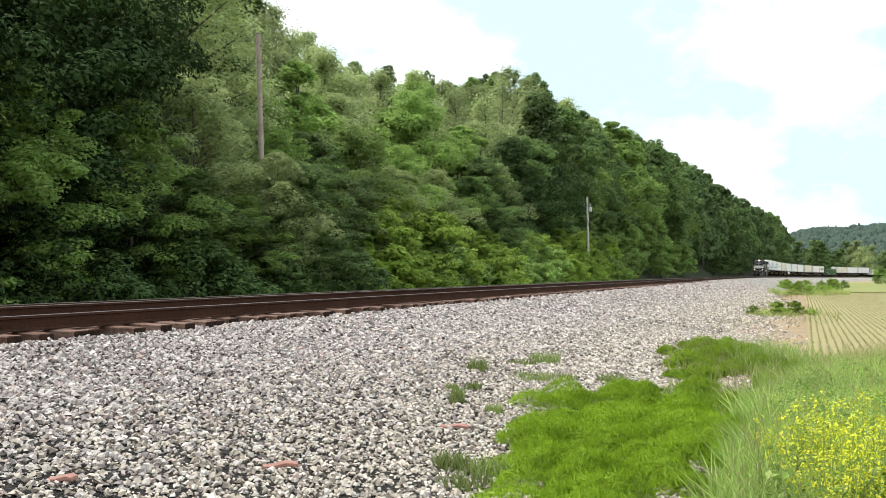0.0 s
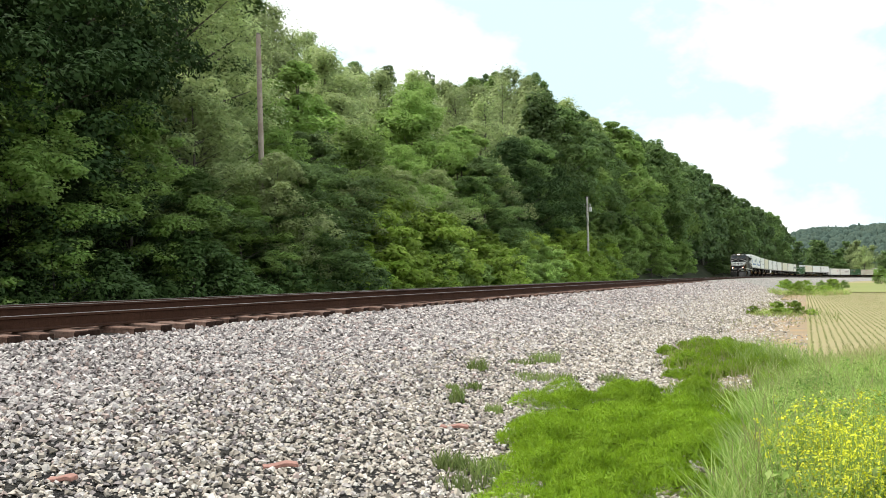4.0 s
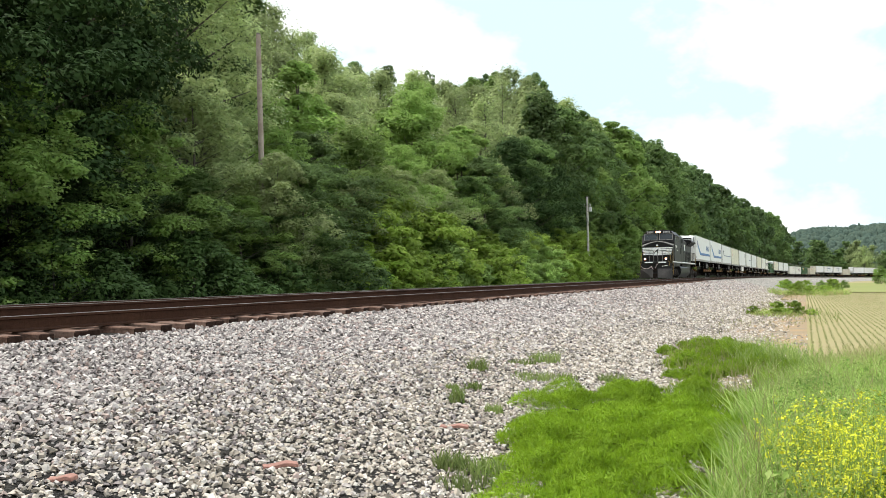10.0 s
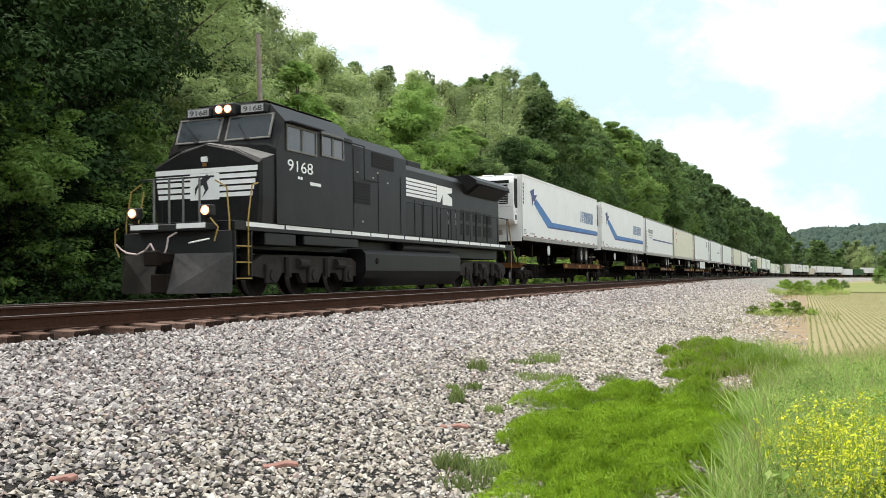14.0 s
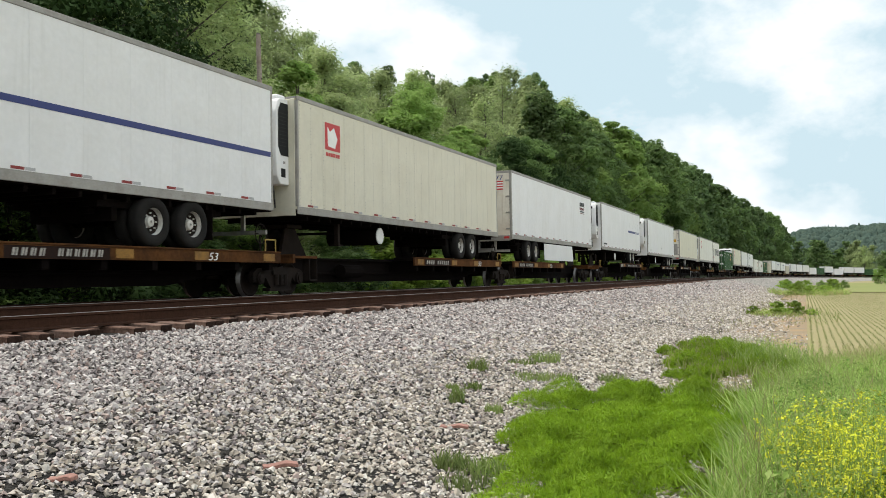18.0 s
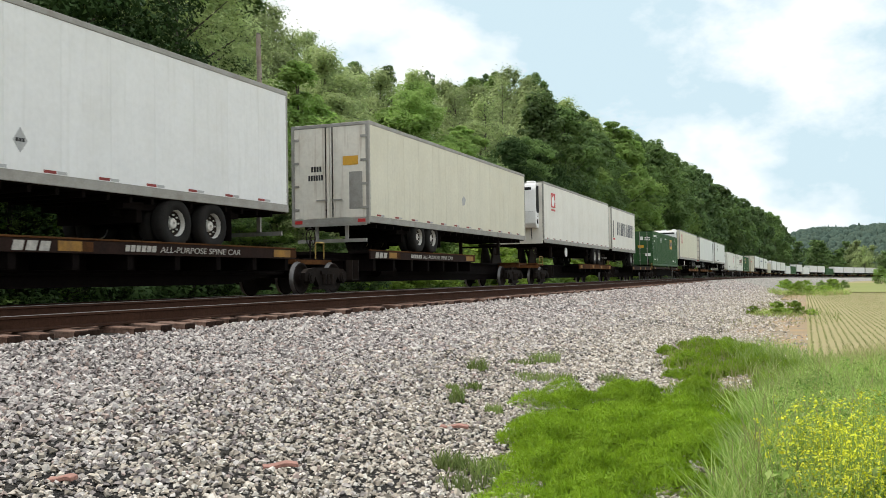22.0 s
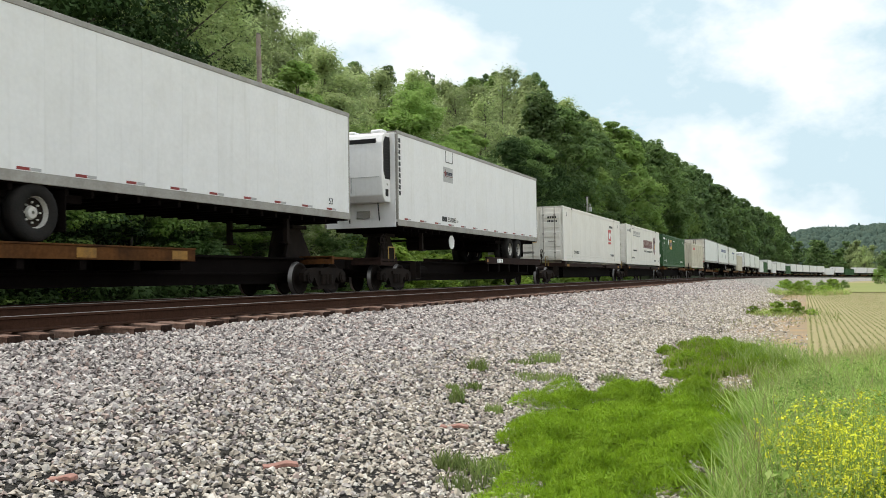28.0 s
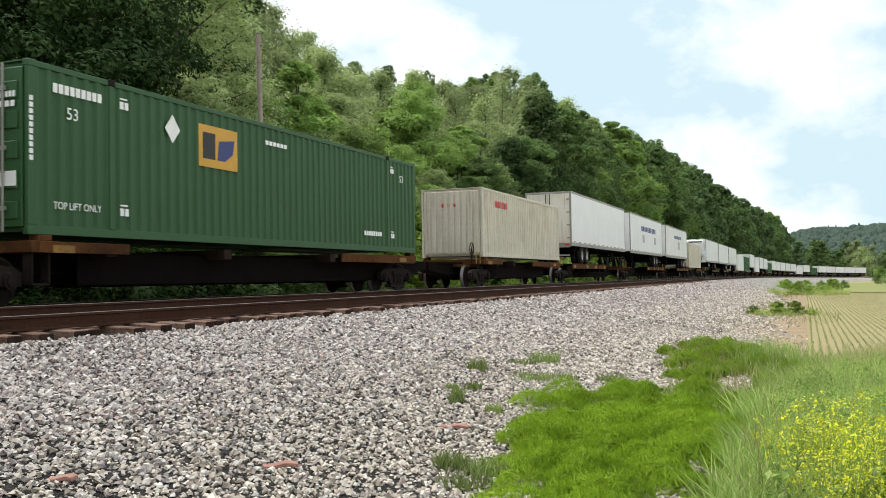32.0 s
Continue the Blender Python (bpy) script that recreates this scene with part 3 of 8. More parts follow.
    outline = (25.0, 22.0, 18.2, 17.5, 16.7, 15.5, 14.5, 13.8, 13.6, 13.0, 13.6, 12.7, 12.9, 12.4, 12.6, 13.1, 13.3, 12.6, 11.4, 10.4, 9.7, 9.1, 8.8, 8.8, 8.2, 7.6, 7.4, 7.7, 7.1, 6.2, 5.6, 4.5, 3.8, 3.0, 2.6, 2.9)

    def allowed(s, w):
        """Height at which the wood's outline stands over this place."""
        p = at(s, w)
        b = math.degrees(math.atan2(p.x, p.y))
        return 0.36 + math.hypot(p.x, p.y) * math.tan(radians(float(np.interp(b, bearing, outline)))) - soil_height(s, w) - float(grade(s))

    def put(kind, s, w, h, wide=1.0):
        base, src = kinds[kind]
        if h > 7.5:
            h = max(5.0, min(h, allowed(s, w) * rng.uniform(0.93, 1.14)))
        f = h / base
        m = upright(s, w, soil_height(s, w) - 0.15, rng.uniform(0, 360))
        k = (0.35 + 0.65 * f) * rng.uniform(0.9, 1.15) * wide
        if kind in used:
            ob = copy_thing(src, m)
        else:
            used.add(kind)
            ob = src
            ob.matrix_basis = m
        ob.scale = (k, k, f)

    pick = rng.choice
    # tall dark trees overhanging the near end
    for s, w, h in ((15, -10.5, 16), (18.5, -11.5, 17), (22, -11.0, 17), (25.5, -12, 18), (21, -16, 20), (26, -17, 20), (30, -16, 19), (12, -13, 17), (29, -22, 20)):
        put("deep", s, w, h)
    # tall pale trees against the sky
    for s, w, h in ((37, -15, 16), (42, -18, 16), (46, -21, 16), (35, -20, 17)):
        put("airy", s, w, h)
    # edge of the wood along the ditch
    for s, w, h, k in ((12.0, -8.0, 9.4, "near2"), (15.0, -8.4, 9.6, "near2"), (18.0, -8.6, 8.6, "near2"), (20.8, -8.8, 7.4, "near2"), (23.5, -8.8, 5.4, "deep"), (26.3, -9.0, 7.0, "near2"), (29.5, -8.8, 5.0, "near"), (31.5, -10.2, 7.6, "near3"), (33.4, -7.3, 6.6, "near3"), (35.6, -7.5, 6.6, "near"), (31, -7.5, 4.6, "near2"), (38, -10.0, 7.2, "near2"), (42, -10.6, 7.5, "near"), (45, -9.6, 5.2, "near3"), (48, -11, 8.4, "near2"), (52, -10.5, 6.6, "near3"), (56, -11.8, 8.0, "near2"), (60, -11, 7.0, "near3"), (63, -14.0, 12.2, "near2"), (66.5, -15, 13.4, "near2"), (70, -11.5, 7.6, "near"), (74, -12, 9.5, "near"), (78, -12, 9.0, "near3"), (84, -12.5, 12.5, "deep"), (88.5, -12.5, 13, "near"), (93, -12.5, 13.5, "deep"), (97, -12, 12, "near2")):
        put(k, s, w, h)
    put("spruce", 76, -15, 10.5)
    put("spruce", 80, -16, 9.5)
    for s, w, h in ((112, -14, 13), (131, -13, 14), (150, -14, 15), (176, -13, 16)):
        put("spruce", s, w, h, 1.5)
    s = 12.0
    while s < 104:
        # near end gets the darker leaves, in place of the tree shade there
        k = "shrub3" if s < 30 else pick(("shrub3", "shrub2")) if s < 40 else pick(("shrub", "shrub2", "shrub", "shrub"))
        put(k, s, -6.9 + rng.uniform(-0.7, 0.4), rng.uniform(1.4, 3.2) if s < 46 else rng.uniform(2.4, 4.4))
        if s > 40 and rng.random() < 0.6:
            put("shrub", s + 1, -8.6 + rng.uniform(-0.6, 0.6), rng.uniform(3.4, 5.4))
        s += rng.uniform(1.9, 3.3)
    s = 97.0
    while s < 470:
        put(pick(("dark", "mid", "dark2", "mid2", "dark")) if s < 190 else pick(("far", "far", "far2")), s, -12.5 + rng.uniform(-2, 1.5), min(26, allowed(s, -13) * rng.uniform(0.92, 1.08)))
        if rng.random() < 0.75:
            put(pick(("mid2", "mid", "shrub", "shrub2")) if s < 190 else "far2", s + 2.5, -8.6 + rng.uniform(-0.7, 0.7), rng.uniform(4, 9))
        s += rng.uniform(4.5, 7.5) * (1 + s / 300)
    # ranks up the hill
    for rank, (w, h) in enumerate(((-17, 13.5), (-24, 14.5), (-31, 16.5), (-41, 17), (-53, 17.5), (-68, 18))):
        s = 50.0 if rank < 1 else 24.0 + rank * 3
        while s < 480:
            far = min(1.0, max(0.0, (s - 90) / 120))
            k = (pick(("pale", "mid", "mid2", "mid")) if s < 88 else pick(("dark", "mid", "mid2", "mid"))) if w > -22 else pick(("pale", "pale2", "pale"))
            p = at(s, w)
            if math.atan2(p.x, p.y) < radians(-16.5):
                k = pick(("dark", "dark2"))
            if s > 150:
                k = pick(("dark", "mid", "mid2", "dark2", "pale"))
            if s > 190:
                k = pick(("far", "far2"))
            put(k, s, w + rng.uniform(-3, 3), max(6.0, min(26.0, allowed(s, w) * rng.uniform(0.97, 1.07))) if w < -20 else min(allowed(s, w) * (0.78 + 0.2 * far), h + 4.5 * far + rng.uniform(-2.5, 3.0)))
            s += rng.uniform(5.5, 8.5) * (1 + s / 260) * (1 + rank * 0.1)
    # woods beyond the bend
    for a in range(90):
        x, y = rng.uniform(190, 460), rng.uniform(500, 640)
        base, src = kinds[pick(("far2", "far2", "pale"))]
        f = rng.uniform(1.0, 1.7)
        ob = copy_thing(src, pose(x, y, float(lie(x, y)) - 0.3 + max(0, (y - 560)) * 0.06, 0, 0, rng.uniform(0, 360)))
        ob.scale = (f * 1.15, f * 1.15, f)
    for x, y, h in ((150, 318, 9.5), (157, 312, 8.0), (165, 325, 11), (146, 300, 5.5)):
        ob = copy_thing(kinds["shrub2"][1], pose(x, y, float(lie(x, y)) - 0.2, 0, 0, x * 7))
        ob.scale = (h / 6, h / 6, h / 6)
    # bushes at the edge of the field
    for x, y, h, k in ((12.0, 33.5, 0.6, "scrub"), (12.9, 34.2, 0.6, "scrub"), (11.5, 34.6, 0.42, "scrub"), (13.4, 33.8, 0.3, "scrub"), (28.6, 75, 1.1, "scrub"), (30, 76, 0.9, "scrub"), (31.8, 78, 0.9, "scrub"), (34, 82, 0.8, "scrub"), (36.8, 87, 0.7, "scrub"), (39.8, 93, 0.6, "shrub2"), (51, 138, 1.7, "shrub2"), (54, 141, 1.5, "scrub"), (57, 146, 1.6, "scrub"), (61, 150, 1.5, "shrub2"), (66, 158, 1.9, "scrub"), (70, 166, 1.8, "shrub2"), (48.5, 132, 1.6, "scrub"), (76, 176, 1.6, "shrub2")):
        m = pose(x, y, float(lie(x, y)) - 0.06, 0, 0, x * 31)
        if k in used:
            ob = copy_thing(kinds[k][1], m)
        else:
            used.add(k)
            ob = kinds[k][1]
            ob.matrix_basis = m
        f = h / 4
        ob.scale = (f * 1.15, f * 1.15, f)


plant_woods()


def far_ridge():
    """Wooded ridge on the skyline: a rise of ground covered in tree crowns."""
    rng = np.random.default_rng(4)
    az = np.linspace(radians(17), radians(46), 70)
    rr = np.linspace(760, 1500, 16)
    ga, gr = np.meshgrid(az, rr, indexing="ij")
    x, y = gr * np.sin(ga), gr * np.cos(ga)
    top = 60 + 12 * np.sin(ga * 21 + 1.0) + 6 * np.sin(ga * 57)
    top = top * np.clip((ga - radians(16)) / radians(8), 0.1, 1)
    z = lie(x, y) + top * np.sin(np.clip((gr - 760) / 500, 0, 1) * math.pi / 2)
    h = sheet("far_hill", x, y, z, RIDGE_HAZE)
    tagged(h, "distant wooded ridge on the skyline", "hill")
    n = 5200
    a, r = rng.uniform(radians(18), radians(45), n), 770 + 560 * rng.uniform(0, 1, n) ** 1.2
    cx, cy = r * np.sin(a), r * np.cos(a)
    tp = (60 + 12 * np.sin(a * 21 + 1.0) + 6 * np.sin(a * 57)) * np.clip((a - radians(16)) / radians(8), 0.1, 1)
    cz = lie(cx, cy) + tp * np.sin(np.clip((r - 760) / 500, 0, 1) * math.pi / 2)
    # uneven crowns: three ragged rings and a top, a few of them pointed
    seg = 8
    wide, tall = rng.uniform(3.0, 6.0, n), rng.uniform(8, 13, n)
    pointed = rng.uniform(0, 1, n) < 0.05
    wide[pointed] *= 0.8
    tall[pointed] *= 1.25
    ang = np.arange(seg) * 2 * math.pi / seg
    rings = []
    for f, h in ((0.85, 0.15), (1.0, 0.5), (0.62, 0.82)):
        rr = wide[:, None] * np.where(pointed, f * (1.15 - h), f)[:, None] * rng.uniform(0.7, 1.25, (n, seg))
        rings.append(np.stack([cx[:, None] + rr * np.cos(ang), cy[:, None] + rr * np.sin(ang), cz[:, None] + tall[:, None] * (h + rng.normal(size=(n, seg)) * 0.06)], -1))
    co = np.concatenate(rings + [np.stack([cx, cy, cz + tall], 1)[:, None]], 1).reshape(-1, 3)
    fs = []
    for k in range(seg):
        j = (k + 1) % seg
        for lo, hi in ((0, seg), (seg, 2 * seg)):
            fs += [(lo + k, lo + j, hi + j), (lo + k, hi + j, hi + k)]
        fs.append((2 * seg + k, 2 * seg + j, 3 * seg))
    fc = ((3 * seg + 1) * np.arange(n)[:, None, None] + np.array(fs)[None]).reshape(-1, 3)
    ob = new("far_woods", quads("far_woods", co, fc, LEAF_RIDGE_HAZE, True))
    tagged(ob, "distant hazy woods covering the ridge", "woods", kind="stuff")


# Distance haze is mixed into both base colours as a bluish grey-green.
LEAF_RIDGE_HAZE = per_island("leaves_far_woods", [(0.066, 0.10, 0.082), (0.074, 0.108, 0.086), (0.085, 0.118, 0.09), (0.07, 0.104, 0.084)], 0.9, vary=0.2, translucent=0.12, spec=0.05)
RIDGE_HAZE = ground_material("wooded_ridge", (0.06, 0.09, 0.075), (0.07, 0.10, 0.08), 0.02)
far_ridge()


# ---------------------------------------------------------------- line poles
def line_pole(s, w, h, lean, cross):
    z0 = soil_height(s, w)
    m = upright(s, w, z0 - 0.2)
    p = empty("line_pole", m @ pose(0, 0, 0, lean[0], lean[1], 0))
    tagged(p, "old weathered wooden line pole without wires" if not cross else "weathered wooden pole with fittings near its top", "pole", "poles in the wood")
    bm = bmesh.new()
    rod(bm, (0, 0, 0), (0, 0, h * 0.5), 0.135, 12, 0.12)
    rod(bm, (0, 0, h * 0.5 - 0.01), (0, 0, h), 0.12, 12, 0.10)
    part("shaft", bm, POLE_PALE if cross else POLE_WOOD, p)
    part("cap", R(((0, 0, h), (0, 0, h + 0.06), 0.11, 12, 0.05)), DARK_IRON, p)
    if cross:
        part("cross_arm", B((-0.05, 0.05, -0.35, 0.35, h - 0.95, h - 0.85)), POLE_WOOD, p)
        for y in (-0.28, 0.28):
            part("insulator", R(((0, y, h - 0.85), (0, y, h - 0.68), 0.05, 8)), PALE_CERAMIC, p)
        part("fuse_box", B((-0.14, 0.14, -0.42, -0.16, h - 1.45, h - 1.0), bevel=0.02), PALE_CERAMIC, p)
    else:
        for k, z in enumerate((h - 0.5, h - 1.9, h - 3.1)):
            part("bolt", R(((0, -0.14, z), (0, -0.10, z), 0.03, 6)), DARK_IRON, p)


POLE_PALE = paint("bleached_pole", (0.50, 0.48, 0.45), 0.85, 0, 0.2, 2.5, 0.4, 25, dirt=(0.30, 0.27, 0.24), dirt_amount=0.6)
DARK_IRON = paint("dark_iron", (0.05, 0.045, 0.04), 0.7, 0.3, 0.2, 4.0)
PALE_CERAMIC = paint("pale_ceramic", (0.55, 0.55, 0.53), 0.4, 0, 0.1, 6.0)
line_pole(34.0, -8.4, 11.1, (0.5, -2.4), False)
line_pole(91.5, -7.0, 9.3, (0.5, -2.0), True)
# ---------------------------------------------------------------- train materials
WHITE = paint("white_panel", (0.812, 0.808, 0.808), 0.42, 0, 0.05, 1.1, 0.05, 5, dirt=(0.60, 0.57, 0.50), dirt_amount=0.22, streaks=0.16, streak_color=(0.42, 0.40, 0.35))
GREYED = paint("greyed_white_panel", (0.755, 0.755, 0.735), 0.5, 0, 0.07, 1.1, 0.05, 5, dirt=(0.52, 0.47, 0.38), dirt_amount=0.3, streaks=0.22, streak_color=(0.34, 0.30, 0.24))
CREAM = paint("cream_panel", (0.70, 0.665, 0.54), 0.5, 0, 0.07, 1.1, 0.05, 5, dirt=(0.55, 0.48, 0.33), dirt_amount=0.28, streaks=0.22, streak_color=(0.33, 0.28, 0.19))
GREEN = paint("green_panel", (0.0165, 0.078, 0.0155), 0.55, 0, 0.12, 1.2, 0.05, 6, dirt=(0.03, 0.09, 0.04), dirt_amount=0.4)
STAINED = paint("stained_door", (0.76, 0.715, 0.63), 0.5, 0, 0.08, 1.1, 0.05, 5, dirt=(0.46, 0.33, 0.21), dirt_amount=0.55, streaks=0.55, streak_color=(0.30, 0.19, 0.11))
WARM = paint("warm_white_panel", (0.79, 0.765, 0.71), 0.48, 0, 0.06, 1.1, 0.05, 5, dirt=(0.52, 0.46, 0.37), dirt_amount=0.3, streaks=0.18, streak_color=(0.38, 0.33, 0.26))
TRUCK = paint("dusty_truck_steel", (0.040, 0.034, 0.031), 0.85, 0, 0.3, 3.0, 0.3, 30, dirt=(0.075, 0.062, 0.054), dirt_amount=0.6, spec=0.1)
BEIGE = paint("beige_panel", (0.60, 0.56, 0.455), 0.6, 0, 0.1, 1.2, 0.05, 6, dirt=(0.30, 0.20, 0.12), dirt_amount=0.4, streaks=0.6, streak_color=(0.20, 0.11, 0.06))
ALLOY = paint("aluminium_rail", (0.34, 0.325, 0.30), 0.55, 0.3, 0.15, 3.0, dirt=(0.16, 0.13, 0.10), dirt_amount=0.6)
DIRTY = paint("grimy_steel", (0.016, 0.012, 0.010), 0.85, 0, 0.3, 3.0, 0.3, 30, dirt=(0.036, 0.023, 0.017), dirt_amount=0.5, spec=0.1)
# Dirty underframe black, taken lower to hold the shade beneath the train.
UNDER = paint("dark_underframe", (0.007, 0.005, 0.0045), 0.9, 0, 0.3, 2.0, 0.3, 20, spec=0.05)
RUST = paint("rust_brown_steel", (0.028, 0.015, 0.0115), 0.85, 0.1, 0.3, 2.0, 0.3, 25, dirt=(0.018, 0.013, 0.011), dirt_amount=0.7, spec=0.12)
ORANGE = paint("faded_yellow_steel", (0.11, 0.046, 0.016), 0.9, 0, 0.35, 1.6, 0.2, 25, dirt=(0.018, 0.012, 0.010), dirt_amount=1.0, spec=0.08)
YELLOW = paint("yellow_reflective", (0.30, 0.145, 0.018), 0.7, 0, 0.3, 4.0, dirt=(0.06, 0.035, 0.02), dirt_amount=0.8)
RUBBER = paint("tyre_rubber", (0.018, 0.017, 0.016), 0.9, 0, 0.25, 4.0, 0.3, 30, dirt=(0.035, 0.028, 0.024), dirt_amount=0.5, spec=0.15)
RIM = paint("white_wheel_rim", (0.62, 0.60, 0.56), 0.55, 0.1, 0.2, 6.0, dirt=(0.20, 0.15, 0.11), dirt_amount=0.5)
MARKER = paint("dull_red_marker", (0.24, 0.025, 0.022), 0.6, 0, 0.3, 6.0)
TREAD = paint("polished_wheel_tread", (0.16, 0.15, 0.145), 0.4, 0.8, 0.1, 5.0)
CHARCOAL = paint("charcoal_grille", (0.0035, 0.0035, 0.004), 0.8, 0, 0.3, 8.0)
NAVY = paint("dark_blue_paint", (0.022, 0.035, 0.17), 0.5, 0, 0.1, 2.0)
BLUE = paint("blue_paint", (0.035, 0.16, 0.42), 0.5, 0, 0.15, 1.2)
BRAND_BLUE = paint("mid_blue_lettering", (0.03, 0.10, 0.26), 0.5, 0, 0.15, 1.2)
RED = paint("red_paint", (0.52, 0.03, 0.03), 0.5, 0, 0.1, 3.0)
INK = paint("black_lettering", (0.02, 0.02, 0.022), 0.6, 0, 0.1, 3.0)
INK_BLUE = paint("blue_black_lettering", (0.022, 0.024, 0.045), 0.6, 0, 0.1, 3.0)
MAROON = paint("maroon_lettering", (0.16, 0.03, 0.03), 0.6, 0, 0.1, 3.0)
FADED = paint("faded_grey_lettering", (0.42, 0.42, 0.42), 0.6, 0, 0.15, 6.0)
FAINT = paint("worn_car_lettering", (0.42, 0.39, 0.35), 0.8, 0, 0.4, 12.0)
GOLD = paint("gold_decal", (0.62, 0.33, 0.03), 0.5, 0, 0.1, 3.0)
CLEAN = paint("white_lettering", (0.88, 0.88, 0.86), 0.5, 0, 0.06, 3.0)
BLACK = paint("black_loco_paint", (0.0078, 0.0072, 0.0078), 0.42, 0, 0.35, 2.2, 0.08, 9, dirt=(0.020, 0.017, 0.016), dirt_amount=0.7, spec=0.2, streaks=0.25, streak_color=(0.03, 0.026, 0.024))
SOOT = paint("sooty_black", (0.012, 0.012, 0.012), 0.7, 0, 0.3, 2.0, 0.2, 20)
HANDRAIL = paint("yellow_handrail", (0.33, 0.22, 0.05), 0.6, 0, 0.25, 6.0)
WIND_GLASS = paint("windshield_glass", (0.03, 0.034, 0.038), 0.05, 0, 0.2, 2.0, spec=0.45)
GLASS = paint("dark_cab_glass", (0.055, 0.065, 0.075), 0.06, 0, 0.2, 2.0, spec=0.7)
LAMP = glow("headlight_glow", (1.0, 0.66, 0.45), 30.0)
LAMP_BOWL = glow("headlight_bowl", (1.0, 0.40, 0.22), 1.5)


# ---------------------------------------------------------------- lettering and decals
def word(text, size, mat, parent, m, name="lettering", shear=0.0, width=None, label=""):
    cu = bpy.data.curves.new(name, "FONT")
    cu.body, cu.size, cu.shear, cu.extrude = text, size, shear, 0.002
    tmp = bpy.data.objects.new(name, cu)
    me = bpy.data.meshes.new_from_object(tmp)
    bpy.data.objects.remove(tmp)
    bpy.data.curves.remove(cu)
    if width:
        xs = [v.co.x for v in me.vertices]
        k = width / (max(xs) - min(xs))
        for v in me.vertices:
            v.co.x *= k
    me.materials.clear()
    me.materials.append(mat)
    ob = new(name, me)
    ob.parent = parent
    ob.matrix_basis = m
    if label:
        ob["label"] = label
    return ob


def side(x, z, y=-1.299):
    return pose(x, y, z, 90, 0, 0)


def end(y, z, x=-0.004):
    return pose(x, y, z, 90, 0, -90)


def decal(name, parent, mat, outline, y=-1.2955, proud=0.003, label=""):
    bm = bmesh.new()
    prism(bm, outline, y, y - proud)
    return part(name, bm, mat, parent, label)


def patch(name, parent, mat, x0, x1, z0, z1, y=-1.2955, proud=0.003, label=""):
    return decal(name, parent, mat, [(x0, z0), (x1, z0), (x1, z1), (x0, z1)], y, proud, label)


def end_patch(name, parent, mat, y0, y1, z0, z1, x=0.0, proud=0.004, label=""):
    return part(name, B((x - proud, x, min(y0, y1), max(y0, y1), z0, z1)), mat, parent, label)


def bars(name, parent, mat, x0, x1, z0, z1, n, y=-1.2955, slant=0.0, gap=0.22):
    """Unreadable or withheld lettering: a row of plain blocks."""
    step = (x1 - x0) / n
    bm = bmesh.new()
    for i in range(n):
        a, b = x0 + i * step, x0 + (i + 1 - gap) * step
        prism(bm, [(a, z0), (b, z0), (b + slant, z1), (a + slant, z1)], y, y - 0.003)
        if z1 - z0 > 0.15:
            ob = part(name, bm, mat, parent)
            bm = bmesh.new()
    if z1 - z0 > 0.15:
        bm.free()
        return ob
    return tagged(part(name, bm, mat, parent), kind="stuff")


def blocks(name, parent, mat, x0, x1, z0, z1, n, stroke, slant=0.0, y=-1.2955):
    """Withheld brand lettering: a row of plain upright bars in its colour, two to a letter."""
    step = (x1 - x0) / n
    for i in range(2 * n):
        a = x0 + (i // 2) * step + (i % 2) * (step * 0.82 - stroke)
        decal(name, parent, mat, [(a, z0), (a + stroke, z0), (a + stroke + slant, z1), (a + slant, z1)], y)


def column(name, parent, mat, x, z1, z0, n, size=0.16):
    """Withheld number running down a corner post."""
    bm = bmesh.new()
    step = (z1 - z0) / n
    for i in range(n):
        box(bm, x, x + size, -1.2985, -1.2955, z1 - (i + 0.75) * step, z1 - i * step)
    return tagged(part(name, bm, mat, parent), kind="stuff")


# ---------------------------------------------------------------- shared meshes
def tyre_mesh():
    bm = bmesh.new()
    prof = [(0.27, -0.13), (0.42, -0.14), (0.485, -0.12), (0.505, -0.07), (0.505, 0.07), (0.485, 0.12), (0.42, 0.14), (0.27, 0.13)]
    spin(bm, prof, 26)
    return mesh_of(bm, "tyre", RUBBER, True)


def spin(bm, prof, n, closed=True):
    rings = []
    for k in range(n):
        a = 2 * math.pi * k / n
        rings.append([bm.verts.new((r * math.cos(a), y, r * math.sin(a))) for r, y in prof])
    for k in range(n):
        r0, r1 = rings[k], rings[(k + 1) % n]
        m = len(prof)
        for i in range(m if closed else m - 1):
            j = (i + 1) % m
            bm.faces.new((r0[i], r0[j], r1[j], r1[i]))
    bmesh.ops.recalc_face_normals(bm, faces=bm.faces[:])


def rim_mesh():
    bm = bmesh.new()
    spin(bm, [(0.29, -0.125), (0.265, -0.12), (0.25, -0.03), (0.12, 0.0), (0.10, -0.05), (0.03, -0.06), (0.03, 0.06), (0.25, 0.06), (0.29, 0.1)], 24)
    for k in range(8):
        a = math.pi / 4 * k
        c = Vector((0.17 * math.cos(a), -0.02, 0.17 * math.sin(a)))
        rod(bm, c, c + Vector((0, -0.03, 0)), 0.018, 6)
    for f in bm.faces:
        c = f.calc_center_median()
        f.material_index = 1 if 0.115 < math.hypot(c.x, c.z) < 0.235 and c.y > -0.02 else 0
    return mesh_of(bm, "rim", [RIM, DIRTY])


TYRE, RIMM = tyre_mesh(), rim_mesh()


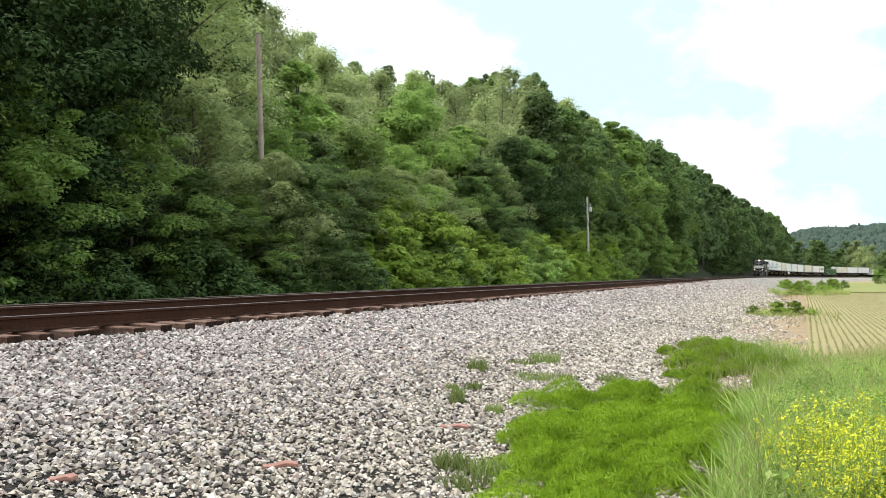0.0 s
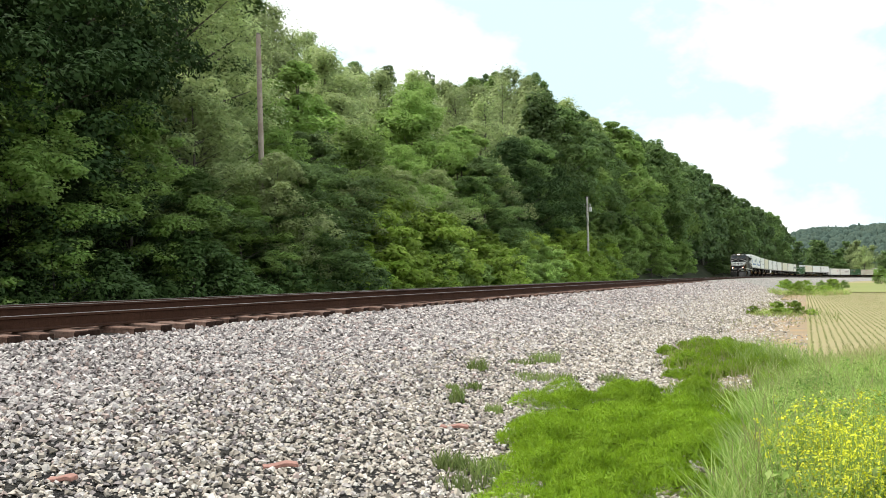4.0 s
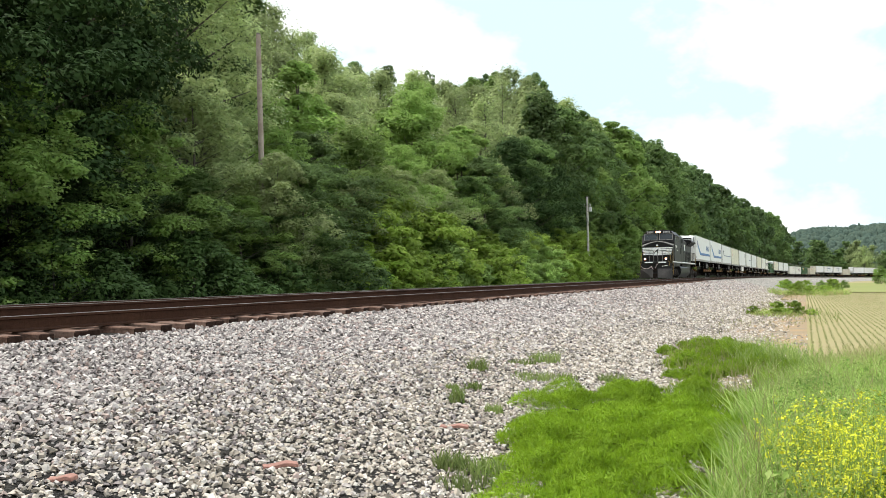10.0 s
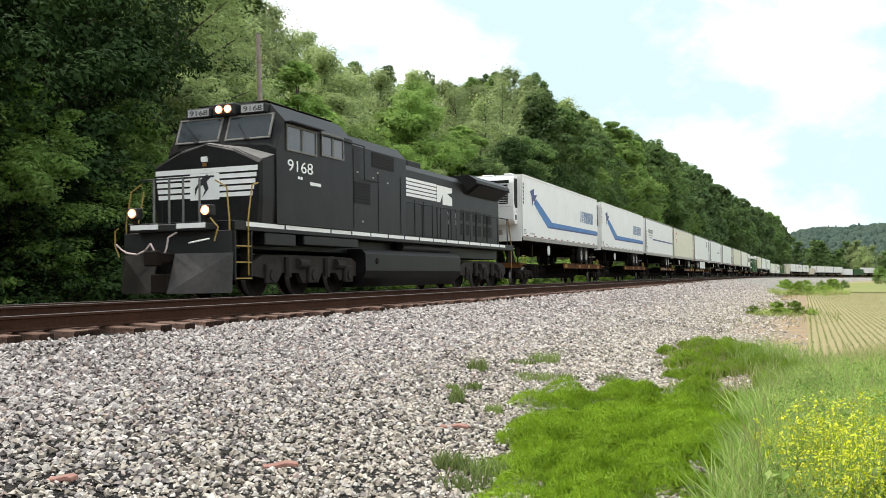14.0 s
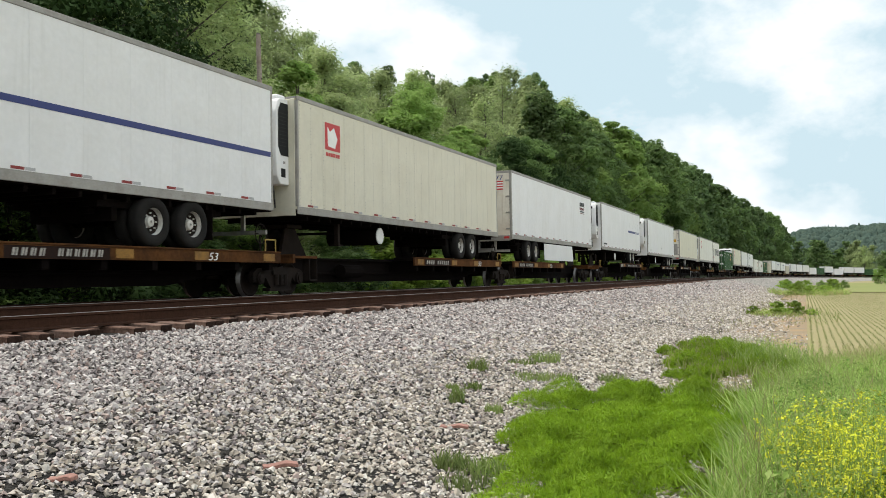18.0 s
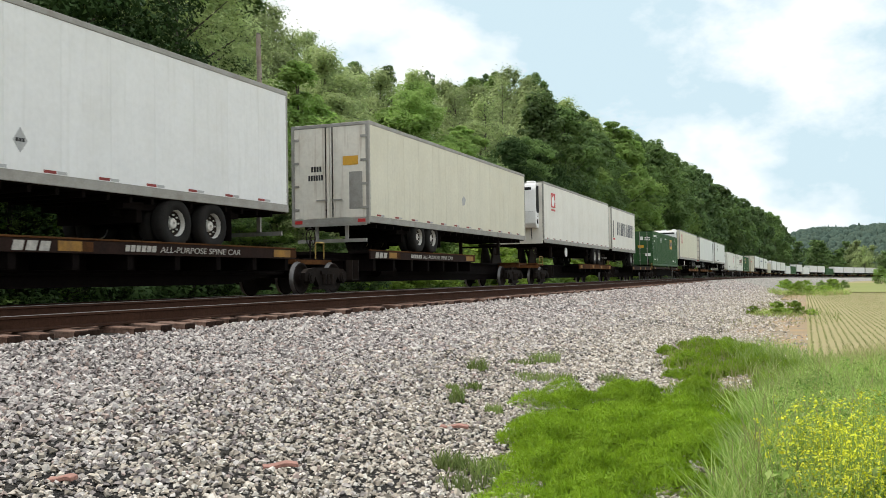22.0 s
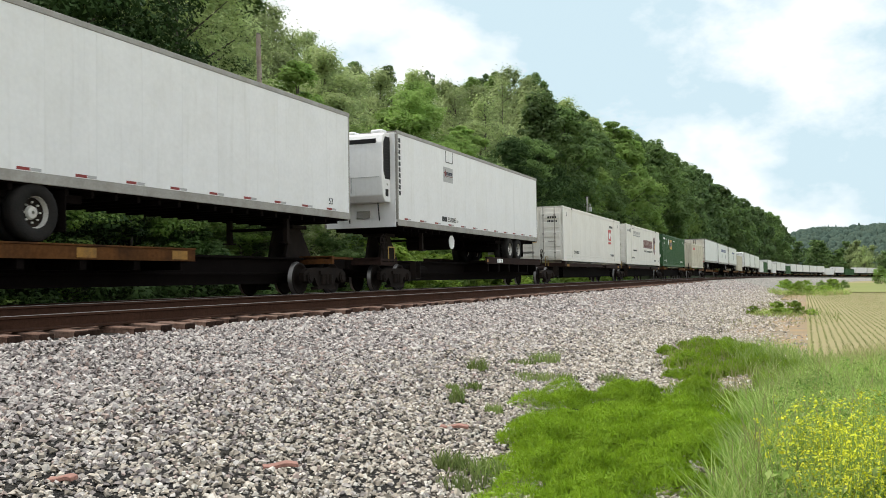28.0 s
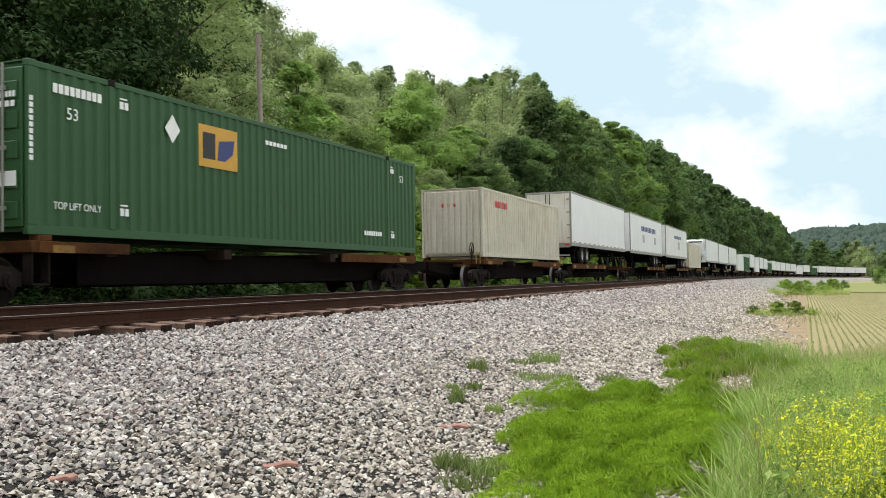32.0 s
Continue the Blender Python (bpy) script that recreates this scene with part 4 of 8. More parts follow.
def rail_wheel_mesh(r=0.42):
    bm = bmesh.new()
    spin(bm, [(r + 0.026, 0.055), (r + 0.026, 0.035), (r, 0.022), (r - 0.006, -0.07), (r - 0.06, -0.07), (r - 0.075, -0.03), (0.14, 0.0), (0.10, -0.05), (0.03, -0.05), (0.03, 0.05), (0.10, 0.05), (r - 0.075, 0.03), (r - 0.05, 0.055)], 26)
    for f in bm.faces:
        c = f.calc_center_median()
        rr = math.hypot(c.x, c.z)
        f.material_index = 1 if r - 0.01 < rr < r + 0.012 else 0
    return mesh_of(bm, "wheel", [DIRTY, TREAD], True)


RWHEEL = rail_wheel_mesh()
RWHEEL_L = rail_wheel_mesh(0.51)


def side_frame_mesh():
    bm = bmesh.new()
    pts = [(-1.15, 0.34), (-1.15, 0.56), (-0.98, 0.66), (-0.55, 0.70), (0.55, 0.70), (0.98, 0.66), (1.15, 0.56), (1.15, 0.34), (0.72, 0.34), (0.62, 0.46), (0.45, 0.24), (0.30, 0.16), (-0.30, 0.16), (-0.45, 0.24), (-0.62, 0.46), (-0.72, 0.34)]
    prism(bm, pts, -0.07, 0.07)
    for x in (-0.89, 0.89):
        rod(bm, (x, -0.12, 0.43), (x, 0.07, 0.43), 0.15, 12)
        rod(bm, (x, -0.15, 0.43), (x, -0.12, 0.43), 0.10, 10)
    for x in (-0.2, 0, 0.2):
        rod(bm, (x, -0.09, 0.26), (x, -0.09, 0.52), 0.075, 8)
    box(bm, -0.36, 0.36, -0.13, 0.1, 0.52, 0.62)
    box(bm, -0.5, 0.5, -0.1, 0.1, 0.12, 0.2)
    return mesh_of(bm, "side_frame", DIRTY)


SIDEF = side_frame_mesh()
SHARE = {}


def link(name, me, parent, m):
    ob = new(name, me)
    ob.parent = parent
    ob.matrix_basis = m
    return ob


def shared(name, make):
    if name not in SHARE:
        SHARE[name] = make()
    return SHARE[name]


turning = []  # wheelsets that turn: (object, radius, pose in its thing)


def bogie(parent, x, spin_it=False):
    b = link("bogie", shared("bogie", lambda: mesh_of(B((-0.2, 0.2, -1.05, 1.05, 0.45, 0.66), (-0.3, 0.3, -0.3, 0.3, 0.6, 0.74)), "bogie", DIRTY)), parent, pose(x, 0, 0))
    for y in (-1.02, 1.02):
        link("side_frame", SIDEF, b, pose(0, y, 0, 0, 0, 0 if y < 0 else 180))
    for ax in (-0.89, 0.89):
        for y in (-0.7525, 0.7525):
            w = link("wheel", RWHEEL, b, pose(ax, y, 0.42, 0, 0, 0 if y < 0 else 180))
            if spin_it:
                turning.append((w, 0.42, (ax, y, 0.42)))
    return b


def tandem(parent, xs, zc):
    """Road wheels in pairs on two axles, resting on the car's deck."""
    for x in xs:
        a = part("axle", R(((x, -1.0, zc), (x, 1.0, zc), 0.065)), UNDER, parent)
        for y, flip in ((-1.13, 0), (-0.80, 0), (0.80, 180), (1.13, 180)):
            w = link("wheel", TYRE, parent, pose(x, y, zc, 0, 0, flip))
            link("rim", RIMM, w, pose(0, 0, 0))
    x0, x1 = min(xs), max(xs)
    part("axle_frame", B((x0 - 1.1, x1 + 1.1, -0.62, -0.5, zc + 0.12, -0.03), (x0 - 1.1, x1 + 1.1, 0.5, 0.62, zc + 0.12, -0.03), (x0 - 0.5, x0 - 0.3, -0.6, 0.6, zc, zc + 0.2), (x1 + 0.3, x1 + 0.5, -0.6, 0.6, zc, zc + 0.2)), UNDER, parent)
    for y in (-0.98, 0.98):
        part("mudflap", B((x1 + 0.62, x1 + 0.64, y - 0.3, y + 0.3, zc - 0.30, zc + 0.42)), UNDER, parent)


# ---------------------------------------------------------------- road trailers
def rivet_rows(t, n, step, H):
    """Columns of rivet heads beside each joint of the side panels."""
    zs = np.arange(0.16, H - 0.14, 0.085)
    xs = np.array([0.08 + i * step + d for i in range(n) for d in (0.05, step / 2)])
    gx, gz = [g.ravel() for g in np.meshgrid(xs, zs)]
    r = 0.011
    base = np.stack([gx, np.full(len(gx), -1.2922), gz], 1)
    co = np.stack([base + (-r, 0, -r), base + (r, 0, -r), base + (r, 0, r), base + (-r, 0, r), base + (0, -0.006, 0)], 1).reshape(-1, 3)
    f = (5 * np.arange(len(gx))[:, None, None] + np.array([(0, 1, 4), (1, 2, 4), (2, 3, 4), (3, 0, 4)])[None]).reshape(-1, 3)
    ob = new("rivets", quads("rivets", co, f, ALLOY))
    ob.parent = t
    tagged(ob, kind="stuff")


def trailer(off, L, mat, nose="wall", panels=0, tall=2.92, label="", trim=ALLOY, seams=True, wheels=None, group="trailers on the train", rivets=False, louvred=False, deck=1.065):
    """Box trailer; x runs back along the train. nose: wall, reefer or doors (doors forward)."""
    t = empty("semi_trailer")
    tagged(t, label, "trailer", group)
    H = tall
    part("body", B((0.03, L - 0.03, -1.27, 1.27, 0.06, H - 0.05)), mat, t)
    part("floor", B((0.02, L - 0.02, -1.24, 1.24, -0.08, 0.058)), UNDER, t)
    roof = part("roof", B((0.0, L, -1.262, 1.262, H - 0.048, H)), trim, t)
    for y in (-1, 1):
        part("bottom_rail", B((0.0, L, y * 1.30 if y < 0 else 1.271, -1.271 if y < 0 else 1.30, -0.06, 0.13), bevel=0.008), ALLOY if trim is GREYED else trim, t)
        part("top_rail", B((0.0, L, y * 1.305 if y < 0 else 1.271, -1.271 if y < 0 else 1.305, H - 0.10, H + 0.015), bevel=0.01), trim, t)
    # side panels with narrow joints on the open sides
    n = panels or 13
    step = (L - 0.16) / n
    key = "panel %.2f %d %.2f %s" % (L, n, H, mat.name)
    gap = 0.005 if seams else 0.002
    pm = shared(key, lambda: mesh_of(B((gap / 2, step - gap / 2, 0, 0.02, 0.131, H - 0.10), bevel=0.002), "side_panel", mat))
    for i in range(n):
        link("side_panel", pm, t, pose(0.08 + i * step, -1.292, 0))
        if i % 3 == 0:
            link("side_panel", shared(key + "far", lambda: mesh_of(B((0, 3 * step - 0.01, 0, 0.02, 0.131, H - 0.10)), "side_panel", mat)), t, pose(0.08 + i * step, 1.272, 0)) if i + 3 <= n else None
    for x in (0.0, L - 0.08):
        for y in (-1.296, 1.216):
            part("corner_post", B((x, x + 0.08, y, y + 0.08, 0.131, H - 0.10), bevel=0.01), trim, t)
    # red and white marks along the bottom rail, in pairs
    red = shared("mark_red", lambda: mesh_of(B((0, 0.28, -0.004, 0, -0.026, 0.026)), "reflector", MARKER))
    pale = shared("mark_pale", lambda: mesh_of(B((0, 0.22, -0.004, 0, -0.026, 0.026)), "reflector", FADED))
    x = 0.5
    while x < L - 0.6:
        link("reflector", red, t, pose(x, -1.2925, 0.17))
        if panels != 4:
            link("reflector", pale, t, pose(x + 0.30, -1.2925, 0.17))
        x += 1.3
    if rivets:
        rivet_rows(t, n, step, H)
    if nose == "wall":
        part("front_wall", B((-0.02, 0.03, -1.22, 1.22, 0.10, H - 0.06), bevel=0.008), mat, t)
        part("connector_box", B((-0.10, -0.02, -0.35, 0.35, 0.45, 0.72), (-0.06, -0.02, -0.9, -0.75, 0.3, 0.8), bevel=0.01), trim, t)
    elif nose == "reefer":
        part("front_wall", B((-0.02, 0.03, -1.22, 1.22, -0.1, H - 0.06), bevel=0.008), mat, t)
        bm = bmesh.new()
        prism(bm, [(-0.02, 0.66), (-0.42, 0.66), (-0.58, 0.86), (-0.63, 1.45), (-0.60, H - 0.42), (-0.50, H - 0.16), (-0.40, H - 0.10), (-0.02, H - 0.10)], -1.06, 1.06)
        bmesh.ops.bevel(bm, geom=bm.edges[:], offset=0.03, segments=2, profile=0.5, affect="EDGES")
        u = part("refrigeration_unit", bm, WHITE, t, "white moulded refrigeration unit")
        bm = bmesh.new()
        prism(bm, [(-0.06, 1.38), (-0.40, 1.38), (-0.53, 1.60), (-0.52, H - 0.42), (-0.40, H - 0.22), (-0.06, H - 0.22)], -1.072, -1.058)
        g = part("grille", bm, CHARCOAL, u, "black mesh side grille")
        part("grille_slat", B(*[(-0.50, -0.08, -1.076, -1.0725, z, z + 0.012) for z in np.arange(1.62, H - 0.44, 0.09)]), SOOT, g)
        part("visor", B((-0.615, -0.585, -0.85, 0.85, H - 0.44, H - 0.30), bevel=0.004), CHARCOAL, u)
        if louvred:
            lv = part("front_grille", B((-0.650, -0.632, -0.80, 0.80, 1.55, H - 0.50), bevel=0.004), CHARCOAL, u, "black louvred front grille")
            part("grille_slat", B(*[(-0.662, -0.6505, -0.78, 0.78, z, z + 0.03) for z in np.arange(1.60, H - 0.56, 0.10)], *[(-0.662, -0.6505, y, y + 0.03, 1.56, H - 0.51) for y in (-0.4, 0.0, 0.4)]), FADED, lv)
        part("panel_joint", B((-0.640, -0.6295, -0.95, 0.95, 1.42, 1.435), (-0.632, -0.6005, -0.01, 0.01, 0.95, 1.42)), FADED, u)
        part("control_box", B((-0.40, -0.20, -1.07, -1.058, 0.84, 1.06), bevel=0.004), CHARCOAL, u)
        part("latch", B((-0.30, -0.22, -1.07, -1.058, 1.18, 1.24)), ALLOY, u)
        part("exhaust_port", R(((-0.65, 0.3, 1.05), (-0.60, 0.3, 1.05), 0.06)), CHARCOAL, u)
        part("fuel_hose", R(((-0.20, -0.7, 0.68), (-0.14, -0.72, 0.10), 0.02, 6), ((-0.20, 0.3, 0.68), (-0.10, 0.34, 0.05), 0.02, 6)), INK, t)
        part("connector_box", B((-0.10, -0.021, -0.35, 0.10, 0.20, 0.42), (-0.08, -0.021, 0.5, 0.7, 0.15, 0.40), bevel=0.01), ALLOY, t)
        part("unit_cap", B((-0.36, 0.02, -0.95, -0.55, H - 0.098, H + 0.02), bevel=0.03), WHITE, t)
        part("unit_cap", B((-0.36, 0.02, 0.0, 0.5, H - 0.098, H - 0.0), bevel=0.03), WHITE, t)
    else:
        doors(t, mat, trim, H)
    if nose == "doors":
        xs, zc = (wheels or (2.7, 3.95)), deck - 1.595
        part("rear_guard", B((0.06, 0.12, -1.15, 1.15, -0.62, -0.52), (0.06, 0.12, -0.55, -0.45, -0.55, -0.08), (0.06, 0.12, 0.45, 0.55, -0.55, -0.08)), ALLOY, t)
        leg = L - 2.7
    else:
        xs, zc = (wheels or (L - 4.3, L - 3.05)), deck - 1.595
        part("rear_guard", B((L - 0.12, L - 0.06, -1.15, 1.15, -0.62, -0.52), (L - 0.12, L - 0.06, -0.55, -0.45, -0.55, -0.08), (L - 0.12, L - 0.06, 0.45, 0.55, -0.55, -0.08)), ALLOY, t)
        part("rear_wall", B((L - 0.03, L + 0.02, -1.22, 1.22, 0.06, H - 0.06)), mat, t)
        leg = 2.9
    tandem(t, xs, zc)
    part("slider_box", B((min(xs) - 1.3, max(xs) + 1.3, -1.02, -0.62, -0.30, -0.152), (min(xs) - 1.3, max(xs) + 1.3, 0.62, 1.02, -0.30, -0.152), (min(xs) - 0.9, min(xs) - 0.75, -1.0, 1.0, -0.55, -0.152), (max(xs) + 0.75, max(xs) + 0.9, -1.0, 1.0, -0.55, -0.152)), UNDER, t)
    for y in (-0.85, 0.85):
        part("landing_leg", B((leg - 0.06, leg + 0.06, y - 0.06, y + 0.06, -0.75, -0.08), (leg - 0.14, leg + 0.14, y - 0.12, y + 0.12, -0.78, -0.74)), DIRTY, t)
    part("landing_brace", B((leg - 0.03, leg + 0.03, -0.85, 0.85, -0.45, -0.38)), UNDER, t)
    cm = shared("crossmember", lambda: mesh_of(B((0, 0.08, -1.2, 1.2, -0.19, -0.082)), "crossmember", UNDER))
    for a in np.arange(0.6, L - 0.4, 0.62 if panels != 4 else 2.4):
        link("crossmember", cm, t, pose(float(a), 0, 0))
    if nose == "reefer":
        f = part("fuel_tank", R(((5.2, -1.08, -0.42), (5.2, 0.6, -0.42), 0.27, 18)), UNDER, t)
        part("tank_end", R(((5.2, -1.11, -0.42), (5.2, -1.081, -0.42), 0.25, 18)), GREYED, f)
    moving.append((t, off, L, pose(0, 0, 2.10)))
    return t


def doors(t, mat, trim, H):
    """Pair of swing doors with hinges, lock rods and handles on the end that faces ahead."""
    part("door_frame", B((-0.03, 0.03, -1.295, -1.20, -0.1, H), (-0.03, 0.03, 1.20, 1.295, -0.1, H), (-0.03, 0.03, -1.20, 1.20, H - 0.10, H), (-0.03, 0.03, -1.20, 1.20, -0.12, 0.10), bevel=0.006), trim, t)
    for y0, y1 in ((-1.195, -0.012), (0.012, 1.195)):
        d = part("door", B((-0.02, 0.028, y0, y1, 0.105, H - 0.105), bevel=0.008), STAINED, t, "stained off-white door")
        s = -1 if y0 < -0.5 else 1
        inner = y1 if s < 0 else y0
        outer = y0 if s < 0 else y1
        part("lock_rod", R(((-0.05, inner + s * 0.10, 0.12), (-0.05, inner + s * 0.10, H - 0.12), 0.018, 6)), DIRTY, d)
        part("handle", B((-0.075, -0.045, min(inner + s * 0.06, inner + s * 0.42), max(inner + s * 0.06, inner + s * 0.42), 0.62, 0.66)), ALLOY, d)
        for z in (0.35, 1.05, 1.75, 2.45):
            part("hinge", B((-0.045, -0.018, min(outer - s * 0.16, outer + s * 0.06), max(outer - s * 0.16, outer + s * 0.06), z, z + 0.07)), ALLOY, d)
    part("bumper_sill", B((-0.06, 0.0, -1.2, 1.2, -0.14, -0.06)), ALLOY, t)
    for y in (-1.05, 1.05):
        part("tail_lamp", B((-0.045, -0.03, y - 0.12, y + 0.12, -0.045, 0.05)), RED, t)


# ---------------------------------------------------------------- containers
def corrugated(L, z0, z1, pitch, depth):
    """Outline of a corrugated side wall in plan, extruded up."""
    pts = []
    n = int(L / pitch)
    p = L / n
    for i in range(n):
        x = i * p
        pts += [(x, 0), (x + p * 0.3, 0), (x + p * 0.45, depth), (x + p * 0.85, depth)]
    pts.append((L, 0))
    bm = bmesh.new()
    lo = [bm.verts.new((x, -1.2 - 0.09 + y, z0)) for x, y in pts]
    hi = [bm.verts.new((x, -1.2 - 0.09 + y, z1)) for x, y in pts]
    for i in range(len(pts) - 1):
        bm.faces.new((lo[i], lo[i + 1], hi[i + 1], hi[i]))
    return bm


def container(off, L, mat, label, H=2.9, ribs=True, front="doors", trim=None):
    c = empty("shipping_container")
    tagged(c, label, "container", "containers on the train")
    trim = trim or mat
    part("core", B((0.06, L - 0.06, -1.22, 1.22, 0.05, H - 0.03)), mat, c)
    part("roof", B((0.0, L, -1.26, 1.26, H - 0.028, H)), mat, c)
    for y in (-1.295, 1.215):
        part("bottom_rail", B((0, L, y, y + 0.08, 0.0, 0.16), bevel=0.008), trim, c)
        part("top_rail", B((0, L, y, y + 0.08, H - 0.10, H), bevel=0.008), trim, c)
        for x in (0, L - 0.14):
            part("corner_post", B((x, x + 0.14, y, y + 0.08, 0.16, H - 0.10), bevel=0.01), trim, c)
        for x in ((1.98, 14.05) if L > 15 else ()):
            part("lifting_post", B((x - 0.07, x + 0.07, y - (0.014 if y < 0 else 0), y + 0.08, 0.16, H - 0.10), bevel=0.008), trim, c)
            part("lifting_cap", B((x - 0.09, x + 0.09, y - (0.016 if y < 0 else 0), y + 0.08, H - 0.099, H + 0.02), bevel=0.01), DIRTY, c)
    if ribs:
        wall = part("side_wall", corrugated(L - 0.28, 0.16, H - 0.10, 0.29, 0.04), mat, c)
        wall.matrix_basis = pose(0.14, 0, 0)
        far = part("side_wall", corrugated(L - 0.28, 0.16, H - 0.10, 0.29, 0.04), mat, c)
        far.matrix_basis = pose(L - 0.14, 0, 0, 0, 0, 180)
    else:
        n = 12
        st = (L - 0.28) / n
        pm = mesh_of(B((0.001, st - 0.001, 0, 0.03, 0.16, H - 0.10), bevel=0.001), "side_panel", mat)
        for i in range(n):
            link("side_panel", pm, c, pose(0.14 + i * st, -1.288, 0))
        part("base_moulding", B((0.14, L - 0.14, -1.300, -1.2885, 0.30, 0.345), bevel=0.004), mat, c)
        cleats = part("top_cleats", B(*[(x, x + 0.10, -1.299, -1.2885, H - 0.185, H - 0.105) for x in np.arange(0.3, L - 0.4, 0.27)]), mat, c)
        tagged(cleats, kind="stuff")
    for x in (0.0, L - 0.18):
        for y in (-1.302, 1.18):
            for z in (-0.006, H - 0.11):
                part("corner_casting", B((x - 0.006, x + 0.184, y, y + 0.122, z, z + 0.118), bevel=0.012), trim, c)
    if front == "doors":
        for y0, y1 in ((-1.19, -0.01), (0.01, 1.19)):
            d = part("door", B((-0.02, 0.05, y0, y1, 0.12, H - 0.12), bevel=0.012), mat, c)
            for z in (0.25, 0.75, 1.25, 1.75, 2.25):
                part("door_rib", B((-0.05, -0.0201, y0 + 0.08, y1 - 0.08, z, z + 0.30), bevel=0.012), mat, d)
            for k in (0.30, 0.82):
                y = y0 + (y1 - y0) * k
                part("lock_rod", R(((-0.085, y, 0.05), (-0.085, y, H - 0.05), 0.022, 6)), ALLOY, d)
                part("handle", B((-0.11, -0.08, y - 0.04, y + 0.36 if k < 0.5 else y + 0.04, 1.02, 1.06)), ALLOY, d)
                for z in (0.4, 1.4, 2.4):
                    part("rod_bracket", B((-0.10, -0.05, y - 0.05, y + 0.05, z, z + 0.07)), ALLOY, d)
    else:
        n = 9
        p = 2.3 / n
        wall = part("front_wall", B((0.0, 0.05, -1.19, 1.19, 0.12, H - 0.10)), mat, c)
        for i in range(n):
            part("front_rib", B((-0.04, -0.0005, -1.15 + i * p + 0.03, -1.15 + (i + 1) * p - 0.05, 0.16, H - 0.12), bevel=0.015), mat, wall)
    moving.append((c, off, L, pose(0, 0, 1.2)))
    return c


# ---------------------------------------------------------------- spine cars
def spine_car(off, L, kind, wheel_end, x_front, x_rear, lead, tail, spin_it=False, steel=None, mark="", deck=1.065, lip=None):
    """Skeleton flat car under one load. kind: trailer or box; lead, tail: x of bogies or None."""
    steel = steel or ORANGE
    c = empty("spine_car")
    tagged(c, "grimy skeleton flat car with faded orange-brown deck under its load", "rail car", "cars of the train")
    bm = bmesh.new()
    prism(bm, [(x_front, 0.70), (x_front + 1.6, 0.50), (x_front + 3.2, 0.30), (x_rear - 3.2, 0.30), (x_rear - 1.6, 0.50), (x_rear, 0.70), (x_rear, 0.98), (x_front, 0.98)], -0.30, 0.30)
    box(bm, x_front + 1.0, x_rear - 1.0, -0.42, 0.42, 0.93, 0.985)
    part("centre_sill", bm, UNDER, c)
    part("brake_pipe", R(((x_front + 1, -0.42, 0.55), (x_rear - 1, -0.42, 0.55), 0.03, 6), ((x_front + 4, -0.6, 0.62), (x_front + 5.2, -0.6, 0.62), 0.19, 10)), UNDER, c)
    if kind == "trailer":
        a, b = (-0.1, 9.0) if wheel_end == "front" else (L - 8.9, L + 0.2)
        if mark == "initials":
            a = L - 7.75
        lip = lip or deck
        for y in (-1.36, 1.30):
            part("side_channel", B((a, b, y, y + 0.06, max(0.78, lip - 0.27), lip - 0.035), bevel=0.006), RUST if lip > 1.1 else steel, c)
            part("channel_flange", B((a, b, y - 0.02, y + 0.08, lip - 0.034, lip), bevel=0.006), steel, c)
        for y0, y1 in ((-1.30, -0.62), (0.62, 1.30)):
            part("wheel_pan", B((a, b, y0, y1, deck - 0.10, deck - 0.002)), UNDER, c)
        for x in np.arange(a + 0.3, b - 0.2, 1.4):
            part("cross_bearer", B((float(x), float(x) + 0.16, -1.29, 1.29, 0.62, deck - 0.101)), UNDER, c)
        if mark == "initials":
            part("yellow_plate", B((a + 0.02, a + 0.2, -1.365, -1.361, lip - 0.2, lip - 0.09)), YELLOW, c)
            bars("car_initials", c, CLEAN, a + 1.33, a + 2.08, lip - 0.215, lip - 0.055, 4, -1.3625, 0.02)
        elif mark == "title":
            for x, w in ((a + 1.29, 0.56), (b - 1.0, 0.75)):
                part("yellow_plate", B((x, x + w, -1.365, -1.361, lip - 0.235, lip - 0.06)), YELLOW, c)
                part("pink_plate", B((x + w + 0.01, x + w + 0.27, -1.365, -1.361, lip - 0.235, lip - 0.06)), ORANGE, c)
            bars("car_initials", c, FAINT, a + 0.30, a + 1.15, lip - 0.24, lip - 0.075, 3, -1.3625, 0.05)
            bars("small_print", c, FAINT, a + 2.95, a + 3.85, lip - 0.21, lip - 0.09, 6, -1.3625, 0.02)
            word("ALL-PURPOSE SPINE CAR", 0.17, FAINT, c, side(a + 3.95, lip - 0.215, -1.3635), shear=0.15, width=2.75)
        else:
            for x in (a + 0.25, a + 3.4, (a + b) / 2 + 1.2, b - 0.75):
                part("yellow_plate", B((x, x + 0.48, -1.365, -1.361, lip - 0.235, lip - 0.06)), YELLOW, c)
        if mark == "plain":
            word("53", 0.24, CLEAN, c, side(a + 6.2, 0.825, -1.366), shear=0.25, width=0.34)
            bm = bmesh.new()
            for i in range(10):
                x = a + 1.0 + i * 0.19 + (0.22 if i > 3 else 0)
                prism(bm, [(x, 0.845), (x + 0.055, 0.845), (x + 0.085, 0.975), (x + 0.03, 0.975)], -1.366, -1.362)
                prism(bm, [(x + 0.08, 0.845), (x + 0.115, 0.845), (x + 0.145, 0.975), (x + 0.11, 0.975)], -1.366, -1.362)
            part("mark_ground", B((a + 0.85, a + 3.25, -1.3615, -1.3602, 0.80, 1.01)), RUST, c, "dark brown patch behind worn white lettering")
            tagged(part("car_mark", bm, FAINT, c), kind="stuff")
        h = 1.3 if wheel_end != "front" else L - 1.3
        hb = bmesh.new()
